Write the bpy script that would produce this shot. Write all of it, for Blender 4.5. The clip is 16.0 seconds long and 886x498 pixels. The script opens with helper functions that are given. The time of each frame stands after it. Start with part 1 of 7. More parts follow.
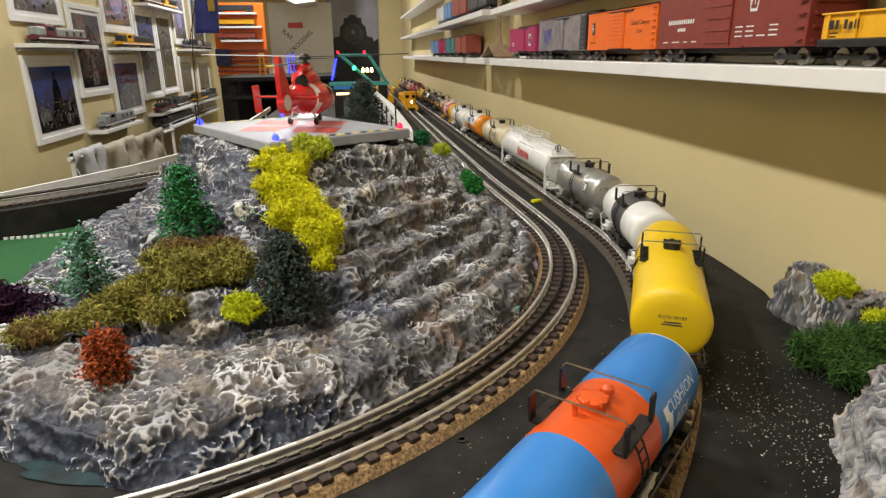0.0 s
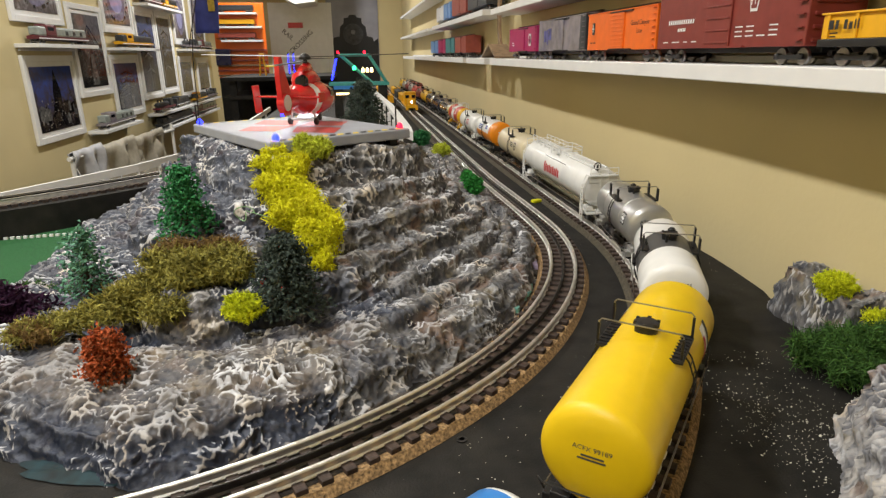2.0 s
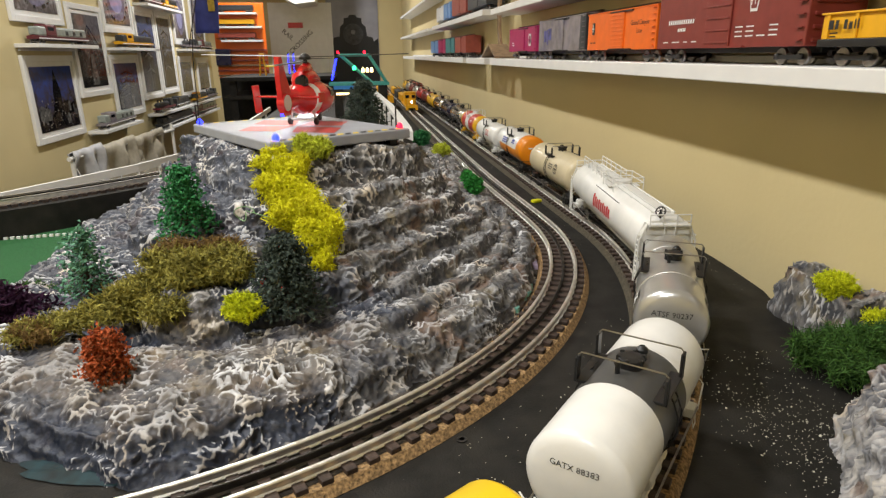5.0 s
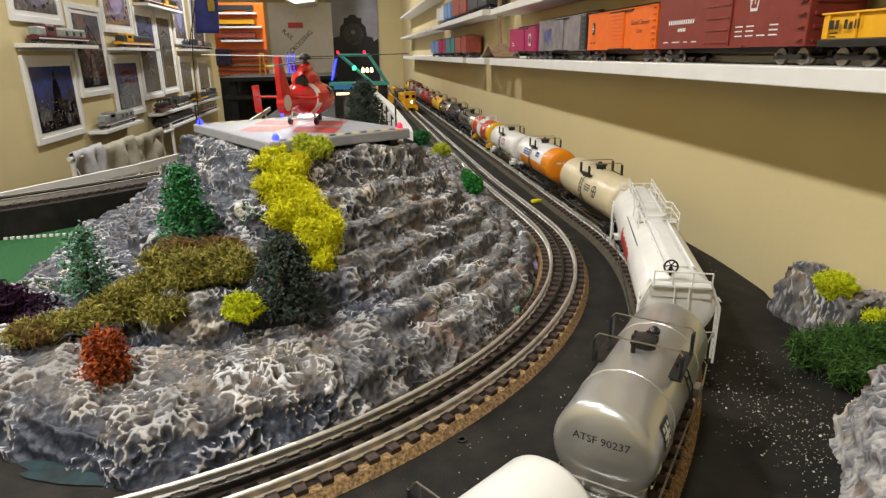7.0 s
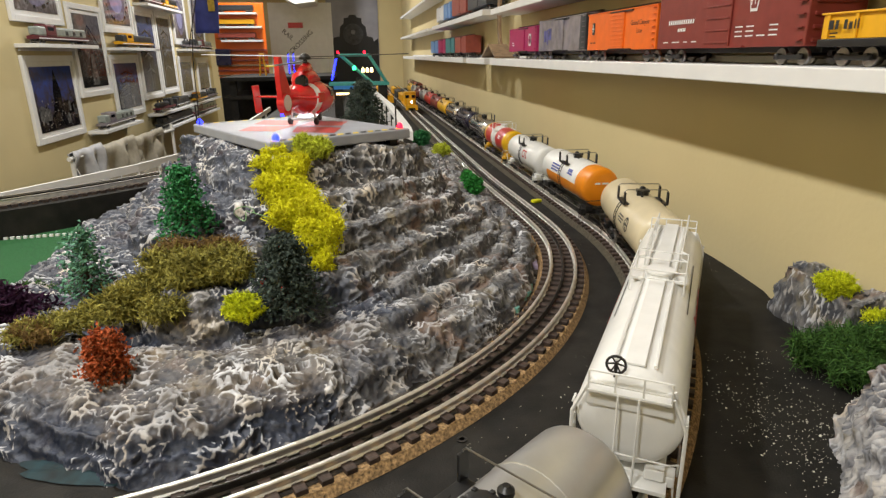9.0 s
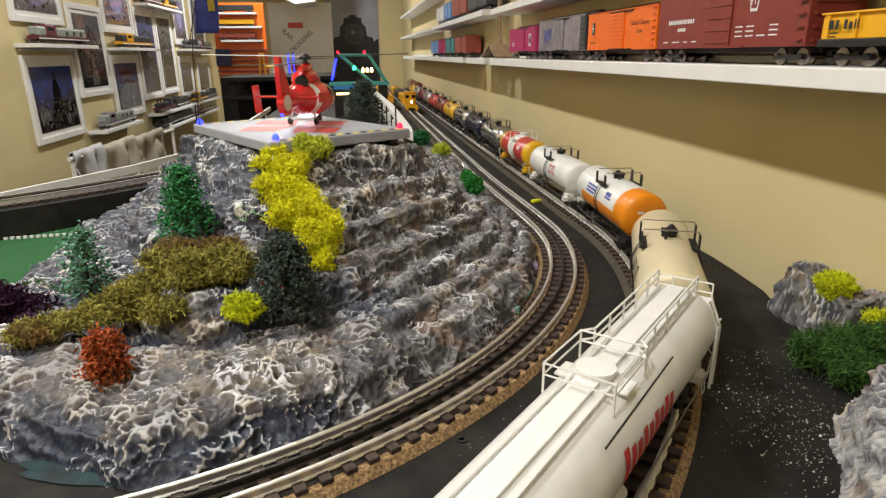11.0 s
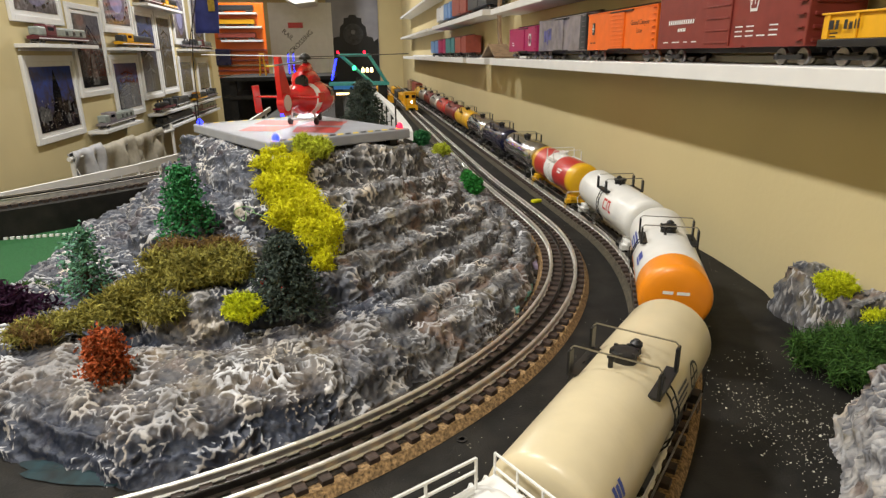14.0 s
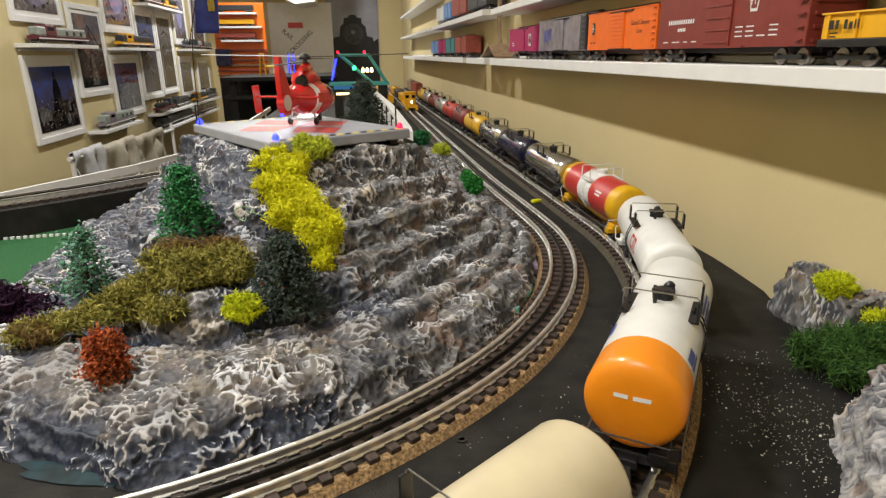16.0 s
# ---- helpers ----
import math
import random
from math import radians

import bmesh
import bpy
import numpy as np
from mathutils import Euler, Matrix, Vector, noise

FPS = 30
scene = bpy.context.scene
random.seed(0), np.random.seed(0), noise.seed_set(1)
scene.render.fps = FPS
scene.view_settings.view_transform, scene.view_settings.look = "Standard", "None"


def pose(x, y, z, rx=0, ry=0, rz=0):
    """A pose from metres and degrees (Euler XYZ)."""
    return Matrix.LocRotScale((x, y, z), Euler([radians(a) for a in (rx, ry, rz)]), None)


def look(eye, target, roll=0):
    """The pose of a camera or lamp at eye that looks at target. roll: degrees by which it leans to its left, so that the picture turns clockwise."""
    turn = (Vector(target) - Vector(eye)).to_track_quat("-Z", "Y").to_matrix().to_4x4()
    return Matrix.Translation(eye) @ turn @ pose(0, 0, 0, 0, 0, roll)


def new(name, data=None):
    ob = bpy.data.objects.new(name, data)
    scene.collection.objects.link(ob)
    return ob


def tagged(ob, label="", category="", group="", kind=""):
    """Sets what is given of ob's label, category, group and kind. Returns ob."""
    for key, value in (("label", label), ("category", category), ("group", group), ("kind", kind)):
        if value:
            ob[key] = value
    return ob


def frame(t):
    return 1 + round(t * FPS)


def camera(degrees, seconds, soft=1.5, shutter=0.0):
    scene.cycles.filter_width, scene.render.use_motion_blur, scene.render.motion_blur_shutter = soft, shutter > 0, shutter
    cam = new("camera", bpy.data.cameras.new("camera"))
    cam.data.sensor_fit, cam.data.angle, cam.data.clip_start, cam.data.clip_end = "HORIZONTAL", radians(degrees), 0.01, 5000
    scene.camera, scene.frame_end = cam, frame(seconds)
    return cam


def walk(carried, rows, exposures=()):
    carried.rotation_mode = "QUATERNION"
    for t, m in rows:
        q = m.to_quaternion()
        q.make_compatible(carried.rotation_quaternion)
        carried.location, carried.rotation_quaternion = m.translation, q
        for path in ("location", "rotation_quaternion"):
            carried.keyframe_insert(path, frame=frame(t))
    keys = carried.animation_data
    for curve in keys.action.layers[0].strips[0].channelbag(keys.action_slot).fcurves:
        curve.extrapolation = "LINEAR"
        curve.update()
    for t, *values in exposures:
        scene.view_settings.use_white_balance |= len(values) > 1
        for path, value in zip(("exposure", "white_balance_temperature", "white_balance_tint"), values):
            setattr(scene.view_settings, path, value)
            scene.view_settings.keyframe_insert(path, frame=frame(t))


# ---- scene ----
EYE = Vector((0.0, 0.0, 0.287))
AIM = EYE + Vector((0.13287, 0.94206, -0.30799))
cam = camera(72.6, 16.0, soft=1.35)
walk(cam, [(0.0, look(EYE, AIM, -0.67)), (16.0, look(EYE, AIM, -0.67))], exposures=[(0.0, -0.20, 6500, 10), (16.0, -0.20, 6500, 10)])

# ---- light ----
WALL_R, WALL_L, WALL_F, WALL_B = 0.515, -1.35, 6.4, -1.6
CEIL, FLOOR = 1.45, -0.95
world = bpy.data.worlds.new("world")
scene.world = world
world.use_nodes = True
world.node_tree.nodes["Background"].inputs[0].default_value = (0.8, 0.85, 1, 1)
world.node_tree.nodes["Background"].inputs[1].default_value = 0.05


def ceiling_lamp(x, y, power, sx=0.1, sy=0.5):
    d = bpy.data.lights.new("ceiling_lamp", "AREA")
    d.shape, d.size, d.size_y, d.energy, d.color = "RECTANGLE", sx, sy, power, (1.0, 0.985, 0.95)
    ob = new("ceiling_lamp", d)
    ob.matrix_world = Matrix.Translation((x, y, CEIL - 0.03))
    return ob


for ly, lp in ((-0.45, 22), (0.75, 22), (2.4, 19), (4.9, 36)):
    ceiling_lamp(-0.62, ly, lp, 0.09, 0.22)


# ---- materials ----
def material(name, color, rough=0.5, metal=0.0, vary=0.12, scale=60.0, bump=0.0, bump_scale=200.0, coat=0.0, second=None, stain=0.0, stain_scale=8.0, stain_color=None, per_object=0.0):
    m = bpy.data.materials.new(name)
    m.use_nodes = True
    nt = m.node_tree
    N, L = nt.nodes, nt.links
    b = N["Principled BSDF"]
    tc = N.new("ShaderNodeTexCoord")
    n1 = N.new("ShaderNodeTexNoise")
    n1.inputs["Scale"].default_value, n1.inputs["Detail"].default_value = scale, 6
    L.new(tc.outputs["Object"], n1.inputs["Vector"])
    ramp = N.new("ShaderNodeValToRGB")
    c = Vector(color[:3])
    lo = [max(0, v * (1 - vary * 1.6)) for v in c]
    hi = [min(1, v * (1 + vary)) for v in (second or c)]
    ramp.color_ramp.elements[0].color, ramp.color_ramp.elements[1].color = (*lo, 1), (*hi, 1)
    ramp.color_ramp.elements[0].position, ramp.color_ramp.elements[1].position = 0.3, 0.7
    L.new(n1.outputs["Fac"], ramp.inputs["Fac"])
    col = ramp.outputs["Color"]
    if stain:
        n2 = N.new("ShaderNodeTexNoise")
        n2.inputs["Scale"].default_value, n2.inputs["Detail"].default_value = stain_scale, 5
        L.new(tc.outputs["Object"], n2.inputs["Vector"])
        r2 = N.new("ShaderNodeValToRGB")
        r2.color_ramp.elements[0].position, r2.color_ramp.elements[1].position = 0.48, 0.68
        L.new(n2.outputs["Fac"], r2.inputs["Fac"])
        mul = N.new("ShaderNodeMath")
        mul.operation = "MULTIPLY"
        mul.inputs[1].default_value = stain
        L.new(r2.outputs["Color"], mul.inputs[0])
        mix = N.new("ShaderNodeMix")
        mix.data_type = "RGBA"
        L.new(mul.outputs[0], mix.inputs["Factor"])
        L.new(col, mix.inputs["A"])
        mix.inputs["B"].default_value = (*(stain_color or [v * 0.5 for v in c]), 1)
        col = mix.outputs["Result"]
    if per_object:
        info = N.new("ShaderNodeObjectInfo")
        hs = N.new("ShaderNodeHueSaturation")
        mr = N.new("ShaderNodeMapRange")
        mr.inputs["To Min"].default_value, mr.inputs["To Max"].default_value = 1 - per_object, 1 + per_object
        L.new(info.outputs["Random"], mr.inputs["Value"])
        L.new(mr.outputs["Result"], hs.inputs["Value"])
        L.new(col, hs.inputs["Color"])
        col = hs.outputs["Color"]
    L.new(col, b.inputs["Base Color"])
    b.inputs["Roughness"].default_value, b.inputs["Metallic"].default_value, b.inputs["Coat Weight"].default_value = rough, metal, coat
    if bump:
        n3 = N.new("ShaderNodeTexNoise")
        n3.inputs["Scale"].default_value, n3.inputs["Detail"].default_value = bump_scale, 5
        L.new(tc.outputs["Object"], n3.inputs["Vector"])
        bp = N.new("ShaderNodeBump")
        bp.inputs["Strength"].default_value, bp.inputs["Distance"].default_value = bump, 0.002
        L.new(n3.outputs["Fac"], bp.inputs["Height"])
        L.new(bp.outputs["Normal"], b.inputs["Normal"])
    return m


def glow(name, color, strength):
    m = bpy.data.materials.new(name)
    m.use_nodes = True
    b = m.node_tree.nodes["Principled BSDF"]
    b.inputs["Base Color"].default_value = (*color, 1)
    b.inputs["Emission Color"].default_value, b.inputs["Emission Strength"].default_value = (*color, 1), strength
    return m


M_WALL = material("wall_paint", (0.635, 0.533, 0.295), 0.75, vary=0.04, scale=3, bump=0.15, bump_scale=120)
M_WHITE = material("white_paint", (0.80, 0.80, 0.80), 0.45, vary=0.03, scale=20, bump=0.05)
M_DECK = material("black_deck", (0.0135, 0.0122, 0.0105), 0.7, vary=0.35, scale=45, bump=0.25, bump_scale=500, stain=0.5, stain_scale=14, stain_color=(0.03, 0.027, 0.022))
M_CEIL = material("ceiling_paint", (0.75, 0.74, 0.72), 0.8, vary=0.03, scale=4)
M_FLOOR = material("floor_carpet", (0.08, 0.075, 0.07), 0.9, vary=0.2, scale=80)
M_CORK = material("cork", (0.38, 0.24, 0.11), 0.9, vary=0.5, scale=420, bump=0.6, bump_scale=700, stain=0.5, stain_scale=300, stain_color=(0.12, 0.07, 0.03))
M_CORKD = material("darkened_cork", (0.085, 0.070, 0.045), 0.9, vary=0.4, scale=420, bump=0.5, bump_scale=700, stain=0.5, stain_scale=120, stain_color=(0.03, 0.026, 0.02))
M_TIE = material("brown_tie", (0.055, 0.036, 0.028), 0.6, vary=0.3, scale=200, bump=0.3, bump_scale=600, per_object=0.25)
M_TIEGAP = material("dark_tie_gap", (0.045, 0.036, 0.03), 0.75, vary=0.4, scale=150, bump=0.4, bump_scale=500, stain=0.3, stain_scale=60, stain_color=(0.10, 0.08, 0.06))
M_RAIL = material("nickel_rail", (0.86, 0.85, 0.82), 0.40, 1.0, vary=0.1, scale=90, stain=0.15, stain_scale=40, stain_color=(0.3, 0.27, 0.22))
M_RAILB = material("blackened_rail", (0.05, 0.045, 0.04), 0.35, 0.8, vary=0.2, scale=90)
M_BLACK = material("black_plastic", (0.012, 0.012, 0.013), 0.4, vary=0.15, scale=120)
M_DARK = material("dark_metal", (0.03, 0.028, 0.027), 0.45, 0.3, vary=0.2, scale=150)
M_STEEL = material("wheel_steel", (0.35, 0.34, 0.33), 0.3, 1.0, vary=0.15, scale=150)
M_DECK.node_tree.nodes["Principled BSDF"].inputs["Specular IOR Level"].default_value = 0.28
M_GREEN = material("green_mat", (0.015, 0.10, 0.028), 0.95, vary=0.25, scale=300, bump=0.4, bump_scale=900)


# ---- mesh helpers ----
def part(name, bm, mat, parent=None, label="", smooth=False):
    me = bpy.data.meshes.new(name)
    if smooth:
        for f in bm.faces:
            f.smooth = True
    bm.to_mesh(me)
    bm.free()
    for m in (mat if isinstance(mat, (list, tuple)) else [mat]):
        me.materials.append(m)
    if smooth:
        me.set_sharp_from_angle(angle=radians(35))
    ob = new(name, me)
    if parent:
        ob.parent = parent
    if label:
        ob["label"] = label
    return ob


def empty(name, m=None):
    ob = new(name)
    ob.empty_display_size = 0.02
    if m:
        ob.matrix_world = m
    return ob


def box(bm, x0, x1, y0, y1, z0, z1, bevel=0.0, m=None, mi=0):
    r = bmesh.ops.create_cube(bm, size=1, matrix=Matrix.Translation(((x0 + x1) / 2, (y0 + y1) / 2, (z0 + z1) / 2)) @ Matrix.Diagonal((abs(x1 - x0), abs(y1 - y0), abs(z1 - z0), 1)))
    vs = r["verts"]
    fs = list({f for v in vs for f in v.link_faces})
    if bevel:
        es = list({e for v in vs for e in v.link_edges})
        rb = bmesh.ops.bevel(bm, geom=es, offset=bevel, segments=2, affect="EDGES", profile=0.5)
        vs = list({v for f in rb["faces"] for v in f.verts} | {v for v in vs if v.is_valid})
        fs = list({f for v in vs for f in v.link_faces})
    for f in fs:
        f.material_index = mi
    if m:
        bmesh.ops.transform(bm, matrix=m, verts=vs)
    return vs


def boxm(*a, **k):
    bm = bmesh.new()
    box(bm, *a, **k)
    return bm


def tube(bm, pts, r, n=6, mi=0, cap=True):
    pts = [Vector(p) for p in pts]
    rings = []
    for i, p in enumerate(pts):
        d = (pts[min(i + 1, len(pts) - 1)] - pts[max(i - 1, 0)]).normalized()
        a = d.orthogonal().normalized() if i == 0 else (rings_a - d * rings_a.dot(d)).normalized()
        rings_a = a
        b = d.cross(a)
        rr = r[i] if isinstance(r, (list, tuple)) else r
        rings.append([bm.verts.new(p + (a * math.cos(2 * math.pi * k / n) + b * math.sin(2 * math.pi * k / n)) * rr) for k in range(n)])
    for A, B in zip(rings, rings[1:]):
        for k in range(n):
            bm.faces.new((A[k], A[(k + 1) % n], B[(k + 1) % n], B[k])).material_index = mi
    if cap:
        bm.faces.new(rings[0][::-1]).material_index = mi
        bm.faces.new(rings[-1]).material_index = mi


def tubem(pts, r, n=6):
    bm = bmesh.new()
    tube(bm, pts, r, n)
    return bm


def lathe(bm, prof, axis="Z", n=24, m=None, mi=None):
    """prof: (along, radius[, material]); spun about the axis."""
    rings = []
    for p in prof:
        ring = []
        for k in range(n):
            a = 2 * math.pi * k / n
            c, s_ = math.cos(a) * p[1], math.sin(a) * p[1]
            co = Vector((c, s_, p[0])) if axis == "Z" else (Vector((p[0], c, s_)) if axis == "X" else Vector((s_, p[0], c)))
            ring.append(bm.verts.new(m @ co if m else co))
        rings.append(ring)
    for i, (A, B) in enumerate(zip(rings, rings[1:])):
        for k in range(n):
            f = bm.faces.new((A[k], A[(k + 1) % n], B[(k + 1) % n], B[k]))
            if len(prof[i]) > 2:
                f.material_index = prof[i][2]
            elif mi:
                f.material_index = mi
    f0, f1 = bm.faces.new(rings[0][::-1]), bm.faces.new(rings[-1])
    for f, p in ((f0, prof[0]), (f1, prof[-1])):
        f.material_index = p[2] if len(p) > 2 else (mi or 0)


def lathem(prof, axis="Z", n=24, m=None):
    bm = bmesh.new()
    lathe(bm, prof, axis, n, m)
    return bm


def sweep(bm, centre, prof, closed_prof=True, mi=0):
    """Sweeps a profile of (offset to the right-hand side, z) along centre: (x, y, heading unit dx, dy)."""
    rings = []
    for x, y, dx, dy in centre:
        rings.append([bm.verts.new((x + o * dy, y - o * dx, z)) for o, z in prof])
    n = len(prof)
    for A, B in zip(rings, rings[1:]):
        for k in range(n if closed_prof else n - 1):
            bm.faces.new((A[k], B[k], B[(k + 1) % n], A[(k + 1) % n])).material_index = mi
    if closed_prof:
        bm.faces.new(rings[0])
        bm.faces.new(rings[-1][::-1])


# ---- track plan ----
RAIL_TOP = 0.018
OC, OR, OX = (-0.519, 0.924), 0.914, 0.395
IC, IR, IX = (-0.3275, 0.9356), 0.6275, 0.289


def outer_at(s):
    """Point and heading (towards +s) of the outer track; s = 0 where the straight begins."""
    if s >= 0:
        return OX, OC[1] + s, 0.0, 1.0
    a = s / OR
    return OC[0] + OR * math.cos(a), OC[1] + OR * math.sin(a), -math.sin(a), math.cos(a)


def inner_at(s):
    if s >= 0:
        k = min(1, s / 0.45)
        k = k * k * (3 - 2 * k)
        return IC[0] + IR + (IX - IC[0] - IR) * k, IC[1] + s, 0.0, 1.0
    a = s / IR
    return IC[0] + IR * math.cos(a), IC[1] + IR * math.sin(a), -math.sin(a), math.cos(a)


# ---- structure ----
def room():
    t = 0.1
    tagged(part("floor", boxm(WALL_L - t, WALL_R + t, WALL_B - t, WALL_F + t, FLOOR - t, FLOOR), M_FLOOR), "dark grey carpet floor of the train room", "floor", kind="structure")
    tagged(part("ceiling", boxm(WALL_L - t, WALL_R + t, WALL_B - t, WALL_F + t, CEIL, CEIL + t), M_CEIL), "flat white painted ceiling of the train room", "ceiling", kind="structure")
    tagged(part("wall_east", boxm(WALL_R, WALL_R + t, WALL_B, WALL_F, FLOOR, CEIL), M_WALL), "pale yellow painted wall behind the display shelves", "wall", kind="structure")
    tagged(part("wall_west", boxm(WALL_L - t, WALL_L, WALL_B, WALL_F, FLOOR, CEIL), M_WALL), "pale yellow painted wall hung with framed pictures", "wall", kind="structure")
    tagged(part("wall_north", boxm(WALL_L - t, WALL_R + t, WALL_F, WALL_F + t, FLOOR, CEIL), M_WALL), "pale yellow end wall of the train room", "wall", kind="structure")
    tagged(part("wall_south", boxm(WALL_L - t, WALL_R + t, WALL_B - t, WALL_B, FLOOR, CEIL), M_WALL), "pale yellow wall behind the camera", "wall", kind="structure")


def deck():
    # outline of the black table top, with the rounded corner that leaves the wall
    edge = [(0.508, 5.6), (0.508, 0.86), (0.506, 0.76), (0.503, 0.715), (0.495, 0.639), (0.463, 0.536), (0.44, 0.48), (0.46, 0.42), (0.50, 0.38), (0.505, 0.2), (0.505, -0.6), (-1.1, -0.6), (-1.04, 1.02), (-0.86, 1.11), (-0.69, 1.26), (-0.535, 1.54), (-0.46, 1.75), (-0.43, 2.2), (-0.43, 5.6)]
    bm = bmesh.new()
    top = [bm.verts.new((x, y, 0)) for x, y in edge]
    bm.faces.new(top[::-1])
    r = bmesh.ops.extrude_face_region(bm, geom=list(bm.faces))
    bmesh.ops.translate(bm, vec=(0, 0, -0.03), verts=[v for v in r["geom"] if isinstance(v, bmesh.types.BMVert)])
    bmesh.ops.recalc_face_normals(bm, faces=bm.faces)
    top_ob = tagged(part("table_top", bm, M_DECK), "black painted plywood deck of the model railway", "table", kind="structure")
    for x, y in ((0.45, -0.5), (-1.0, -0.5), (-0.9, 0.9), (0.45, 0.9), (-0.38, 2.3), (0.45, 2.5), (-0.38, 4.0), (0.45, 4.0), (-0.38, 5.5), (0.45, 5.5)):
        part("table_leg", boxm(x - 0.03, x + 0.03, y - 0.03, y + 0.03, FLOOR, -0.03, 0.002), M_DECK, top_ob)


def track(name, fn, s0, s1, label, tan_to, near=0.9):
    root = empty(name)
    tagged(root, label, "railway track")
    n = int((s1 - s0) / 0.02)
    cl = [fn(s0 + (s1 - s0) * i / n) for i in range(n + 1)]
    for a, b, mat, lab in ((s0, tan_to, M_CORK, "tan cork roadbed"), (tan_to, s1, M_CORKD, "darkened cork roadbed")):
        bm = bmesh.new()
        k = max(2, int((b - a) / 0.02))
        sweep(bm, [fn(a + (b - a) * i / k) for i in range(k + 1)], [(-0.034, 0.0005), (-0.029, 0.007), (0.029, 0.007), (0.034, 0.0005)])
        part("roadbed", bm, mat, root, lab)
    # added dark strip over the cork, so the gaps between ties read dark
    bm = bmesh.new()
    sweep(bm, cl, [(-0.0215, 0.0072), (-0.0205, 0.0082), (0.0205, 0.0082), (0.0215, 0.0072)])
    part("tie_gap_strip", bm, M_TIEGAP, root, "dark strip in the gaps between the ties")
    for o in (-0.016, 0.016):
        bm = bmesh.new()
        sweep(bm, cl, [(o - 0.0026, 0.010), (o - 0.0026, 0.0108), (o - 0.0010, 0.0118), (o - 0.0012, 0.0152), (o - 0.0019, 0.0160), (o - 0.0020, 0.0170), (o - 0.0014, 0.0178), (o - 0.0006, 0.0181), (o + 0.0006, 0.0181), (o + 0.0014, 0.0178), (o + 0.0020, 0.0170), (o + 0.0019, 0.0160), (o + 0.0012, 0.0152), (o + 0.0010, 0.0118), (o + 0.0026, 0.0108), (o + 0.0026, 0.010)])
        part("rail", bm, M_RAIL, root, "bright nickel-silver rail")
    bm = bmesh.new()
    sweep(bm, cl, [(-0.0022, 0.010), (-0.0007, 0.0115), (-0.0012, 0.0165), (-0.0008, 0.0176), (0.0008, 0.0176), (0.0012, 0.0165), (0.0007, 0.0115), (0.0022, 0.010)])
    part("centre_rail", bm, M_RAILB, root, "blackened third rail")
    # ties: the near ones singly, the far ones joined
    tie = boxm(-0.0275, 0.0275, -0.0044, 0.0044, 0.0068, 0.0112, 0.0006)
    one = bpy.data.meshes.new("tie")
    tie.to_mesh(one)
    tie.free()
    one.materials.append(M_TIE)
    rest = bmesh.new()
    s = s0
    while s < s1:
        x, y, dx, dy = fn(s)
        m = Matrix.Translation((x, y, 0)) @ Matrix.Rotation(math.atan2(-dx, dy), 4, "Z")
        if s < near:
            ob = new("tie", one)
            ob.parent, ob.matrix_basis = root, m
        else:
            rest.from_mesh(one)
            bmesh.ops.transform(rest, matrix=m, verts=rest.verts[-len(one.vertices):])
        s += 0.0178
    tagged(part("far_tie_row", rest, M_TIE, root, "dark brown ties"), kind="stuff")
    return root




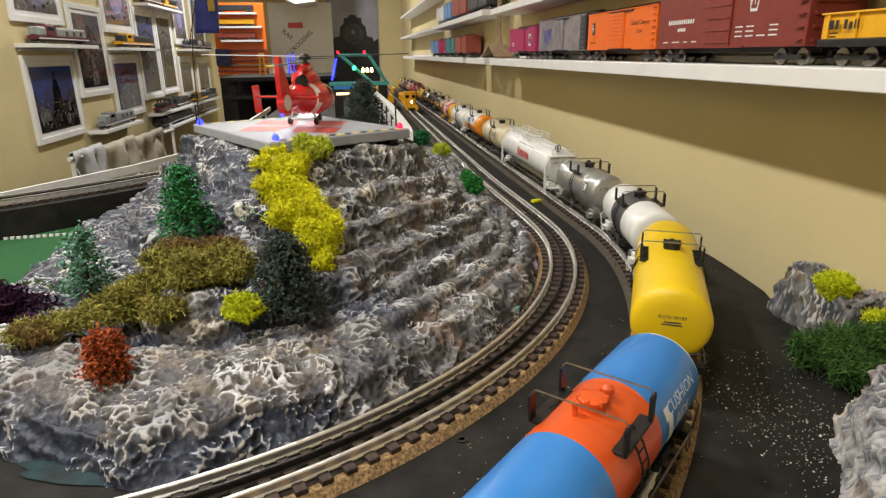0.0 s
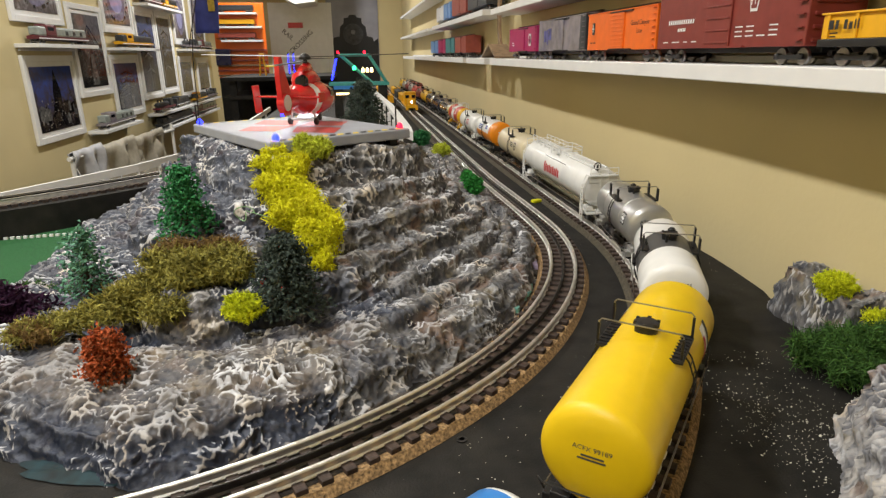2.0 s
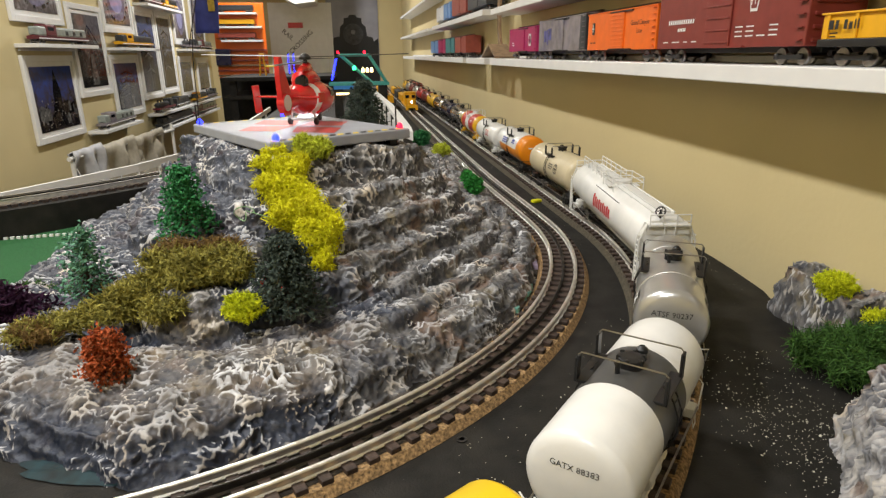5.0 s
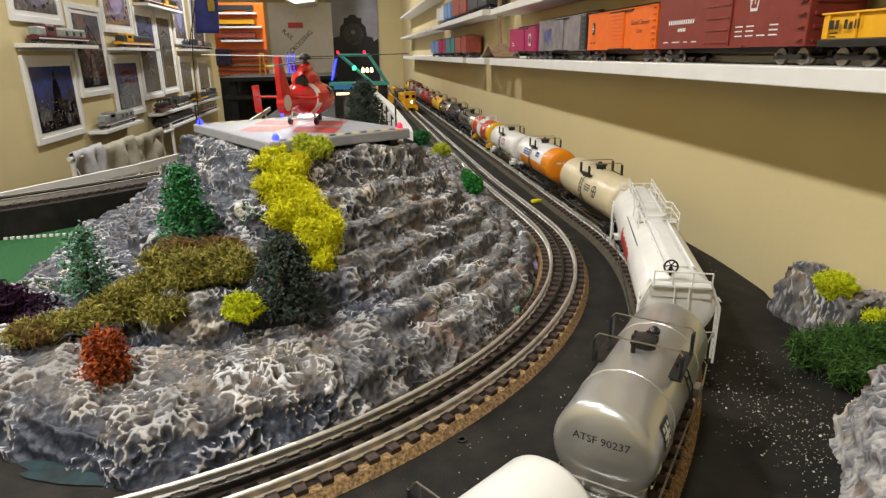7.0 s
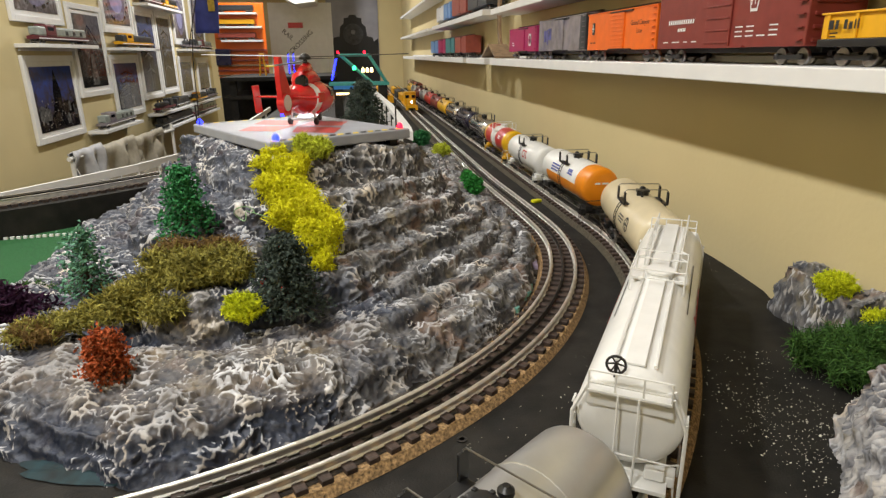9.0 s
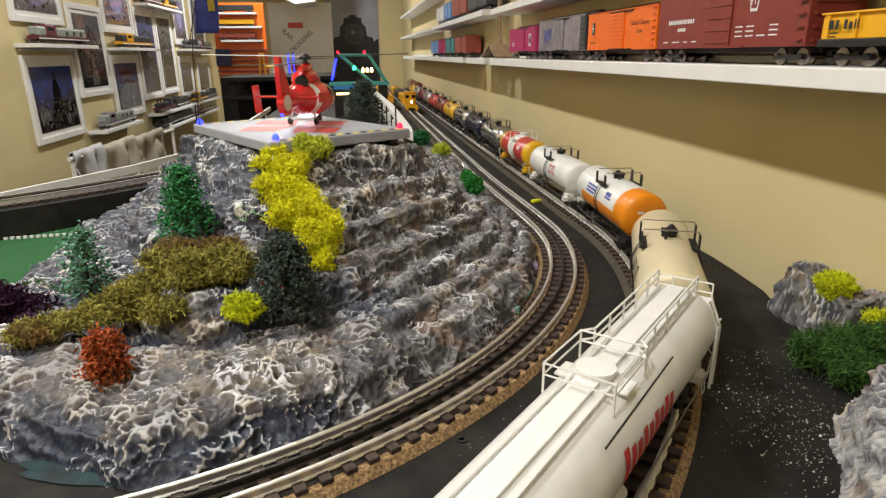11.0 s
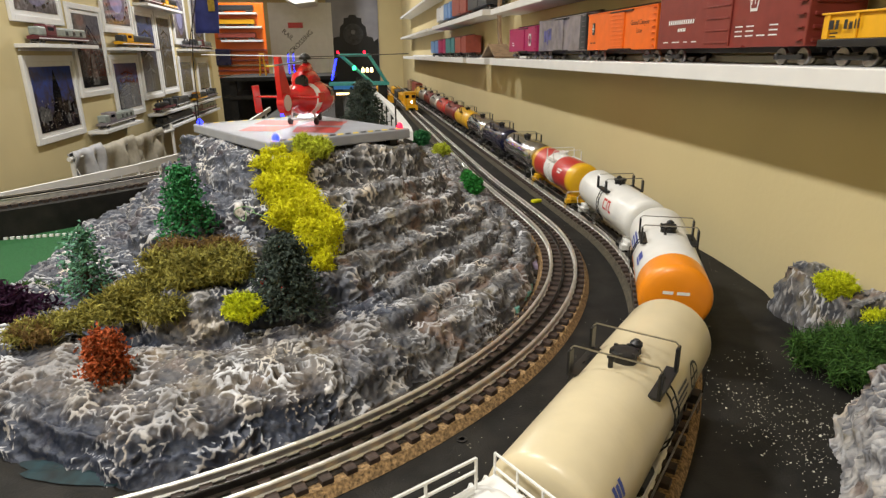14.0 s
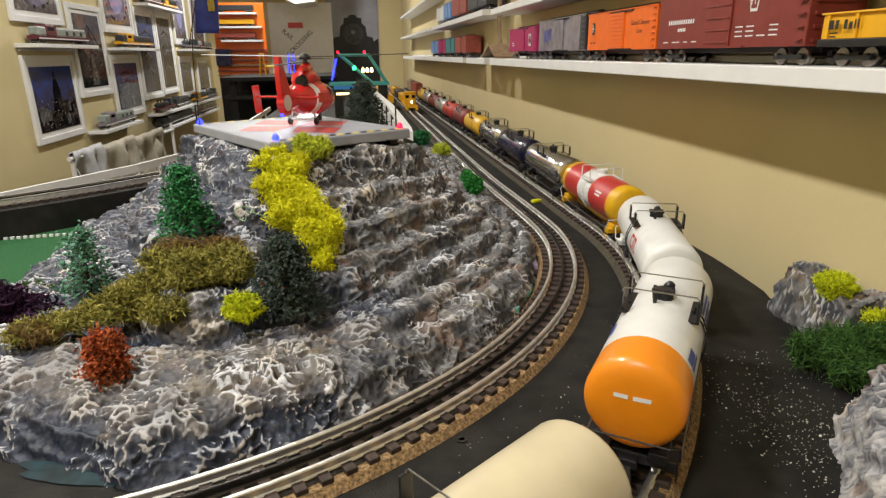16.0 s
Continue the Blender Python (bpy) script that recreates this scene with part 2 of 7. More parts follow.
# ---- rock ----
def rock_material(name, tone=1.0, apron=False):
    """Painted plaster: slate body colour, brown and navy areas, darker hollows, white and sand dry-brushed over the
    ridges.
    """
    m = bpy.data.materials.new(name)
    m.use_nodes = True
    N, L = m.node_tree.nodes, m.node_tree.links
    b = N["Principled BSDF"]
    tc = N.new("ShaderNodeTexCoord")
    sep = N.new("ShaderNodeSeparateXYZ")
    L.new(tc.outputs["Object"], sep.inputs[0])

    def ramp(src, stops):
        r = N.new("ShaderNodeValToRGB")
        e = r.color_ramp.elements
        e[0].position, e[0].color = stops[0][0], (*stops[0][1], 1)
        e[1].position, e[1].color = stops[-1][0], (*stops[-1][1], 1)
        for p, c in stops[1:-1]:
            e.new(p).color = (*c, 1)
        L.new(src, r.inputs["Fac"])
        return r.outputs["Color"]

    def tex(scale, detail=5, dist=0.0):
        n = N.new("ShaderNodeTexNoise")
        n.inputs["Scale"].default_value, n.inputs["Detail"].default_value, n.inputs["Distortion"].default_value = scale, detail, dist
        L.new(tc.outputs["Object"], n.inputs["Vector"])
        return n.outputs["Fac"]

    def math_node(op, a, c, e=0.0):
        x = N.new("ShaderNodeMath")
        x.operation = op
        for k, v in enumerate((a, c, e)):
            if isinstance(v, (int, float)):
                x.inputs[k].default_value = v
            else:
                L.new(v, x.inputs[k])
        return x.outputs[0]

    def span(src, a, c):
        x = N.new("ShaderNodeMapRange")
        x.inputs["From Min"].default_value, x.inputs["From Max"].default_value = a, c
        L.new(src, x.inputs["Value"])
        return x.outputs["Result"]

    def mix(fac, a, c):
        x = N.new("ShaderNodeMix")
        x.data_type = "RGBA"
        L.new(fac, x.inputs["Factor"])
        L.new(a, x.inputs["A"])
        if isinstance(c, tuple):
            x.inputs["B"].default_value = (*c, 1)
        else:
            L.new(c, x.inputs["B"])
        return x.outputs["Result"]

    slate = ramp(tex(46, 6, 0.5), [(p, tuple(v * tone for v in c)) for p, c in ((0.32, (0.036, 0.038, 0.046)), (0.45, (0.080, 0.079, 0.083)), (0.58, (0.145, 0.140, 0.137)), (0.72, (0.25, 0.24, 0.23)))])
    brown = ramp(tex(19, 4, 0.8), [(0.57, (0, 0, 0)), (0.65, (0.6, 0.6, 0.6))])
    col = mix(brown, slate, (0.21, 0.13, 0.088))
    ochre = ramp(tex(33, 4, 0.4), [(0.60, (0, 0, 0)), (0.68, (0.6, 0.6, 0.6))])
    col = mix(ochre, col, (0.25, 0.21, 0.13))
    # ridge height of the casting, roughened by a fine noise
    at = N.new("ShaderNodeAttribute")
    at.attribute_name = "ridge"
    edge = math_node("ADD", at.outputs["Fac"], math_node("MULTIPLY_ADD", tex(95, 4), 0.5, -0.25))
    navy_fac = ramp(tex(9, 4, 0.6), [(0.54, (0, 0, 0)), (0.62, (0.8, 0.8, 0.8))])
    navy = (0.020, 0.027, 0.046)
    if apron:
        # navy over the western face, the low foot and the front riser, sand over the flat front ledge
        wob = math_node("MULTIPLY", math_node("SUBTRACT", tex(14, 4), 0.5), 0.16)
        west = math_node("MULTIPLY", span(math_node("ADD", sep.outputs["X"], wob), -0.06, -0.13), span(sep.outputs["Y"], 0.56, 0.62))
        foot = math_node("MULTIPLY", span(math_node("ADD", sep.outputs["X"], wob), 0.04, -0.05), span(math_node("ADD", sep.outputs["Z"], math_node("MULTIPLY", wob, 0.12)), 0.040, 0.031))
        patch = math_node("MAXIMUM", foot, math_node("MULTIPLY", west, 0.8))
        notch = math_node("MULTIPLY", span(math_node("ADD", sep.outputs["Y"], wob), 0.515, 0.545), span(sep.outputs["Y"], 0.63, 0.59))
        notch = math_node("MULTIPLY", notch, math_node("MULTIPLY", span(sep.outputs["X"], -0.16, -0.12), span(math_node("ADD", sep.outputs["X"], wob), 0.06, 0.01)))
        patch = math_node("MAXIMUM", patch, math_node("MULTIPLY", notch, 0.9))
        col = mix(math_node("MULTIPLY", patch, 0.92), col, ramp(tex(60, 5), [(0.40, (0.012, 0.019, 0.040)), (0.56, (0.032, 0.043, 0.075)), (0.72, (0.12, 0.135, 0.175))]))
        ledge = math_node("MULTIPLY", span(math_node("ADD", sep.outputs["Y"], wob), 0.56, 0.51), span(math_node("ADD", sep.outputs["X"], wob), 0.03, -0.04))
        ledge = math_node("MULTIPLY", ledge, span(sep.outputs["Z"], 0.022, 0.030))
        sand = math_node("MULTIPLY", ledge, 0.45)
        col = mix(sand, col, ramp(tex(28, 4), [(0.35, (0.105, 0.10, 0.10)), (0.65, (0.25, 0.195, 0.14))]))
        shift = math_node("MULTIPLY", ledge, 0.02)
        edge = math_node("ADD", edge, math_node("SUBTRACT", shift, math_node("MULTIPLY", patch, 0.10)))
    else:
        col = mix(navy_fac, col, navy)
    # hollows between the ridges get a darker colour
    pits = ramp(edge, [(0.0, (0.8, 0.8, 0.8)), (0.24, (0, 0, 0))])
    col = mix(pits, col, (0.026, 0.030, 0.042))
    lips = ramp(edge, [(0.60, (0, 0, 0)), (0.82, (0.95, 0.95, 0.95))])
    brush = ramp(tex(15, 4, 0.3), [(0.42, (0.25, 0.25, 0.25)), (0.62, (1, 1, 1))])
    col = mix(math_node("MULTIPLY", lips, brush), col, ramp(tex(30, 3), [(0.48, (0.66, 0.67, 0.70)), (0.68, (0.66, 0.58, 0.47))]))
    L.new(col, b.inputs["Base Color"])
    L.new(math_node("MULTIPLY_ADD", tex(60, 4), 0.6, 0.20), b.inputs["Roughness"])
    b.inputs["Specular IOR Level"].default_value = 0.4
    bp = N.new("ShaderNodeBump")
    bp.inputs["Strength"].default_value, bp.inputs["Distance"].default_value = 0.5, 0.002
    L.new(tex(260, 6, 0.4), bp.inputs["Height"])
    L.new(bp.outputs["Normal"], b.inputs["Normal"])
    return m


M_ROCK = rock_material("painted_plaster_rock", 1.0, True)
# near outcrop: same mix as the one by the wall, in a lighter tone
M_ROCKN = rock_material("paler_plaster_rock", 2.6)
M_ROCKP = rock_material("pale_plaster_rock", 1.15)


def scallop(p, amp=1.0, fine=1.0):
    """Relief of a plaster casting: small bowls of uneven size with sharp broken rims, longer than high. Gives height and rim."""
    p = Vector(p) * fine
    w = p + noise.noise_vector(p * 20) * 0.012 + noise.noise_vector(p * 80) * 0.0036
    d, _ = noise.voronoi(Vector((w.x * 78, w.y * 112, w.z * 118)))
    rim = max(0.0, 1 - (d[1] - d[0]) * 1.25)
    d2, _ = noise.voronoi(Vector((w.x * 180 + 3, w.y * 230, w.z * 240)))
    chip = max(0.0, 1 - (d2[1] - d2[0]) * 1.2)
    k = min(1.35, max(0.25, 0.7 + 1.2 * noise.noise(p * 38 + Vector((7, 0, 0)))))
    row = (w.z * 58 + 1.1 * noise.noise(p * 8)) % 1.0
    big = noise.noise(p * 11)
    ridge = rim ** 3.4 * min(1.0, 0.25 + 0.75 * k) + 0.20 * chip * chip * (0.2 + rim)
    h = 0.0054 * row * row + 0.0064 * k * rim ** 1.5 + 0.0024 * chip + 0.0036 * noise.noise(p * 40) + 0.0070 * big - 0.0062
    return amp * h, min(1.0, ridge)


def height_rock(name, mat, xs, ys, fn, label, category, amp=1.0, kind="", fine=1.0):
    """A rock sheet over a grid; fn(x, y) gives its height, None outside."""
    nx, ny = len(xs), len(ys)
    H = np.full((ny, nx), np.nan)
    for j in range(ny):
        for i in range(nx):
            v = fn(xs[i], ys[j])
            if v is not None:
                H[j, i] = v
    Hf = np.where(np.isnan(H), -0.01, H)
    gx = np.gradient(Hf, xs, axis=1)
    gy = np.gradient(Hf, ys, axis=0)
    idx, verts, faces, ridges = {}, [], [], []
    for j in range(ny):
        for i in range(nx):
            if not np.isnan(H[j, i]):
                n = Vector((-gx[j, i], -gy[j, i], 1)).normalized()
                p = Vector((xs[i], ys[j], H[j, i]))
                idx[(j, i)] = len(verts)
                k = min(1.0, max(0.0, (H[j, i] + 0.006) / 0.012))
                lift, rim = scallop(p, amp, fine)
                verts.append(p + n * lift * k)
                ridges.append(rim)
    for j in range(ny - 1):
        for i in range(nx - 1):
            q = [idx.get(k) for k in ((j, i), (j, i + 1), (j + 1, i + 1), (j + 1, i))]
            if None not in q:
                faces.append(q)
    me = bpy.data.meshes.new(name)
    me.from_pydata(verts, [], faces)
    me.shade_smooth()
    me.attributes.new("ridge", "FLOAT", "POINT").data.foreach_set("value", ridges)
    me.materials.append(mat)
    ob = new(name, me)
    return tagged(ob, label, category, kind=kind)


HC = (-0.12, 1.02)
_ol = [(IC[0] + 0.590 * math.cos(radians(a)), IC[1] + 0.590 * math.sin(radians(a))) for a in (-70, -60, -50, -40, -30, -20, -10, 0)]
_ol = [(-0.41, 0.72), (-0.42, 0.60), (-0.38, 0.50), (-0.29, 0.435), (-0.223, 0.40), (-0.17, 0.375)] + _ol + [(0.255, 1.1), (0.247, 1.4), (0.245, 1.8), (0.12, 1.95), (-0.1, 1.85), (-0.3, 1.6), (-0.40, 1.35), (-0.43, 1.1), (-0.43, 0.9)]
_pol = sorted((math.atan2(y - HC[1], x - HC[0]), math.hypot(x - HC[0], y - HC[1])) for x, y in _ol)
_pa = [_pol[-1][0] - 2 * math.pi] + [a for a, _ in _pol] + [_pol[0][0] + 2 * math.pi]
_pr = [_pol[-1][1]] + [r for _, r in _pol] + [_pol[0][1]]
HILL_PROFILE = ((0.0, 0.163), (0.02, 0.161), (0.085, 0.129), (0.105, 0.119), (0.20, 0.119), (0.235, 0.101), (0.25, 0.092), (0.36, 0.092), (0.385, 0.076), (0.40, 0.068), (0.51, 0.069), (0.535, 0.062), (0.575, 0.038), (0.595, 0.032), (0.68, 0.037), (0.80, 0.035), (0.90, 0.033), (0.945, 0.027), (1.0, 0.0), (1.03, -0.008))
FLANK_PROFILE = HILL_PROFILE[:11] + ((0.53, 0.060), (0.55, 0.050), (0.64, 0.051), (0.665, 0.041), (0.68, 0.035), (0.78, 0.038), (0.80, 0.030), (0.815, 0.026), (0.91, 0.028), (0.945, 0.021), (1.0, 0.0), (1.03, -0.008))
PAD_A = math.atan2(0.51, 0.86)
PAD_O, PW, PD, PAD_Z = (-0.108, 0.785), 0.218, 0.300, 0.183


def hill_height(x, y):
    dx, dy = x - HC[0], y - HC[1]
    edge = float(np.interp(math.atan2(dy, dx), _pa, _pr)) - math.hypot(dx, dy)
    # distance outside the flat crown that carries the landing pad
    u = (x - PAD_O[0]) * math.cos(PAD_A) + (y - PAD_O[1]) * math.sin(PAD_A)
    v = -(x - PAD_O[0]) * math.sin(PAD_A) + (y - PAD_O[1]) * math.cos(PAD_A)
    out = math.hypot(max(-0.012 - u, u - PW - 0.004, 0), max(-0.006 - v, v - PD - 0.01, 0))
    rho = out / max(1e-4, out + edge)
    if edge < -0.014:
        return None
    if edge <= 0:
        rho = 1 - edge * 2
    w = rho + 0.035 * noise.noise(Vector((x * 9, y * 9, 1.7))) * min(1, rho * 4) * min(1, (1.03 - rho) * 5)
    k = min(1.0, max(0.0, (x + 0.03) / 0.10))
    k = k * k * (3 - 2 * k)
    front, flank = (float(np.interp(w, [p[0] for p in P], [p[1] for p in P])) for P in (HILL_PROFILE, FLANK_PROFILE))
    return front * (1 - k) + flank * k


def hill():
    xs = np.arange(-0.46, 0.275, 0.0014)
    ys = np.concatenate([np.arange(0.34, 0.76, 0.0013), np.arange(0.76, 1.06, 0.0017), np.arange(1.06, 1.98, 0.006)])
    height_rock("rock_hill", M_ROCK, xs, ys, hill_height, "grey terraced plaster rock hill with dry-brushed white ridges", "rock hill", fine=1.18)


# ---- tank cars ----
def paint(name, c, rough=0.35, metal=0.0, coat=0.25):
    return material(name, c, rough, metal, vary=0.05, scale=30, coat=coat, bump=0.04, bump_scale=300, stain=0.12, stain_scale=25)


P_BLUE = paint("blue_tank_paint", (0.035, 0.22, 0.62))
P_ORANGE = paint("orange_red_tank_paint", (0.75, 0.10, 0.015))
P_YELLOW = paint("yellow_tank_paint", (0.82, 0.55, 0.004), 0.45)
P_WHITE = paint("white_tank_paint", (0.82, 0.82, 0.80))
P_CREAM = paint("cream_tank_paint", (0.66, 0.57, 0.38))
P_SILVER = paint("silver_tank_paint", (0.55, 0.55, 0.54), 0.30, 0.7)
P_TANGERINE = paint("tangerine_tank_paint", (0.85, 0.27, 0.008))
P_RED = paint("red_tank_paint", (0.55, 0.035, 0.03))
P_GOLD = paint("golden_tank_paint", (0.78, 0.44, 0.012))
P_CHROME = paint("polished_tank_metal", (0.75, 0.75, 0.77), 0.16, 1.0)
P_BLACKT = paint("black_tank_paint", (0.015, 0.015, 0.018), 0.25)
P_NAVY = paint("navy_tank_paint", (0.010, 0.010, 0.036), 0.2)
P_MAROON = paint("maroon_tank_paint", (0.20, 0.02, 0.02))
P_GREYB = paint("grey_band_paint", (0.07, 0.07, 0.07), 0.5)
P_LETTER = material("black_lettering", (0.02, 0.02, 0.02), 0.5, vary=0.05)
P_LETTERW = material("white_lettering", (0.8, 0.8, 0.8), 0.5, vary=0.03)
P_LETTERR = material("red_lettering", (0.55, 0.03, 0.03), 0.5, vary=0.05)
P_LETTERB = material("blue_lettering", (0.05, 0.08, 0.35), 0.5, vary=0.05)

BIG, SMALL = (0.0325, 0.0562), (0.0306, 0.0512)
TR, TZ = BIG  # tank radius and height of its axis over the rails, set anew for each car


def tank_size(size):
    global TR, TZ
    TR, TZ = size



def lettering(text, size, spot, depth=0.0002):
    """Flat letters as a mesh, each vertex moved by spot(u, v); u, v from the text's centre."""
    cu = bpy.data.curves.new("lettering", "FONT")
    cu.body, cu.size, cu.align_x, cu.align_y, cu.resolution_u = text, size, "CENTER", "CENTER", 2
    ob = bpy.data.objects.new("lettering", cu)
    scene.collection.objects.link(ob)
    me = bpy.data.meshes.new_from_object(ob)
    bpy.data.objects.remove(ob)
    bm = bmesh.new()
    bm.from_mesh(me)
    bpy.data.meshes.remove(me)
    for v in bm.verts:
        v.co = spot(v.co.x, v.co.y)
    return bm


def bars(rows, spot, seg=6):
    """Plain bars; rows of (u0, u1, v0, v1)."""
    bm = bmesh.new()
    split = []
    for u0, u1, v0, v1 in rows:
        k = max(1, math.ceil((v1 - v0) / 0.004))
        split += [(u0, u1, v0 + (v1 - v0) * i / k, v0 + (v1 - v0) * (i + 1) / k) for i in range(k)]
    for u0, u1, v0, v1 in split:
        a = [bm.verts.new(spot(u0 + (u1 - u0) * i / seg, v0)) for i in range(seg + 1)]
        b = [bm.verts.new(spot(u0 + (u1 - u0) * i / seg, v1)) for i in range(seg + 1)]
        for i in range(seg):
            bm.faces.new((a[i], a[i + 1], b[i + 1], b[i]))
    return bm


def on_side(side, x0, z0, up=0.0004):
    """A place on the tank's flank; side +1 is its left. u runs so that it reads from outside; v goes up round the tank."""
    a0 = math.asin(max(-1, min(1, (z0 - TZ) / TR)))

    def spot(u, v):
        a = a0 + v / TR
        r = TR + up
        return Vector((x0 - side * u, side * r * math.cos(a), TZ + r * math.sin(a)))
    return spot


def on_end(L, z0):
    return lambda u, v: Vector((L / 2 + 0.0006 + float(np.interp(math.hypot(u, z0 + v - TZ) / TR, [0, 0.2, 0.55, 0.8, 0.92, 0.985, 1], [0.009, 0.009, 0.0082, 0.0068, 0.0048, 0.002, 0])), u, z0 + v))


def tank_profile(L, bands):
    """bands: (x from, x to, material index) along the tank, from the back to the front."""
    h = L / 2
    cap = [(0.0, 1.0), (0.002, 0.985), (0.0048, 0.92), (0.0068, 0.80), (0.0082, 0.55), (0.009, 0.2)]

    def mi(x):
        for a, b, k in bands:
            if a <= x <= b:
                return k
        return 0
    pr = [(-h - d, TR * f) for d, f in reversed(cap)]
    xs = sorted({-h, h} | {x for a, b, _ in bands for x in (a, b) if -h < x < h} | {-h + L * i / 6 for i in range(1, 6)})
    pr = pr[:-1] + [(x, TR) for x in xs] + [(h + d, TR * f) for d, f in cap[1:]]
    return [(x, r, mi((x + (pr[i + 1][0] if i + 1 < len(pr) else x)) / 2)) for i, (x, r) in enumerate(pr)]


def truck(parent, x):
    t = empty("truck")
    t.parent, t.location = parent, (x, 0, 0)
    for sd in (1, -1):
        bm = bmesh.new()
        box(bm, -0.020, 0.020, sd * 0.0195 - 0.0018, sd * 0.0195 + 0.0018, 0.0070, 0.0115, 0.0008)
        box(bm, -0.009, 0.009, sd * 0.0195 - 0.0024, sd * 0.0195 + 0.0024, 0.0035, 0.0135, 0.0008)
        for ax in (-0.0155, 0.0155):
            lathe(bm, [(sd * 0.0195 - 0.0025, 0.0036), (sd * 0.0195 + 0.003, 0.0033)], "Y", 10, Matrix.Translation((ax, 0, 0.0088)))
        part("side_frame", bm, M_BLACK, t)
    for ax in (-0.0155, 0.0155):
        bm = bmesh.new()
        for sd in (1, -1):
            y = sd * 0.016
            pr = [(y - 0.0022, 0.0086), (y - 0.0008, 0.0088), (y + 0.0012, 0.0088), (y + 0.0016, 0.0080)]
            lathe(bm, pr, "Y", 16, Matrix.Translation((ax, 0, 0.0088)))
        lathe(bm, [(-0.0165, 0.0016), (0.0165, 0.0016)], "Y", 8, Matrix.Translation((ax, 0, 0.0088)))
        part("wheelset", bm, M_STEEL, t, "steel wheels on an axle")
    return t


def ladder(parent, x, side, mat, top=TZ + TR * 0.8):
    bm = bmesh.new()
    z_pts = [math.asin(0.75) - i * 0.32 for i in range(6)]
    for dx in (-0.0045, 0.0045):
        tube(bm, [(x + dx, side * (TR + 0.0025) * math.cos(a), TZ + (TR + 0.0025) * math.sin(a)) for a in z_pts], 0.0006, 5)
    for i in range(9):
        a = math.asin(0.75) - i * 0.19
        tube(bm, [(x - 0.0045, side * (TR + 0.0025) * math.cos(a), TZ + (TR + 0.0025) * math.sin(a)), (x + 0.0045, side * (TR + 0.0025) * math.cos(a), TZ + (TR + 0.0025) * math.sin(a))], 0.0005, 4)
    return part("ladder", bm, mat, parent)


def dome_platform(parent, mat, rail_mat, dome_mat, half=0.021, slats=True):
    """Manway with a walkway board on each flank and hand-rails."""
    top = TZ + TR
    bm = bmesh.new()
    lathe(bm, [(top - 0.004, 0.0078), (top + 0.0035, 0.0078), (top + 0.0042, 0.0086), (top + 0.0058, 0.0086), (top + 0.0066, 0.0072), (top + 0.0068, 0.003)], "Z", 16)
    for k in range(6):
        a = math.pi * k / 3
        box(bm, 0.0078 * math.cos(a) - 0.0012, 0.0078 * math.cos(a) + 0.0012, 0.0078 * math.sin(a) - 0.0012, 0.0078 * math.sin(a) + 0.0012, top + 0.004, top + 0.0072, 0.0004)
    m_ = part("manway", bm, dome_mat, parent, smooth=True)
    if not slats:
        part("safety_valve", lathem([(top - 0.002, 0.0036), (top + 0.004, 0.0034), (top + 0.0045, 0.0041), (top + 0.0065, 0.0039), (top + 0.0085, 0.0018)], "Z", 12, Matrix.Translation((-0.0135, 0.003, 0))), dome_mat, parent, smooth=True)
    if not slats:
        part("valve", lathem([(top - 0.002, 0.0016), (top + 0.006, 0.0016), (top + 0.0062, 0.0026), (top + 0.0075, 0.0022)], "Z", 8, Matrix.Translation((0.0135, -0.004, 0))), dome_mat, parent)
    for sd in (1, -1):
        y = sd * 0.0235
        bm = bmesh.new()
        box(bm, -half, half, y - 0.0050, y + 0.0050, top - 0.0098, top - 0.0078, 0.0004)
        board = part("walkway", bm, mat, parent)
        if slats:
            for i in range(9):
                x = -half + 0.001 + i * (2 * half - 0.002) / 8
                part("slat", boxm(x - 0.0006, x + 0.0006, y - 0.0042, y + 0.0042, top - 0.0078, top - 0.0069), mat, board)
        for x in (-half * 0.7, half * 0.7):
            part("bracket", boxm(x - 0.001, x + 0.001, sd * 0.019, y, top - 0.014, top - 0.0094), mat, parent)
        for x in (-half + 0.002, half - 0.002):
            bm = bmesh.new()
            w = 0.0007 if slats else 0.0035
            box(bm, x - w, x + w, y + sd * 0.0028, y + sd * 0.0046, top - 0.0085, top + 0.0075, 0.0003)
            part("railing_post", bm, mat, parent)
    for x in (-half + 0.002, half - 0.002):
        y = 0.0272
        part("hand_rail", tubem([(x, -y, top - 0.004), (x, -y, top + 0.0085), (x, -y + 0.002, top + 0.0105), (x, y - 0.002, top + 0.0105), (x, y, top + 0.0085), (x, y, top - 0.004)], 0.00055, 6), rail_mat, parent)


CARS = []


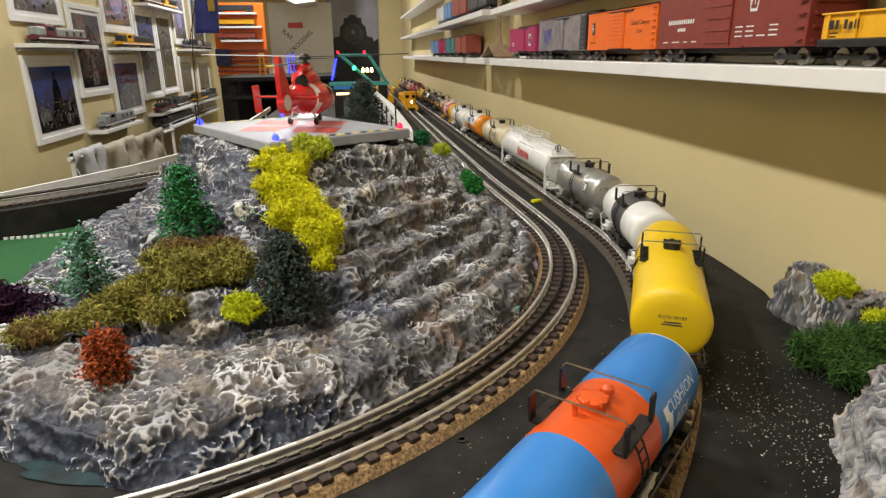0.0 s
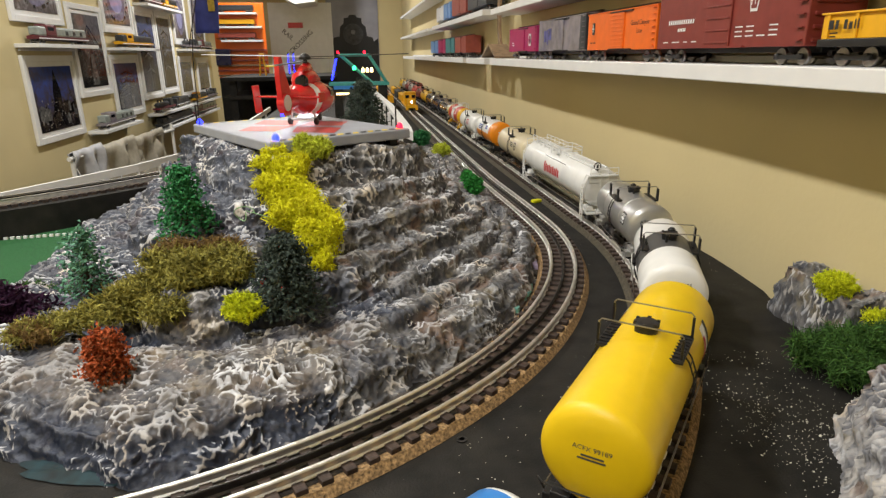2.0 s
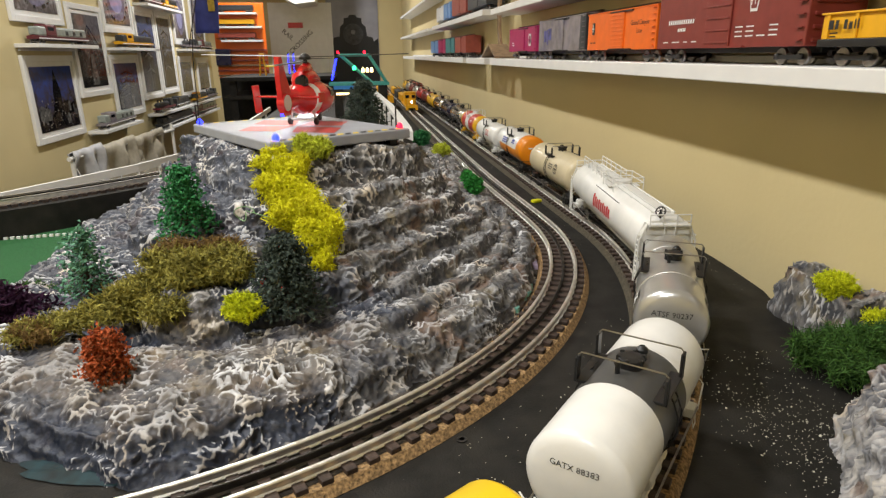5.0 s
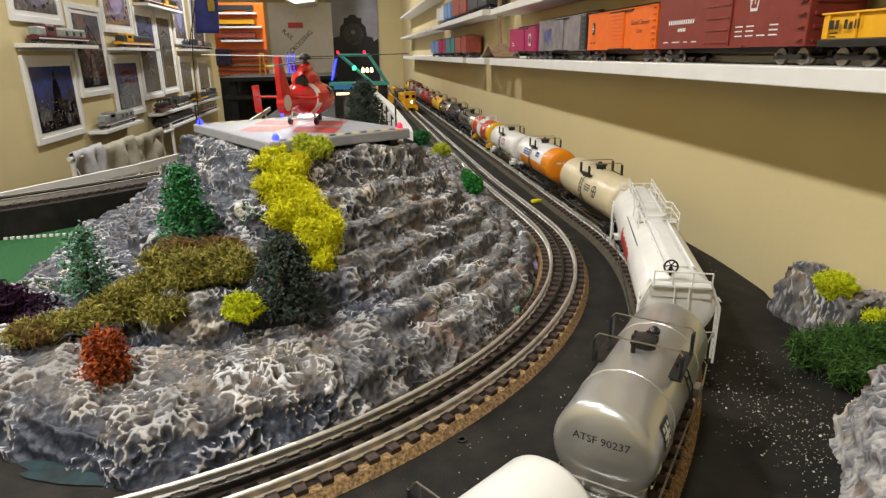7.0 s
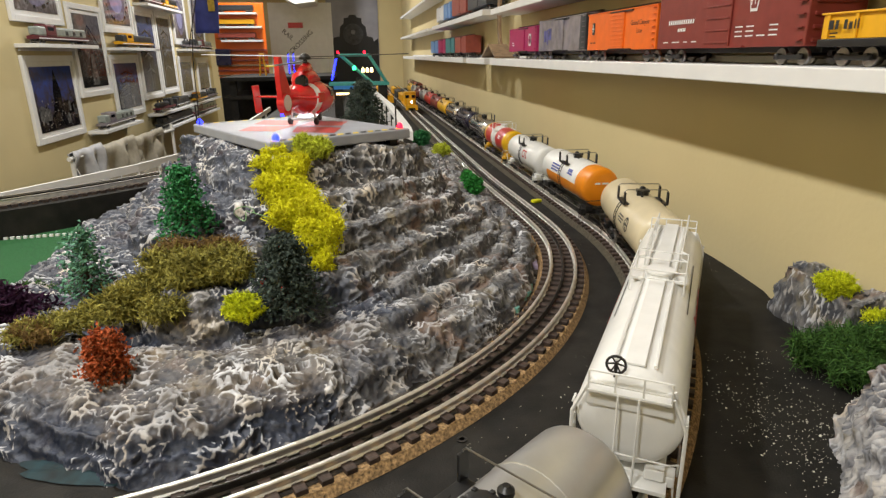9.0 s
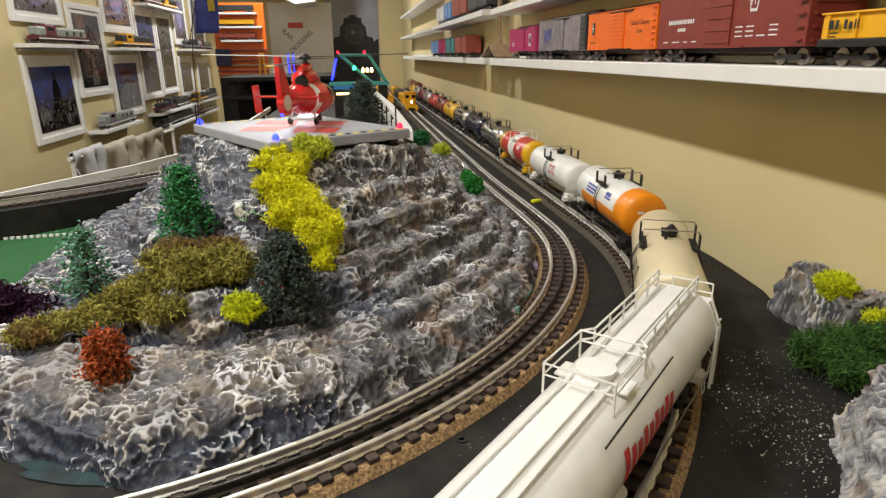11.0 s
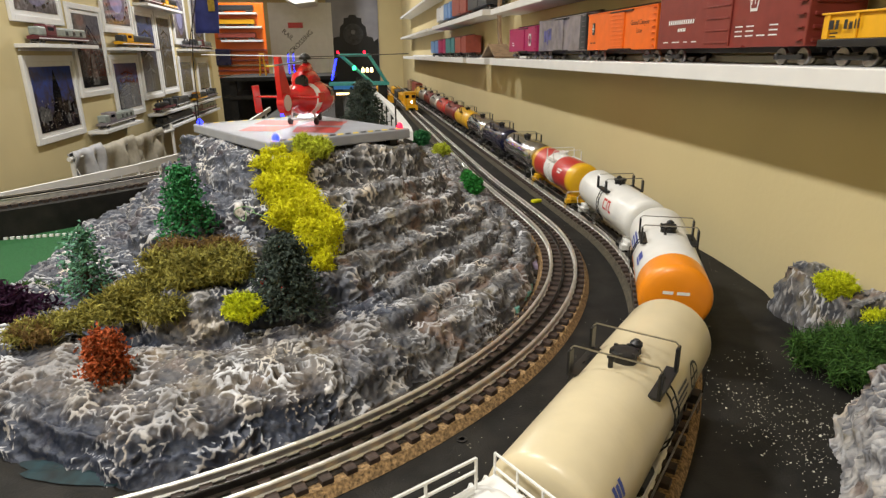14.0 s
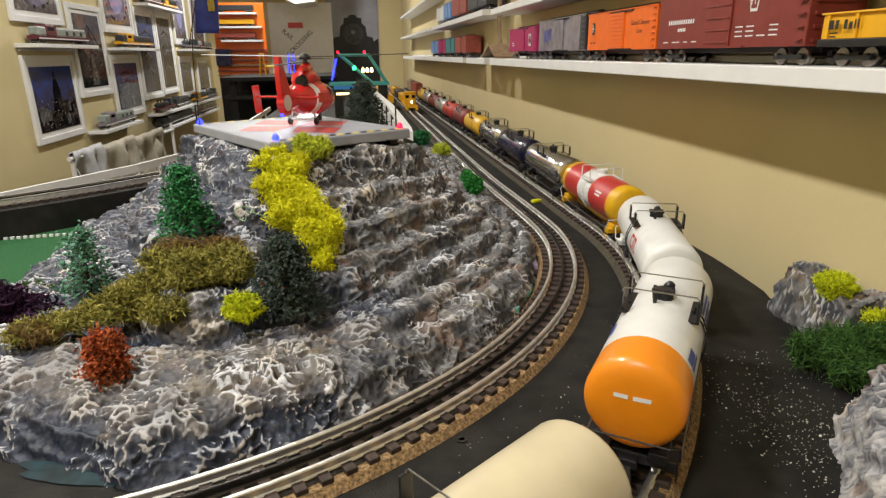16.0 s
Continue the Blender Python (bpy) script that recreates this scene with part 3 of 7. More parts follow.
def tank_car(s0, L, label, mats, bands=(), frame_mat=None, dome_mat=None, style="platform", rail_mat=None, ladders=True):
    car = tagged(empty("tank_car"), label, "tank car", "tank cars of the freight train")
    fm = frame_mat or M_BLACK
    bm = bmesh.new()
    lathe(bm, tank_profile(L, bands), "X", 40, Matrix.Translation((0, 0, TZ)))
    tank = part("tank", bm, mats, car, smooth=True)
    h = L / 2
    bm = bmesh.new()
    box(bm, -h - 0.010, h + 0.010, -0.006, 0.006, 0.0125, 0.0185, 0.0006)
    for x in (-h + 0.004, h - 0.004):
        box(bm, x - 0.006, x + 0.006, -0.030, 0.030, 0.0125, 0.0200, 0.0008)
        for sd in (1, -1):
            box(bm, x - 0.010, x + 0.010, sd * 0.018 - 0.006, sd * 0.018 + 0.006, 0.018, 0.0255, 0.0008)
            tube(bm, [(x + 0.004, sd * 0.029, 0.013), (x + 0.004, sd * 0.030, 0.004), (x - 0.004, sd * 0.030, 0.004), (x - 0.004, sd * 0.029, 0.013)], 0.0005, 4)
    part("underframe", bm, fm, car)
    for sd in (1, -1):
        part("side_rail", tubem([(-h + 0.004, sd * 0.031, 0.020), (h - 0.004, sd * 0.031, 0.020)], 0.0007, 5), M_STEEL, car)
    for sx in (1, -1):
        part("end_rail", tubem([(sx * (h - 0.004), -0.031, 0.018), (sx * (h + 0.007), -0.031, 0.034), (sx * (h + 0.0125), -0.026, 0.036), (sx * (h + 0.0125), 0.026, 0.036), (sx * (h + 0.007), 0.031, 0.034), (sx * (h - 0.004), 0.031, 0.018)], 0.0006, 6), rail_mat or fm, car)
        bm = bmesh.new()
        box(bm, sx * (h + 0.006), sx * (h + 0.019), -0.0032, 0.0032, 0.0095, 0.0145, 0.0006)
        box(bm, sx * (h + 0.016), sx * (h + 0.025), -0.0052, 0.0046, 0.0085, 0.0155, 0.0015)
        part("coupler", bm, M_DARK, car)
        truck(car, sx * (h - 0.027))
    bm = bmesh.new()
    lathe(bm, [(-0.013, 0.0045), (-0.012, 0.0055), (0.010, 0.0055), (0.011, 0.0045)], "X", 12, Matrix.Translation((0.012, 0.020, 0.0165)))
    part("brake_cylinder", bm, fm, car, smooth=True)
    if style == "platform":
        dome_platform(car, M_BLACK, rail_mat or M_STEEL, dome_mat or M_BLACK, slats=mats[0] is P_YELLOW)
        if ladders:
            for sd in (1, -1):
                ladder(car, 0.0, sd, M_BLACK)
    elif style == "white platform":
        dome_platform(car, P_WHITE, P_WHITE, P_WHITE)
        for sd in (1, -1):
            ladder(car, 0.0, sd, P_WHITE)
    CARS.append((car, s0, h - 0.027))
    return car


def train():
    # blue and orange
    tank_size(SMALL)
    L = 0.220
    c = tank_car(-0.722, L, "blue tank car with an orange-red centre band", [P_BLUE, P_ORANGE, P_WHITE], [(-0.034, 0.034, 1), (-L / 2 - 0.0035, -L / 2 + 0.0, 2), (L / 2, L / 2 + 0.0035, 2)], dome_mat=P_ORANGE)
    for sd in (1, -1):
        for i, w in enumerate(("CUSHION", "RIDE")):
            part("lettering", lettering(w, 0.0115, on_side(sd, -0.074, TZ + 0.012 - 0.012 * i)), P_LETTERW, c, "white lettering")
        part("emblem", bars([(-0.004, 0.004, -0.005, 0.006), (-0.007, 0.0, 0.004, 0.012), (-0.003, 0.006, -0.012, -0.004)], on_side(sd, -0.050, TZ + 0.004)), P_LETTERW, c, "plain white emblem")
        part("emblem", bars([(-0.007, 0.007, -0.007, 0.007)], on_side(sd, 0.062, TZ + 0.012)), P_LETTERW, c, "plain white round emblem")
    # yellow
    tank_size(BIG)
    L = 0.208
    c = tank_car(-0.424, L, "plain yellow tank car with black walkway boards", [P_YELLOW])
    part("lettering", lettering("ACFX 99189", 0.0042, on_end(L, TZ + 0.0080)), P_GREYB, c, "black lettering")
    part("lettering", bars([(-0.006, 0.007, -0.0036, -0.0024), (-0.008, 0.008, -0.0058, -0.0046)], on_end(L, TZ + 0.0068)), P_GREYB, c, "small faint black lettering")
    for sd in (1, -1):
        part("emblem", bars([(-0.008, 0.008, -0.011, 0.013)], on_side(sd, -0.060, TZ + 0.006)), P_LETTERW, c, "white patch with red and black corners")
        part("emblem", bars([(-0.0085, -0.0035, -0.012, 0.006)], on_side(sd, -0.060, TZ + 0.006, 0.0007)), P_LETTERR, c, "red corner of the patch")
        part("emblem", bars([(0.003, 0.0085, -0.004, 0.014)], on_side(sd, -0.060, TZ + 0.006, 0.0007)), P_LETTER, c, "black corner of the patch")
    # white with a grey band
    tank_size(SMALL)
    L = 0.164
    c = tank_car(-0.169, L, "white tank car with a dark grey centre band", [P_WHITE, P_GREYB], [(-0.028, 0.028, 1)], frame_mat=P_WHITE)
    part("lettering", lettering("GATX 88383", 0.0050, on_end(L, TZ + 0.0125)), P_LETTER, c, "black lettering")
    # silver
    L = 0.162
    c = tank_car(0.060, L, "silver grey tank car with black walkway boards", [P_SILVER], frame_mat=P_SILVER)
    for x in (-0.040, 0.040):
        part("seam_ring", lathem([(x - 0.0008, TR), (x - 0.0004, TR + 0.0005), (x + 0.0004, TR + 0.0005), (x + 0.0008, TR)], "X", 40, Matrix.Translation((0, 0, TZ))), P_SILVER, c)
    part("lettering", lettering("ATSF 90237", 0.0066, on_end(L, TZ + 0.010)), P_LETTER, c, "black lettering")
    for sd in (1, -1):
        f = on_side(sd, 0.060, TZ + 0.008)
        part("emblem", bars([(-0.008, 0.008, -0.008, 0.008)], f), P_LETTER, c, "black square emblem with a white cross")
        part("emblem", bars([(-0.0015, 0.0015, -0.006, 0.006), (-0.006, 0.006, -0.0015, 0.0015), (-0.006, -0.003, 0.003, 0.006), (0.003, 0.006, 0.003, 0.006), (0.003, 0.006, -0.006, -0.003), (-0.006, -0.003, -0.006, -0.003)], on_side(sd, 0.060, TZ + 0.008, 0.0007)), P_LETTERW, c)
    tank_size(BIG)
    gas_car(0.379)
    # cream
    L = 0.222
    c = tank_car(0.698, L, "cream tank car with a thin orange base", [P_CREAM, P_TANGERINE], dome_mat=M_BLACK)
    part("lettering", lettering("CAPY 2000 GAL", 0.0052, on_end(L, TZ + 0.012)), P_LETTER, c, "black lettering")
    for sd in (1, -1):
        bm = bmesh.new()
        f = on_side(sd, -sd * 0.054, TZ + 0.006)
        for a0, a1 in ((0.0075, 0.0095),):
            ring = [[bm.verts.new(f(r * math.cos(t * math.pi / 10), r * math.sin(t * math.pi / 10))) for t in range(20)] for r in (a0, a1)]
            for t in range(20):
                bm.faces.new((ring[0][t], ring[0][(t + 1) % 20], ring[1][(t + 1) % 20], ring[1][t]))
        part("emblem", bm, P_LETTER, c, "black ring emblem")
        part("emblem", bars([(-0.001, 0.001, -0.0075, 0.0075), (-0.0075, 0.0075, -0.001, 0.001)], f), P_LETTER, c)
        part("lettering", bars([(-0.012, 0.010, 0.004, 0.006), (-0.014, 0.012, 0.0, 0.002), (-0.012, 0.008, -0.004, -0.002)], on_side(sd, -sd * 0.026, TZ + 0.006)), P_GREYB, c, "faint grey lettering")
        part("base_stripe", bars([(-L / 2, L / 2, -0.002, 0.002)], on_side(sd, 0, TZ - 0.031)), P_TANGERINE, c, "thin orange stripe")
    part("emblem", bars([(-0.006, -0.003, -0.001, 0.008), (-0.002, 0.001, 0.0, 0.007), (0.002, 0.005, -0.001, 0.008)], on_side(1, 0.094, TZ + 0.010)), P_LETTERB, c, "small blue emblem as plain bars")
    part("emblem", bars([(-0.002, 0.005, -0.009, -0.003)], on_side(1, 0.094, TZ + 0.010)), P_GOLD, c, "small yellow patch")
    # white over orange
    L = 0.212
    c = tank_car(1.005, L, "white tank car with orange ends and belly", [P_WHITE, P_TANGERINE], [(L / 2 - 0.030, L, 1)])
    part("lettering", bars([(-0.012, -0.003, 0, 0.003), (0.0, 0.011, 0, 0.003)], on_end(L, TZ + 0.006)), P_LETTERW, c, "white lettering")
    for sd in (1, -1):
        part("belly_stripe", bars([(-L / 2 + 0.028, L / 2 - 0.028, -0.022, 0.0)], on_side(sd, 0, TZ + 0.0), 12), P_TANGERINE, c, "orange belly")
        part("lettering", bars([(-0.020, 0.0, 0.004, 0.010), (-0.020, 0.004, 0.0, 0.003)], on_side(sd, 0.052, TZ + 0.010)), P_LETTERB, c, "blue lettering")
        part("lettering", bars([(-0.022, 0.022, 0.006, 0.009), (-0.022, 0.022, 0.001, 0.004), (-0.022, 0.015, -0.004, -0.001)], on_side(sd, -0.03 if sd < 0 else -0.04, TZ + 0.008)), P_LETTERB, c, "blue lettering")
    # white with a red emblem
    tank_size(SMALL)
    L = 0.218
    c = tank_car(1.288, L, "white tank car with a red looped emblem", [P_WHITE], frame_mat=P_WHITE)
    for sd in (1, -1):
        f = on_side(sd, 0.036, TZ + 0.006)
        part("emblem", bars([(-0.016, -0.013, -0.006, 0.007), (-0.016, -0.003, 0.005, 0.008), (-0.016, -0.003, -0.008, -0.005), (0.0, 0.003, -0.008, 0.008), (0.003, 0.010, 0.005, 0.008), (0.009, 0.012, -0.008, 0.008), (0.012, 0.018, -0.008, -0.005)], f), P_LETTERR, c, "red looped emblem")
    # red, white and gold
    L = 0.216
    c = tank_car(1.562, L, "red and white tank car with golden ends", [P_RED, P_WHITE, P_GOLD], [(-0.030, 0.022, 1), (-L, -L / 2 + 0.014, 2), (L / 2 - 0.014, L, 2)], frame_mat=P_GOLD, style="white platform", rail_mat=P_WHITE)
    for sd in (1, -1):
        part("lettering", bars([(-0.012, 0.012, 0.004, 0.007), (-0.012, 0.008, -0.001, 0.002)], on_side(sd, 0.06, TZ + 0.008)), P_LETTERW, c, "white lettering")
    far = [(P_CHROME, "polished metal tank car with a black frame"), (P_NAVY, "dark navy tank car with a black frame"), (P_CHROME, "shiny grey metal tank car"), (P_GOLD, "golden yellow tank car"), (P_MAROON, "dark maroon tank car"), (P_RED, "red tank car with a dark frame"), (P_SILVER, "silver tank car in the distance"), (P_MAROON, "dark maroon tank car"), (P_SILVER, "silver tank car in the distance"), (P_GOLD, "amber tank car in the distance")]
    s = 1.818
    for m, lab in far:
        tank_car(s, 0.206, lab, [m, P_GREYB], [(0.03, 0.034, 1)], ladders=False)
        s += 0.254


def gas_car(s0):
    """The long white pressure tank car with walkways, railings and end ladders."""
    L = 0.342
    car = tank_car(s0, L, "long white tank car with full-length walkway railings", [P_WHITE], style="bare", frame_mat=P_WHITE, ladders=False)
    h, top = L / 2, TZ + TR
    part("walkway", boxm(-h * 0.98, h * 0.98, -0.0062, 0.0062, top + 0.0002, top + 0.0018, 0.0004), P_WHITE, car)
    for sd in (1, -1):
        bm = bmesh.new()
        for i in range(9):
            x = -h * 0.92 + i * h * 1.84 / 8
            box(bm, x - 0.0012, x + 0.0012, sd * 0.0120 - 0.0012, sd * 0.0120 + 0.0012, top - 0.005, top - 0.0006, 0.0003)
        tube(bm, [(-h * 0.96, sd * 0.0120, top - 0.0004), (h * 0.96, sd * 0.0120, top - 0.0004)], 0.0012, 6)
        part("pipe_run", bm, P_WHITE, car)
        part("dome_step", boxm(-0.0085, 0.0085, min(sd * 0.009, sd * 0.0225), max(sd * 0.009, sd * 0.0225), top - 0.0030, top - 0.0012, 0.0006), P_WHITE, car)
        part("side_letters", bars([(-0.045 + 0.0100 * i, -0.045 + 0.0100 * i + 0.0070, -0.007 if i else -0.009, 0.006 + (0.005 if i == 0 else 0.002 * (i % 2))) for i in range(9)], on_side(sd, -sd * 0.012, TZ + 0.001)), P_LETTERR, car, "bold red lettering as plain bars")
        part("side_line", bars([(-0.06, 0.06, -0.0006, 0.0006)], on_side(sd, -sd * 0.012, TZ + 0.0205)), P_LETTER, car, "thin black line")
    for x in (0.0,):
        part("hatch", lathem([(top - 0.005, 0.0112), (top + 0.0035, 0.0112), (top + 0.0042, 0.0122), (top + 0.0058, 0.0120), (top + 0.0064, 0.006)], "Z", 16, Matrix.Translation((x, 0, 0))), P_WHITE, car, smooth=True)
    bm = bmesh.new()
    q = [(-0.026, -0.021), (0.026, -0.021), (0.026, 0.021), (-0.026, 0.021)]
    for dz in (0.006, 0.013):
        tube(bm, [(x, y, top + dz) for x, y in q + q[:1]], 0.0007, 5)
    for x, y in q:
        tube(bm, [(x, y, top - 0.006), (x, y, top + 0.013)], 0.0008, 5)
    part("dome_railing", bm, P_WHITE, car)
    for sd in (1, -1):
        bm = bmesh.new()
        y = sd * 0.0150
        for z in (top + 0.006, top + 0.0125):
            tube(bm, [(-h * 0.98, y, z), (-0.034, y, z), (-0.026, sd * 0.021, z)], 0.0008, 5)
        for i in range(6):
            x = -h * 0.98 + i * (h * 0.98 - 0.034) / 5
            tube(bm, [(x, y, top - 0.005), (x, y, top + 0.0125)], 0.0008, 5)
        part("long_railing", bm, P_WHITE, car)
    for sx in (1, -1):
        x = sx * (h + 0.006)
        plat = part("end_platform", boxm(x - 0.010, x + 0.010, -0.024, 0.024, top - 0.012, top - 0.0100, 0.0004), P_WHITE, car)
        bm = bmesh.new()
        for a, b in (((sx * 0.009, -0.0235), (sx * 0.009, 0.0235)),):
            for dz in (0.004, 0.012):
                tube(bm, [(x + a[0], a[1], top - 0.010 + dz), (x + b[0], b[1], top - 0.010 + dz)], 0.0007, 5)
        for y in (-0.0235, -0.008, 0.008, 0.0235):
            tube(bm, [(x + sx * 0.009, y, top - 0.011), (x + sx * 0.009, y, top + 0.002)], 0.0007, 5)
        part("end_railing", bm, P_WHITE, car)
        for sd in (1, -1):
            bm = bmesh.new()
            for dx in (-0.0045, 0.0045):
                tube(bm, [(x + dx, sd * 0.0245, top - 0.010), (x + dx, sd * 0.033, top - 0.030), (x + dx, sd * 0.033, 0.006)], 0.0012, 6)
            for i in range(8):
                z = top - 0.024 - i * 0.0065
                tube(bm, [(x - 0.0045, sd * 0.033, z), (x + 0.0045, sd * 0.033, z)], 0.0008, 5)
            part("end_ladder", bm, P_WHITE, car)
        bm = bmesh.new()
        for y in (-0.006, 0.006):
            tube(bm, [(x + sx * 0.010, y, top - 0.011), (x + sx * 0.010, y, 0.018)], 0.0007, 5)
        box(bm, x - 0.006, x + 0.008, -0.026, 0.026, 0.0135, 0.0165, 0.0004)
        part("end_frame", bm, P_WHITE, car)
    bm = bmesh.new()
    wheel = [Vector((h + 0.007, -0.0095 + 0.0056 * math.cos(a), top + 0.004 + 0.0056 * math.sin(a))) for a in [2 * math.pi * k / 16 for k in range(17)]]
    tube(bm, wheel, 0.0009, 5, cap=False)
    for k in range(6):
        a = math.pi * k / 3
        tube(bm, [(h + 0.007, -0.0095, top + 0.005), (h + 0.007, -0.0095 + 0.0054 * math.cos(a), top + 0.004 + 0.0054 * math.sin(a))], 0.0006, 4)
    tube(bm, [(h + 0.007, -0.0095, top - 0.004), (h + 0.007, -0.0095, top + 0.006)], 0.0012, 5)
    part("brake_wheel", bm, M_DARK, car, "dark spoked brake wheel")
    part("end_bulkhead", boxm(h + 0.0085, h + 0.0105, -0.0255, 0.0255, TZ + 0.009, TZ + 0.019, 0.001), P_WHITE, car)
    return car


def travelled(t):
    """Metres that the train has gone at t seconds."""
    return float(np.interp(t, [0, 2, 4, 6.5, 9, 11.5, 14, 16], [0, 0.199, 0.397, 0.6435, 0.888, 1.127, 1.370, 1.562]))


def car_pose(s, half):
    ax, ay, _, _ = outer_at(s - half)
    bx, by, _, _ = outer_at(s + half)
    a = math.degrees(math.atan2(ay - by, ax - bx))
    return pose((ax + bx) / 2, (ay + by) / 2, RAIL_TOP, 0, 0, a)


def motions():
    for car, s0, half in CARS:
        walk(car, [(i * 0.5, car_pose(s0 - travelled(i * 0.5), half)) for i in range(33)])


# ---- foliage ----
def leafy(name, c, c2, rough=0.8):
    m = material(name, c, rough, vary=0.35, scale=260, second=c2, stain=0.45, stain_scale=45, stain_color=[v * 0.45 for v in c])
    m.node_tree.nodes["Principled BSDF"].inputs["Specular IOR Level"].default_value = 0.25
    return m


F_YELLOW = leafy("yellow_lichen", (0.90, 0.80, 0.012), (0.96, 0.92, 0.02))
F_LIME = leafy("lime_moss", (0.52, 0.66, 0.012), (0.72, 0.84, 0.02))
F_YGREEN = leafy("yellow_green_moss", (0.40, 0.47, 0.03), (0.60, 0.66, 0.06))
F_OLIVE = leafy("olive_moss", (0.10, 0.10, 0.018), (0.40, 0.36, 0.08))
F_RUST = leafy("rusty_moss", (0.16, 0.085, 0.025), (0.26, 0.17, 0.06))
F_GREEN = leafy("green_needles", (0.015, 0.11, 0.035), (0.05, 0.26, 0.09))
F_MINT = leafy("frosted_green_needles", (0.02, 0.12, 0.06), (0.16, 0.36, 0.24))
F_DARK = leafy("dark_green_needles", (0.018, 0.034, 0.026), (0.075, 0.10, 0.08))
F_FERN = leafy("bright_green_leaves", (0.02, 0.14, 0.02), (0.05, 0.34, 0.06))
F_MOSS = leafy("deep_green_moss", (0.02, 0.06, 0.012), (0.07, 0.16, 0.03))
F_ORANGE = leafy("orange_red_leaves", (0.13, 0.05, 0.012), (0.48, 0.10, 0.03))
F_PURPLE = leafy("dark_purple_leaves", (0.02, 0.006, 0.02), (0.05, 0.012, 0.045))
F_BERRY = leafy("red_berries", (0.45, 0.03, 0.03), (0.6, 0.06, 0.05))
M_BARK = material("bark", (0.06, 0.04, 0.025), 0.9, vary=0.3, scale=200)


def strands(blobs, n, length, thick, seed, curl=0.8, flat=False):
    """Thin bent strands that fill a heap of ellipsoids; dense towards their surface."""
    rng = random.Random(seed)
    if len(blobs) > 3:
        extra = []
        for cx, cy, cz, rx, ry, rz in blobs:
            for _ in range(4):
                a, u = rng.uniform(0, 6.28), rng.uniform(-0.1, 0.8)
                k, q = rng.uniform(0.35, 0.55), math.sqrt(1 - u * u)
                extra.append((cx + rx * 0.85 * q * math.cos(a), cy + ry * 0.85 * q * math.sin(a), cz + rz * 0.85 * u, rx * k, ry * k, rz * k))
        blobs = list(blobs) + extra
    vol = [(b[3] * b[4] * b[5]) ** 0.8 for b in blobs]
    V, F = [], []
    for _ in range(n):
        cx, cy, cz, rx, ry, rz = rng.choices(blobs, vol)[0]
        d = Vector((rng.gauss(0, 1), rng.gauss(0, 1), rng.gauss(0, 1))).normalized()
        k = rng.uniform(0.45, 1.0) * (0.82 + 0.35 * noise.noise(d * 2.2 + Vector((seed, 0, 0))))
        p = Vector((cx + d.x * rx * k, cy + d.y * ry * k, cz + d.z * rz * k))
        way = (d * 0.7 + Vector((rng.gauss(0, 1), rng.gauss(0, 1), rng.gauss(0, 1))) * curl).normalized()
        side = way.cross(Vector((rng.gauss(0, 1), rng.gauss(0, 1), rng.gauss(0, 1)))).normalized()
        up = way.cross(side)
        ln = length * rng.uniform(0.5, 1.4)
        bend = rng.uniform(-0.8, 0.8) * curl
        i = len(V)
        rings = 4 if not flat else 3
        for j in range(rings):
            u = j / (rings - 1)
            c = p + way * ln * (u - 0.4) + up * bend * ln * u * u + side * ln * 0.25 * curl * math.sin(u * 4 + bend * 5)
            t = thick * (1 - 0.55 * u)
            if flat:
                w = thick * math.sin(math.pi * (0.15 + 0.8 * u))
                V += [c + side * w, c - side * w, c + up * w * 0.3]
            else:
                V += [c + side * t, c - side * t * 0.5 + up * t * 0.87, c - side * t * 0.5 - up * t * 0.87]
        for j in range(rings - 1):
            a = i + 3 * j
            F += [(a, a + 1, a + 4, a + 3), (a + 1, a + 2, a + 5, a + 4), (a + 2, a, a + 3, a + 5)]
    return V, F


def mesh_part(name, V, F, mat, parent=None, label=""):
    me = bpy.data.meshes.new(name)
    me.from_pydata(V, [], F)
    me.materials.append(mat)
    ob = new(name, me)
    if parent:
        ob.parent = parent
    if label:
        ob["label"] = label
    return ob


def bush(name, blobs, mat, n, length, thick, label, seed, category="bush", curl=0.8, flat=False):
    V, F = strands(blobs, n, length, thick, seed, curl, flat)
    return tagged(mesh_part(name, V, F, mat), label, category)


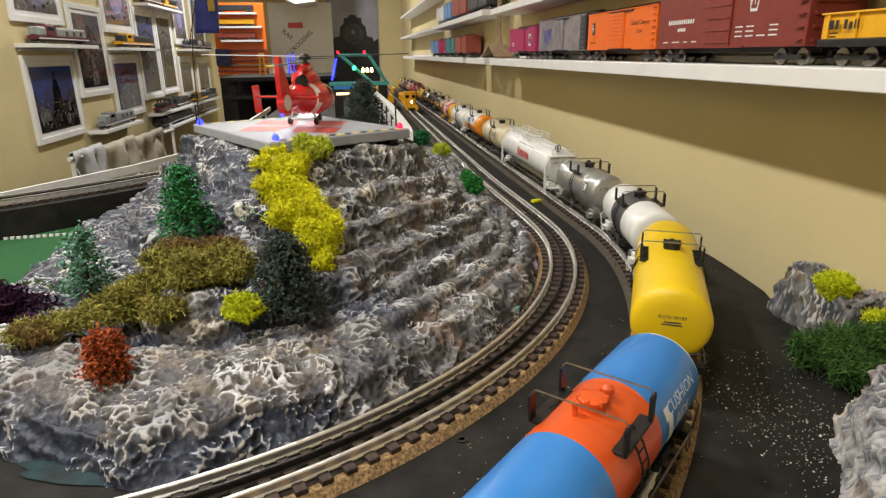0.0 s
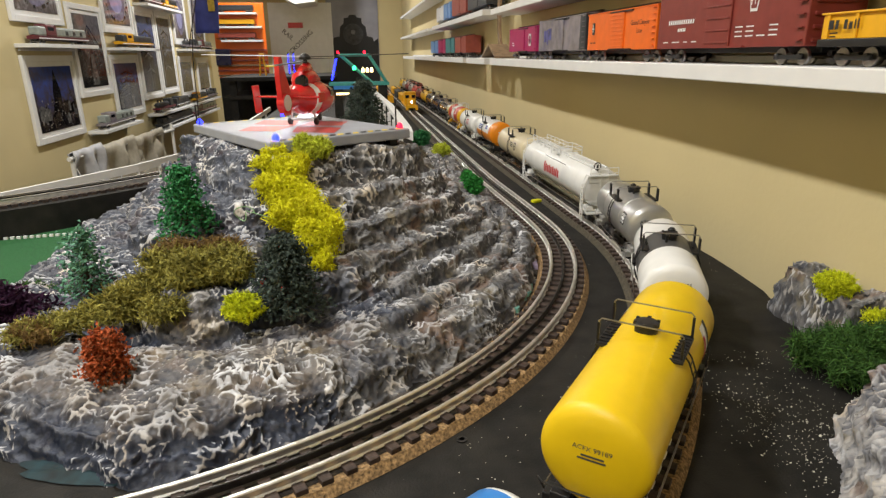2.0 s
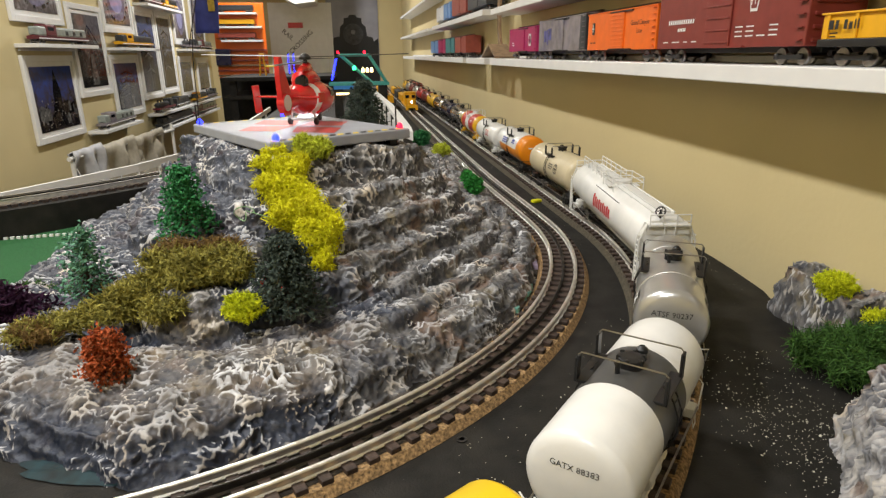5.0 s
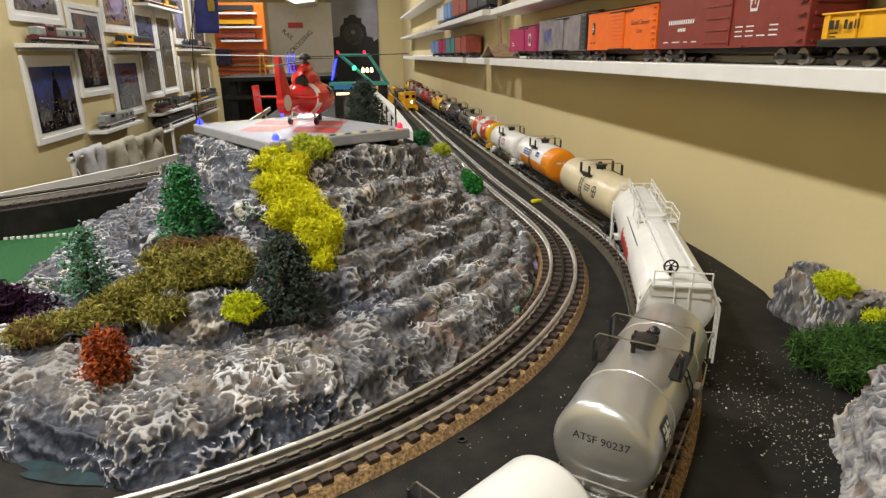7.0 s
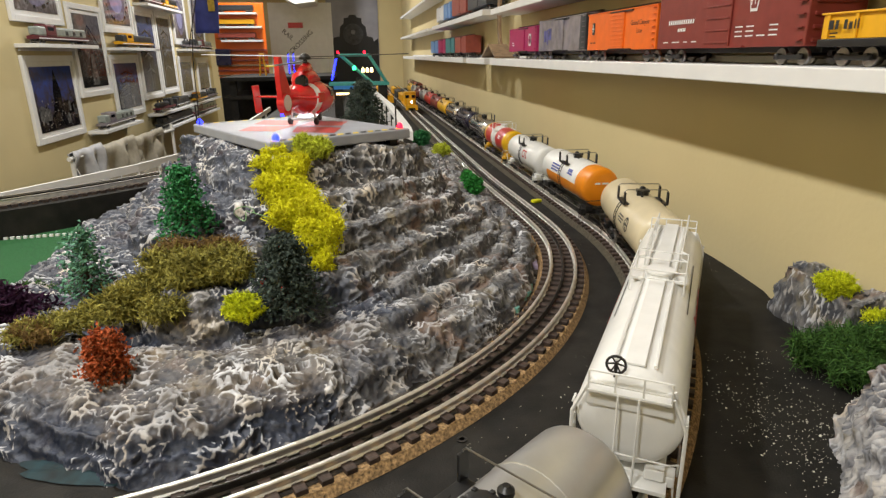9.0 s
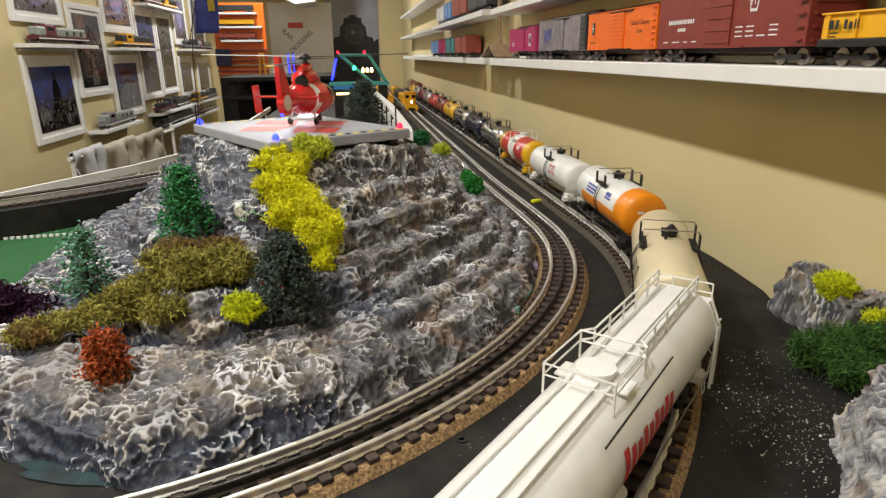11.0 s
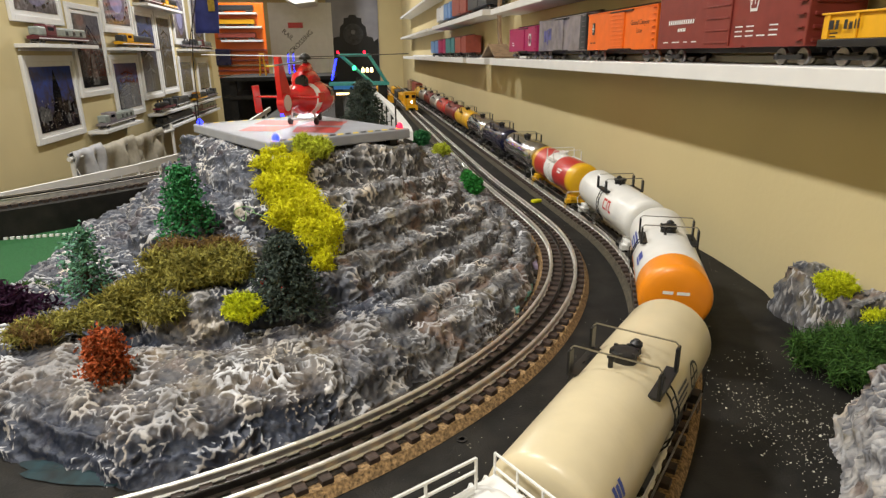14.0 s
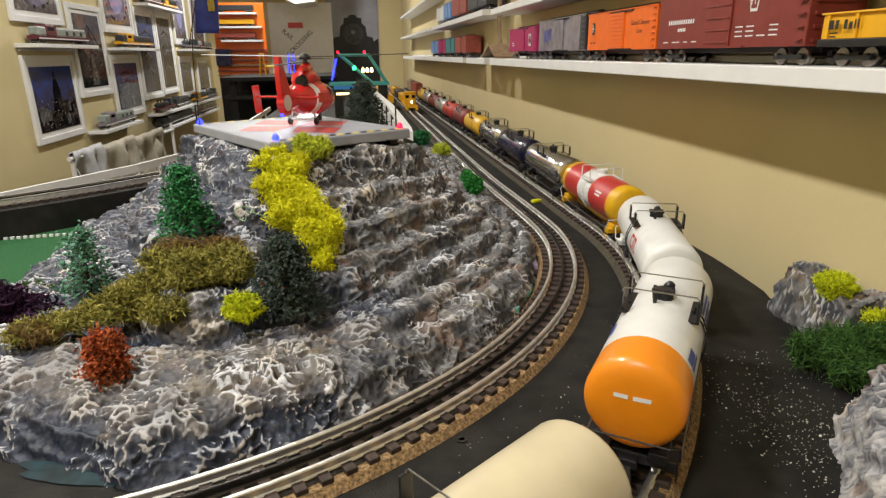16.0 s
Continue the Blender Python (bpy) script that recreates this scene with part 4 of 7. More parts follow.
def conifer(x, y, z, h, r, mat, label, seed, n=2600, berries=0, name="conifer", droop=0.15, leaf=0.0045, top=0.12):
    tree = tagged(empty(name, pose(x, y, z)), label, "tree")
    rng = random.Random(seed)
    part("trunk", tubem([(0, 0, -0.004), (0.0005, 0, h * 0.5), (0, 0.0005, h * 0.96)], [h * 0.035, h * 0.022, h * 0.006], 7), M_BARK, tree)
    V, F = [], []
    limbs = bmesh.new()
    tiers = 9
    for k in range(tiers):
        u = (k + 0.5) / tiers
        zt = h * (0.06 + 0.86 * u)
        rt = r * (1 - u) ** 0.8 + r * top * 0.6
        nb = max(4, int(9 * (1 - u) + 4))
        for b in range(nb):
            a = 2 * math.pi * (b + rng.random() * 0.7) / nb + k
            rr = rt * rng.uniform(0.72, 1.12)
            tip = Vector((math.cos(a) * rr, math.sin(a) * rr, zt - droop * rr + rng.uniform(-0.1, 0.1) * h / tiers))
            root = Vector((0, 0, zt))
            tube(limbs, [root, tip * 0.9 + root * 0.1], [h * 0.008, h * 0.003], 4)
            m = max(6, int(n / (tiers * nb)))
            for _ in range(m):
                t = rng.uniform(0.25, 1.0)
                c = root.lerp(tip, t) + Vector((rng.gauss(0, 1), rng.gauss(0, 1), rng.gauss(0, 0.8))) * leaf * (1.1 - 0.3 * t)
                d = (tip - root).normalized() + Vector((rng.gauss(0, 1), rng.gauss(0, 1), rng.gauss(0, 1))) * 0.9
                d.normalize()
                s = d.cross(Vector((rng.gauss(0, 1), rng.gauss(0, 1), rng.gauss(0, 1)))).normalized()
                w = d.cross(s)
                ln = leaf * rng.uniform(0.6, 1.2)
                i = len(V)
                V += [c - d * ln * 0.5, c + s * ln * 0.32, c - s * ln * 0.32, c + w * ln * 0.3, c + d * ln * 0.6]
                F += [(i, i + 1, i + 3), (i, i + 3, i + 2), (i, i + 2, i + 1), (i + 4, i + 3, i + 1), (i + 4, i + 2, i + 3), (i + 4, i + 1, i + 2)]
    part("branchwork", limbs, M_BARK, tree)
    mesh_part("crown", V, F, mat, tree)
    for _ in range(berries):
        a, u = rng.uniform(0, 6.28), rng.uniform(0.1, 0.95)
        rr = r * (1 - u) ** 0.8 * 0.95
        bm = bmesh.new()
        bmesh.ops.create_icosphere(bm, subdivisions=1, radius=0.0022, matrix=Matrix.Translation((math.cos(a) * rr, math.sin(a) * rr, h * (0.06 + 0.86 * u))))
        part("berry", bm, F_BERRY, tree)
    return tree


def greenery():
    bush("lichen_bush", [(-0.104, 0.79, 0.164, 0.016, 0.018, 0.018), (-0.092, 0.765, 0.148, 0.034, 0.022, 0.026), (-0.082, 0.725, 0.130, 0.038, 0.022, 0.026), (-0.064, 0.685, 0.112, 0.042, 0.022, 0.028), (-0.046, 0.645, 0.094, 0.028, 0.018, 0.026), (-0.042, 0.622, 0.074, 0.013, 0.011, 0.020)], F_YELLOW, 13000, 0.0065, 0.00080, "bright yellow stringy lichen hanging down the rock", 3, curl=1.7)
    bush("moss_clump", [(-0.052, 0.80, 0.173, 0.024, 0.018, 0.017), (-0.068, 0.80, 0.178, 0.016, 0.014, 0.016)], F_YGREEN, 4000, 0.006, 0.0007, "yellow-green moss clump beside the landing pad", 4)
    bush("moss_clump", [(-0.112, 0.535, 0.066, 0.021, 0.018, 0.015)], F_LIME, 3800, 0.0055, 0.0007, "bright lime green moss clump on the rock", 5)
    bush("moss_mat", [(-0.175, 0.60, 0.082, 0.044, 0.028, 0.028), (-0.138, 0.605, 0.084, 0.036, 0.026, 0.026), (-0.208, 0.585, 0.070, 0.034, 0.026, 0.023), (-0.235, 0.565, 0.058, 0.030, 0.020, 0.013), (-0.275, 0.555, 0.054, 0.030, 0.018, 0.013), (-0.305, 0.55, 0.050, 0.02, 0.016, 0.012), (-0.19, 0.55, 0.062, 0.022, 0.016, 0.014)], F_OLIVE, 11000, 0.009, 0.0008, "olive brown moss mat over the rock ledge", 6)
    bush("moss_mat", [(-0.185, 0.622, 0.098, 0.036, 0.014, 0.016), (-0.145, 0.625, 0.098, 0.030, 0.014, 0.014), (-0.30, 0.545, 0.050, 0.028, 0.016, 0.012)], F_RUST, 2600, 0.008, 0.0006, "rusty brown moss tuft on the rock", 7)
    conifer(-0.193, 0.690, 0.100, 0.078, 0.034, F_GREEN, "green model fir tree on the rock hill", 11, n=2000, top=0.2, leaf=0.0055, droop=0.25)
    conifer(-0.280, 0.625, 0.056, 0.074, 0.028, F_MINT, "frosted pale green model fir tree", 12, n=800, leaf=0.0055, droop=0.35)
    conifer(-0.074, 0.560, 0.050, 0.082, 0.034, F_DARK, "dark green model conifer with a few red berries", 13, n=4200, berries=7, top=0.5)
    conifer(-0.214, 0.480, 0.036, 0.042, 0.0135, F_ORANGE, "small orange-red model autumn tree", 14, n=2600, name="autumn_tree", top=0.9, leaf=0.004)
    bush("shrub", [(0.222, 1.13, 0.044, 0.020, 0.020, 0.022), (0.212, 1.15, 0.056, 0.013, 0.013, 0.014)], F_FERN, 1500, 0.010, 0.0022, "bright green leafy shrub beside the track", 15, flat=True)
    bush("moss_clump", [(0.222, 1.58, 0.046, 0.030, 0.024, 0.020)], F_YGREEN, 1100, 0.008, 0.001, "yellow-green moss clump beside the track", 16)
    bush("shrub", [(0.190, 1.78, 0.052, 0.030, 0.02, 0.030)], F_GREEN, 900, 0.010, 0.002, "dark green shrub beside the track", 17, flat=True)
    bush("shrub", [(-0.372, 0.625, 0.032, 0.058, 0.045, 0.050)], F_PURPLE, 4500, 0.010, 0.0016, "dark purple leafy shrub", 18, flat=True)
    bush("shrub", [(-0.375, 0.70, 0.024, 0.036, 0.03, 0.026), (-0.335, 0.70, 0.020, 0.022, 0.02, 0.02), (-0.405, 0.70, 0.02, 0.024, 0.024, 0.02)], F_MOSS, 5200, 0.008, 0.0009, "dark green mossy shrub on the grass mat", 19)
    conifer(0.022, 1.40, 0.125, 0.118, 0.046, F_DARK, "dense dark blue-green model spruce behind the landing pad", 20, n=4200, top=0.6, leaf=0.006)


# ---- right-hand outcrop ----
def outcrop():
    def far_rock(x, y):
        u, v = (x - 0.500) / 0.036, (y - 0.530) / 0.062
        rr = max(abs(u), abs(v)) + 0.12 * noise.noise(Vector((x * 40, y * 40, 5)))
        if rr > 1.05:
            return None
        return 0.056 * min(1, (1.05 - rr) * 4) + 0.012 * noise.noise(Vector((x * 22, y * 22, 2))) - 0.016 + 0.012 * min(1, (1.05 - rr) * 8)

    def near_rock(x, y):
        u = (x - 0.369) * 0.79 - (y - 0.376) * 0.613
        v = (x - 0.369) * 0.645 + (y - 0.373) * 0.764
        e = min(u, 0.002 - v + 0.25 * u) + 0.004 * noise.noise(Vector((x * 45, y * 45, 9)))
        if e < -0.004:
            return None
        return 0.060 * max(0, min(1, e / 0.016)) + 0.008 * noise.noise(Vector((x * 22, y * 22, 7))) - 0.014 + 0.010 * max(0, min(1, e / 0.016))

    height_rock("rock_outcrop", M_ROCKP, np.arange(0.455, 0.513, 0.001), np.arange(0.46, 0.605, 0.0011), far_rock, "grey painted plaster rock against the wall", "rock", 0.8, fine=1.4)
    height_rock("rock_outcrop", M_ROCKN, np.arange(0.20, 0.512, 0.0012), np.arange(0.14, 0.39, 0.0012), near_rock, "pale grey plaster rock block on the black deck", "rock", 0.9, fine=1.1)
    bush("moss_clump", [(0.480, 0.515, 0.056, 0.022, 0.020, 0.017)], F_LIME, 4200, 0.0055, 0.0006, "bright lime green moss clump on the rock", 31)
    bush("moss_clump", [(0.476, 0.455, 0.046, 0.016, 0.012, 0.008)], F_LIME, 800, 0.007, 0.0006, "small lime green moss tuft", 33)
    bush("moss_mat", [(0.405, 0.450, 0.020, 0.020, 0.020, 0.018), (0.435, 0.440, 0.028, 0.030, 0.028, 0.024), (0.47, 0.43, 0.032, 0.034, 0.028, 0.024), (0.42, 0.415, 0.022, 0.026, 0.022, 0.02)], F_MOSS, 6500, 0.011, 0.0006, "deep green moss bank between the rocks", 32)


# ---- landing pad and helicopter ----
M_PAD = material("pad_grey", (0.31, 0.325, 0.37), 0.45, vary=0.06, scale=40)
M_PADW = material("pad_white", (0.72, 0.72, 0.74), 0.45, vary=0.05, scale=40)
M_PADR = material("pad_red", (0.45, 0.07, 0.06), 0.45, vary=0.1, scale=60)
M_HAZ_Y = material("hazard_yellow", (0.65, 0.48, 0.05), 0.5, vary=0.1)
M_HELI = material("helicopter_red", (0.62, 0.018, 0.02), 0.22, vary=0.04, coat=0.5)
M_HELIW = material("helicopter_white", (0.75, 0.75, 0.75), 0.3, vary=0.03)
M_GLASSD = material("dark_canopy", (0.01, 0.012, 0.015), 0.08, vary=0.05)
G_BLUE = glow("blue_led", (0.012, 0.02, 1.0), 10.0)
G_RED = glow("red_led", (1.0, 0.008, 0.03), 5.0)
G_WHITE = glow("white_led", (0.9, 0.92, 1.0), 8.0)
G_GREEN = glow("green_led", (0.05, 1.0, 0.35), 4.0)
G_WARM = glow("warm_lamp", (1.0, 0.72, 0.35), 6.0)
PAD_M = pose(*PAD_O, PAD_Z, 0, 0, math.degrees(PAD_A))


def landing_pad():
    pad = tagged(empty("landing_pad", PAD_M), "grey square helicopter landing pad with red and white markings", "landing pad")
    part("slab", boxm(0, PW, 0, PD, -0.014, 0, 0.002), M_PAD, pad)
    for x0, x1 in ((-0.05, 0.05),):
        cx, cy = PW / 2, PD / 2
        for k, (dx, dy) in enumerate(((1, 0), (0, 1), (-1, 0), (0, -1))):
            bm = bmesh.new()
            tip = (cx + dx * 0.092, cy + dy * 0.120)
            pts = [(cx + dx * 0.004, cy + dy * 0.004), (cx + dx * 0.055 - dy * 0.040, cy + dy * 0.070 + dx * 0.044), tip, (cx + dx * 0.055 + dy * 0.040, cy + dy * 0.070 - dx * 0.044)]
            lo = [bm.verts.new((x, y, 0.0003)) for x, y in pts]
            f = bm.faces.new(lo)
            if f.normal.z < 0:
                f.normal_flip()
            part("red_marking", bm, M_PADR, pad, "red painted wedge")
    for side in range(2):
        n = 18
        ln = PW
        for i in range(n):
            a, b = ln * i / n + 0.002, ln * (i + 0.92) / n
            bm = bmesh.new()
            d = 0.008
            pts = [(a, 0.003), (b, 0.003), (b + d, 0.017), (a + d, 0.017)] if side == 0 else [(a, PD - 0.017), (b, PD - 0.017), (b + d, PD - 0.003), (a + d, PD - 0.003)]
            if i >= n - 1:
                bm.free()
                continue
            f = bm.faces.new([bm.verts.new((x, y, 0.0004)) for x, y in pts])
            f.normal_update()
            if f.normal.z < 0:
                f.normal_flip()
            part("hazard_stripe", bm, M_HAZ_Y if i % 2 == 0 else M_BLACK, pad)
    for (x, y), g in (((0.016, 0.016), G_BLUE), ((0.008, PD - 0.012), G_BLUE), ((PW - 0.010, 0.012), G_RED)):
        bm = bmesh.new()
        lathe(bm, [(0, 0.0045), (0.003, 0.0045), (0.006, 0.0035), (0.008, 0.0012)], "Z", 12, Matrix.Translation((x, y, 0.0005)))
        part("edge_light", bm, g, pad, "glowing corner light", smooth=True)
    for x, y in ((0.02, 0.02), (PW - 0.02, 0.02), (PW - 0.02, PD - 0.02), (0.02, PD - 0.02)):
        part("pad_leg", boxm(x - 0.006, x + 0.006, y - 0.006, y + 0.006, -0.026, -0.013), M_BLACK, pad)
    part("fence_post", tubem([(PW - 0.004, 0.03, -0.005), (PW - 0.004, 0.03, 0.040)], 0.0012, 6), M_BLACK, pad)
    part("whip_rod", tubem([(0.004, PD - 0.020, -0.012), (0.010, PD - 0.012, 0.10), (0.022, PD - 0.010, 0.20)], 0.0008, 5), M_BLACK, pad, "thin black rod")
    part("fence_post", tubem([(0.006, PD - 0.004, -0.005), (0.006, PD - 0.004, 0.030)], 0.0012, 6), M_BLACK, pad)


def loft(bm, rings, n=20, mi=0):
    """rings: (x, y centre, z centre, half width, half height)."""
    R = []
    for x, cy, cz, w, h in rings:
        R.append([bm.verts.new((x, cy + w * math.cos(2 * math.pi * k / n), cz + h * math.sin(2 * math.pi * k / n))) for k in range(n)])
    for A, B in zip(R, R[1:]):
        for k in range(n):
            bm.faces.new((A[k], A[(k + 1) % n], B[(k + 1) % n], B[k])).material_index = mi
    bm.faces.new(R[0][::-1])
    bm.faces.new(R[-1])
    bmesh.ops.recalc_face_normals(bm, faces=bm.faces)


def helicopter():
    heli = tagged(empty("helicopter", pose(-0.074, 1.005, PAD_Z, 0, 0, 70) @ Matrix.Diagonal((0.84, 0.84, 0.84, 1))), "red and white model rescue helicopter on the landing pad", "helicopter")
    bm = bmesh.new()
    loft(bm, [(-0.055, 0, 0.050, 0.012, 0.014), (-0.035, 0, 0.048, 0.026, 0.026), (-0.012, 0, 0.047, 0.037, 0.031), (0.02, 0, 0.047, 0.040, 0.034), (0.05, 0, 0.045, 0.037, 0.031), (0.075, 0, 0.040, 0.027, 0.022), (0.09, 0, 0.036, 0.012, 0.011)])
    part("fuselage", bm, M_HELI, heli, smooth=True)
    bm = bmesh.new()
    loft(bm, [(-0.0235, 0, 0.0475, 0.0328, 0.0295), (-0.012, 0, 0.047, 0.0374, 0.0314)])
    part("white_band", bm, M_HELIW, heli, "white painted band", smooth=True)
    bm = bmesh.new()
    loft(bm, [(-0.032, 0, 0.075, 0.012, 0.008), (-0.02, 0, 0.082, 0.019, 0.014), (0.01, 0, 0.086, 0.020, 0.016), (0.035, 0, 0.08, 0.016, 0.01)])
    part("engine_cowling", bm, M_HELI, heli, smooth=True)
    bm = bmesh.new()
    lathe(bm, [(-0.036, 0.0105), (-0.028, 0.0125), (-0.026, 0.0125)], "X", 18, Matrix.Translation((0, -0.006, 0.078)))
    part("air_intake", bm, M_GLASSD, heli, "dark round exhaust", smooth=True)
    bm = bmesh.new()
    loft(bm, [(-0.006, 0, 0.092, 0.013, 0.014), (0.010, 0, 0.096, 0.013, 0.017), (0.020, 0, 0.092, 0.010, 0.012)])
    part("mast_fairing", bm, M_HELI, heli, smooth=True)
    bm = bmesh.new()
    loft(bm, [(-0.09, 0.002, 0.048, 0.006, 0.016), (-0.07, 0.001, 0.050, 0.009, 0.018), (-0.05, 0, 0.05, 0.013, 0.016)])
    part("tail_boom", bm, M_HELI, heli, smooth=True)
    # tail fin with the ducted fan
    bm = bmesh.new()
    prof = [(-0.105, 0.024), (-0.080, 0.024), (-0.070, 0.045), (-0.074, 0.064), (-0.088, 0.092), (-0.100, 0.122), (-0.110, 0.122), (-0.112, 0.092), (-0.110, 0.06)]
    a = [bm.verts.new((x, 0.0045, z)) for x, z in prof]
    b = [bm.verts.new((x, -0.0045, z)) for x, z in prof]
    bm.faces.new(a)
    bm.faces.new(b[::-1])
    for i in range(len(prof)):
        bm.faces.new((a[i], b[i], b[(i + 1) % len(prof)], a[(i + 1) % len(prof)]))
    bmesh.ops.recalc_face_normals(bm, faces=bm.faces)
    part("tail_fin", bm, M_HELI, heli)
    bm = bmesh.new()
    lathe(bm, [(-0.0062, 0.0145), (-0.0066, 0.0172), (0.0066, 0.0172), (0.0062, 0.0145)], "Y", 24, Matrix.Translation((-0.093, 0, 0.045)))
    part("fan_ring", bm, M_HELI, heli, smooth=True)
    bm = bmesh.new()
    lathe(bm, [(-0.0068, 0.003), (-0.0068, 0.0138), (0.0068, 0.0138), (0.0068, 0.003)], "Y", 24, Matrix.Translation((-0.093, 0, 0.045)))
    part("tail_fan", bm, M_HELIW, heli, "white ducted tail fan", smooth=True)
    part("stabilizer", boxm(-0.076, -0.062, -0.060, 0.060, 0.053, 0.0555, 0.0008), M_HELI, heli)
    for sd in (1, -1):
        part("end_plate", boxm(-0.082, -0.058, sd * 0.060 - 0.0012, sd * 0.060 + 0.0012, 0.030 if sd > 0 else 0.045, 0.078 if sd > 0 else 0.062, 0.001, pose(0, 0, 0, sd * -4 if sd > 0 else 0)), M_HELI, heli)
    for sd in (1, -1):
        bm = bmesh.new()
        loft(bm, [(0.025, sd * 0.030, 0.054, 0.0095, 0.014), (0.045, sd * 0.0275, 0.052, 0.0095, 0.014), (0.062, sd * 0.022, 0.049, 0.007, 0.011)])
        part("side_window", bm, M_GLASSD, heli, "dark window", smooth=True)
    for x, y in ((-0.022, 0.026), (-0.022, -0.026), (0.055, 0.0)):
        leg = part("landing_leg", tubem([(x, y * 0.8, 0.026), (x, y, 0.008)], 0.0028, 8), M_HELIW, heli, "white undercarriage leg")
        part("wheel", lathem([(y - 0.003, 0.0045), (y - 0.0024, 0.0068), (y + 0.0024, 0.0068), (y + 0.003, 0.0045)], "Y", 16, Matrix.Translation((x, 0, 0.0068))), M_BLACK, leg, "black rubber wheel")
    part("axle_bar", tubem([(-0.022, -0.026, 0.010), (-0.022, 0.026, 0.010)], 0.0014, 6), M_HELIW, heli)
    part("belly_light", boxm(-0.02, 0.02, -0.012, 0.012, 0.0135, 0.0155), G_WHITE, heli, "white belly light")
    part("tail_light", boxm(-0.106, -0.101, -0.003, 0.003, 0.0235, 0.028), G_BLUE, heli, "blue tail light")
    bm = bmesh.new()
    lathe(bm, [(0.105, 0.004), (0.116, 0.004), (0.1165, 0.011), (0.121, 0.011), (0.125, 0.007), (0.128, 0.002)], "Z", 16, Matrix.Translation((0.006, 0, 0)))
    hub = part("rotor_hub", bm, M_BLACK, heli, smooth=True)
    for a, up, mat, tip in ((8, 0.0, M_BLACK, True), (100, 0.004, M_HELIW, False), (188, -0.004, M_BLACK, True), (280, 0.003, M_DARK, False)):
        bl = part("rotor_blade", boxm(0.010, 0.196, -0.0065, 0.0065, 0.117, 0.1185, 0.0004, Matrix.Translation((0.006, 0, up)) @ pose(0, 0, 0, 0, -up * 400, a)), mat, hub)
        if tip:
            part("blade_tip", boxm(0.188, 0.197, -0.0068, 0.0068, 0.1168, 0.1187, 0.0002, Matrix.Translation((0.006, 0, up)) @ pose(0, 0, 0, 0, -up * 400, a)), M_HAZ_Y, bl, "yellow blade tip")


# ---- shelves and their stock ----
C_CRIMSON = material("crimson_plastic", (0.42, 0.02, 0.12), 0.4, vary=0.06)
C_GREYP = material("weathered_grey_plastic", (0.25, 0.22, 0.23), 0.6, vary=0.25, scale=40, stain=0.5, stain_scale=25, stain_color=(0.10, 0.09, 0.18))
C_ORANGE = material("orange_plastic", (0.85, 0.16, 0.01), 0.4, vary=0.05)
C_TUSCAN = material("tuscan_red_plastic", (0.22, 0.035, 0.028), 0.42, vary=0.08)
C_GOND = material("gondola_yellow", (0.82, 0.42, 0.012), 0.42, vary=0.05)
C_BROWNB = material("brick_red_plastic", (0.30, 0.06, 0.04), 0.5, vary=0.1)
C_TEAL = material("teal_plastic", (0.04, 0.20, 0.22), 0.5, vary=0.1)
C_SKY = material("sky_blue_plastic", (0.15, 0.30, 0.60), 0.5, vary=0.1)
C_MAROON = material("maroon_plastic", (0.13, 0.02, 0.03), 0.45, vary=0.15)
C_PALE = material("pale_green_grey_plastic", (0.30, 0.34, 0.32), 0.4, vary=0.15)
C_CHARC = material("charcoal_plastic", (0.035, 0.038, 0.042), 0.5, vary=0.1)
C_WOOD = material("light_brown_wood", (0.30, 0.20, 0.12), 0.6, vary=0.2, scale=50, bump=0.2)


def shelf(x0, x1, y0, y1, z0, z1, label="white painted wooden display shelf"):
    s = tagged(empty("wall_shelf", pose((x0 + x1) / 2, (y0 + y1) / 2, z0)), label, "shelf")
    a, b, h = (x1 - x0) / 2, (y1 - y0) / 2, z1 - z0
    part("board", boxm(-a, a - 0.001, -b, b, 0, h, 0.0012), M_WHITE, s)
    part("cleat", boxm(a - 0.014, a - 0.001, -b + 0.02, b - 0.02, h + 0.0005, h + 0.009, 0.0006) if x0 > 0 else boxm(-a + 0.001, -a + 0.012, -b + 0.02, b - 0.02, -0.012, -0.0005, 0.0006), M_WHITE, s)
    return s


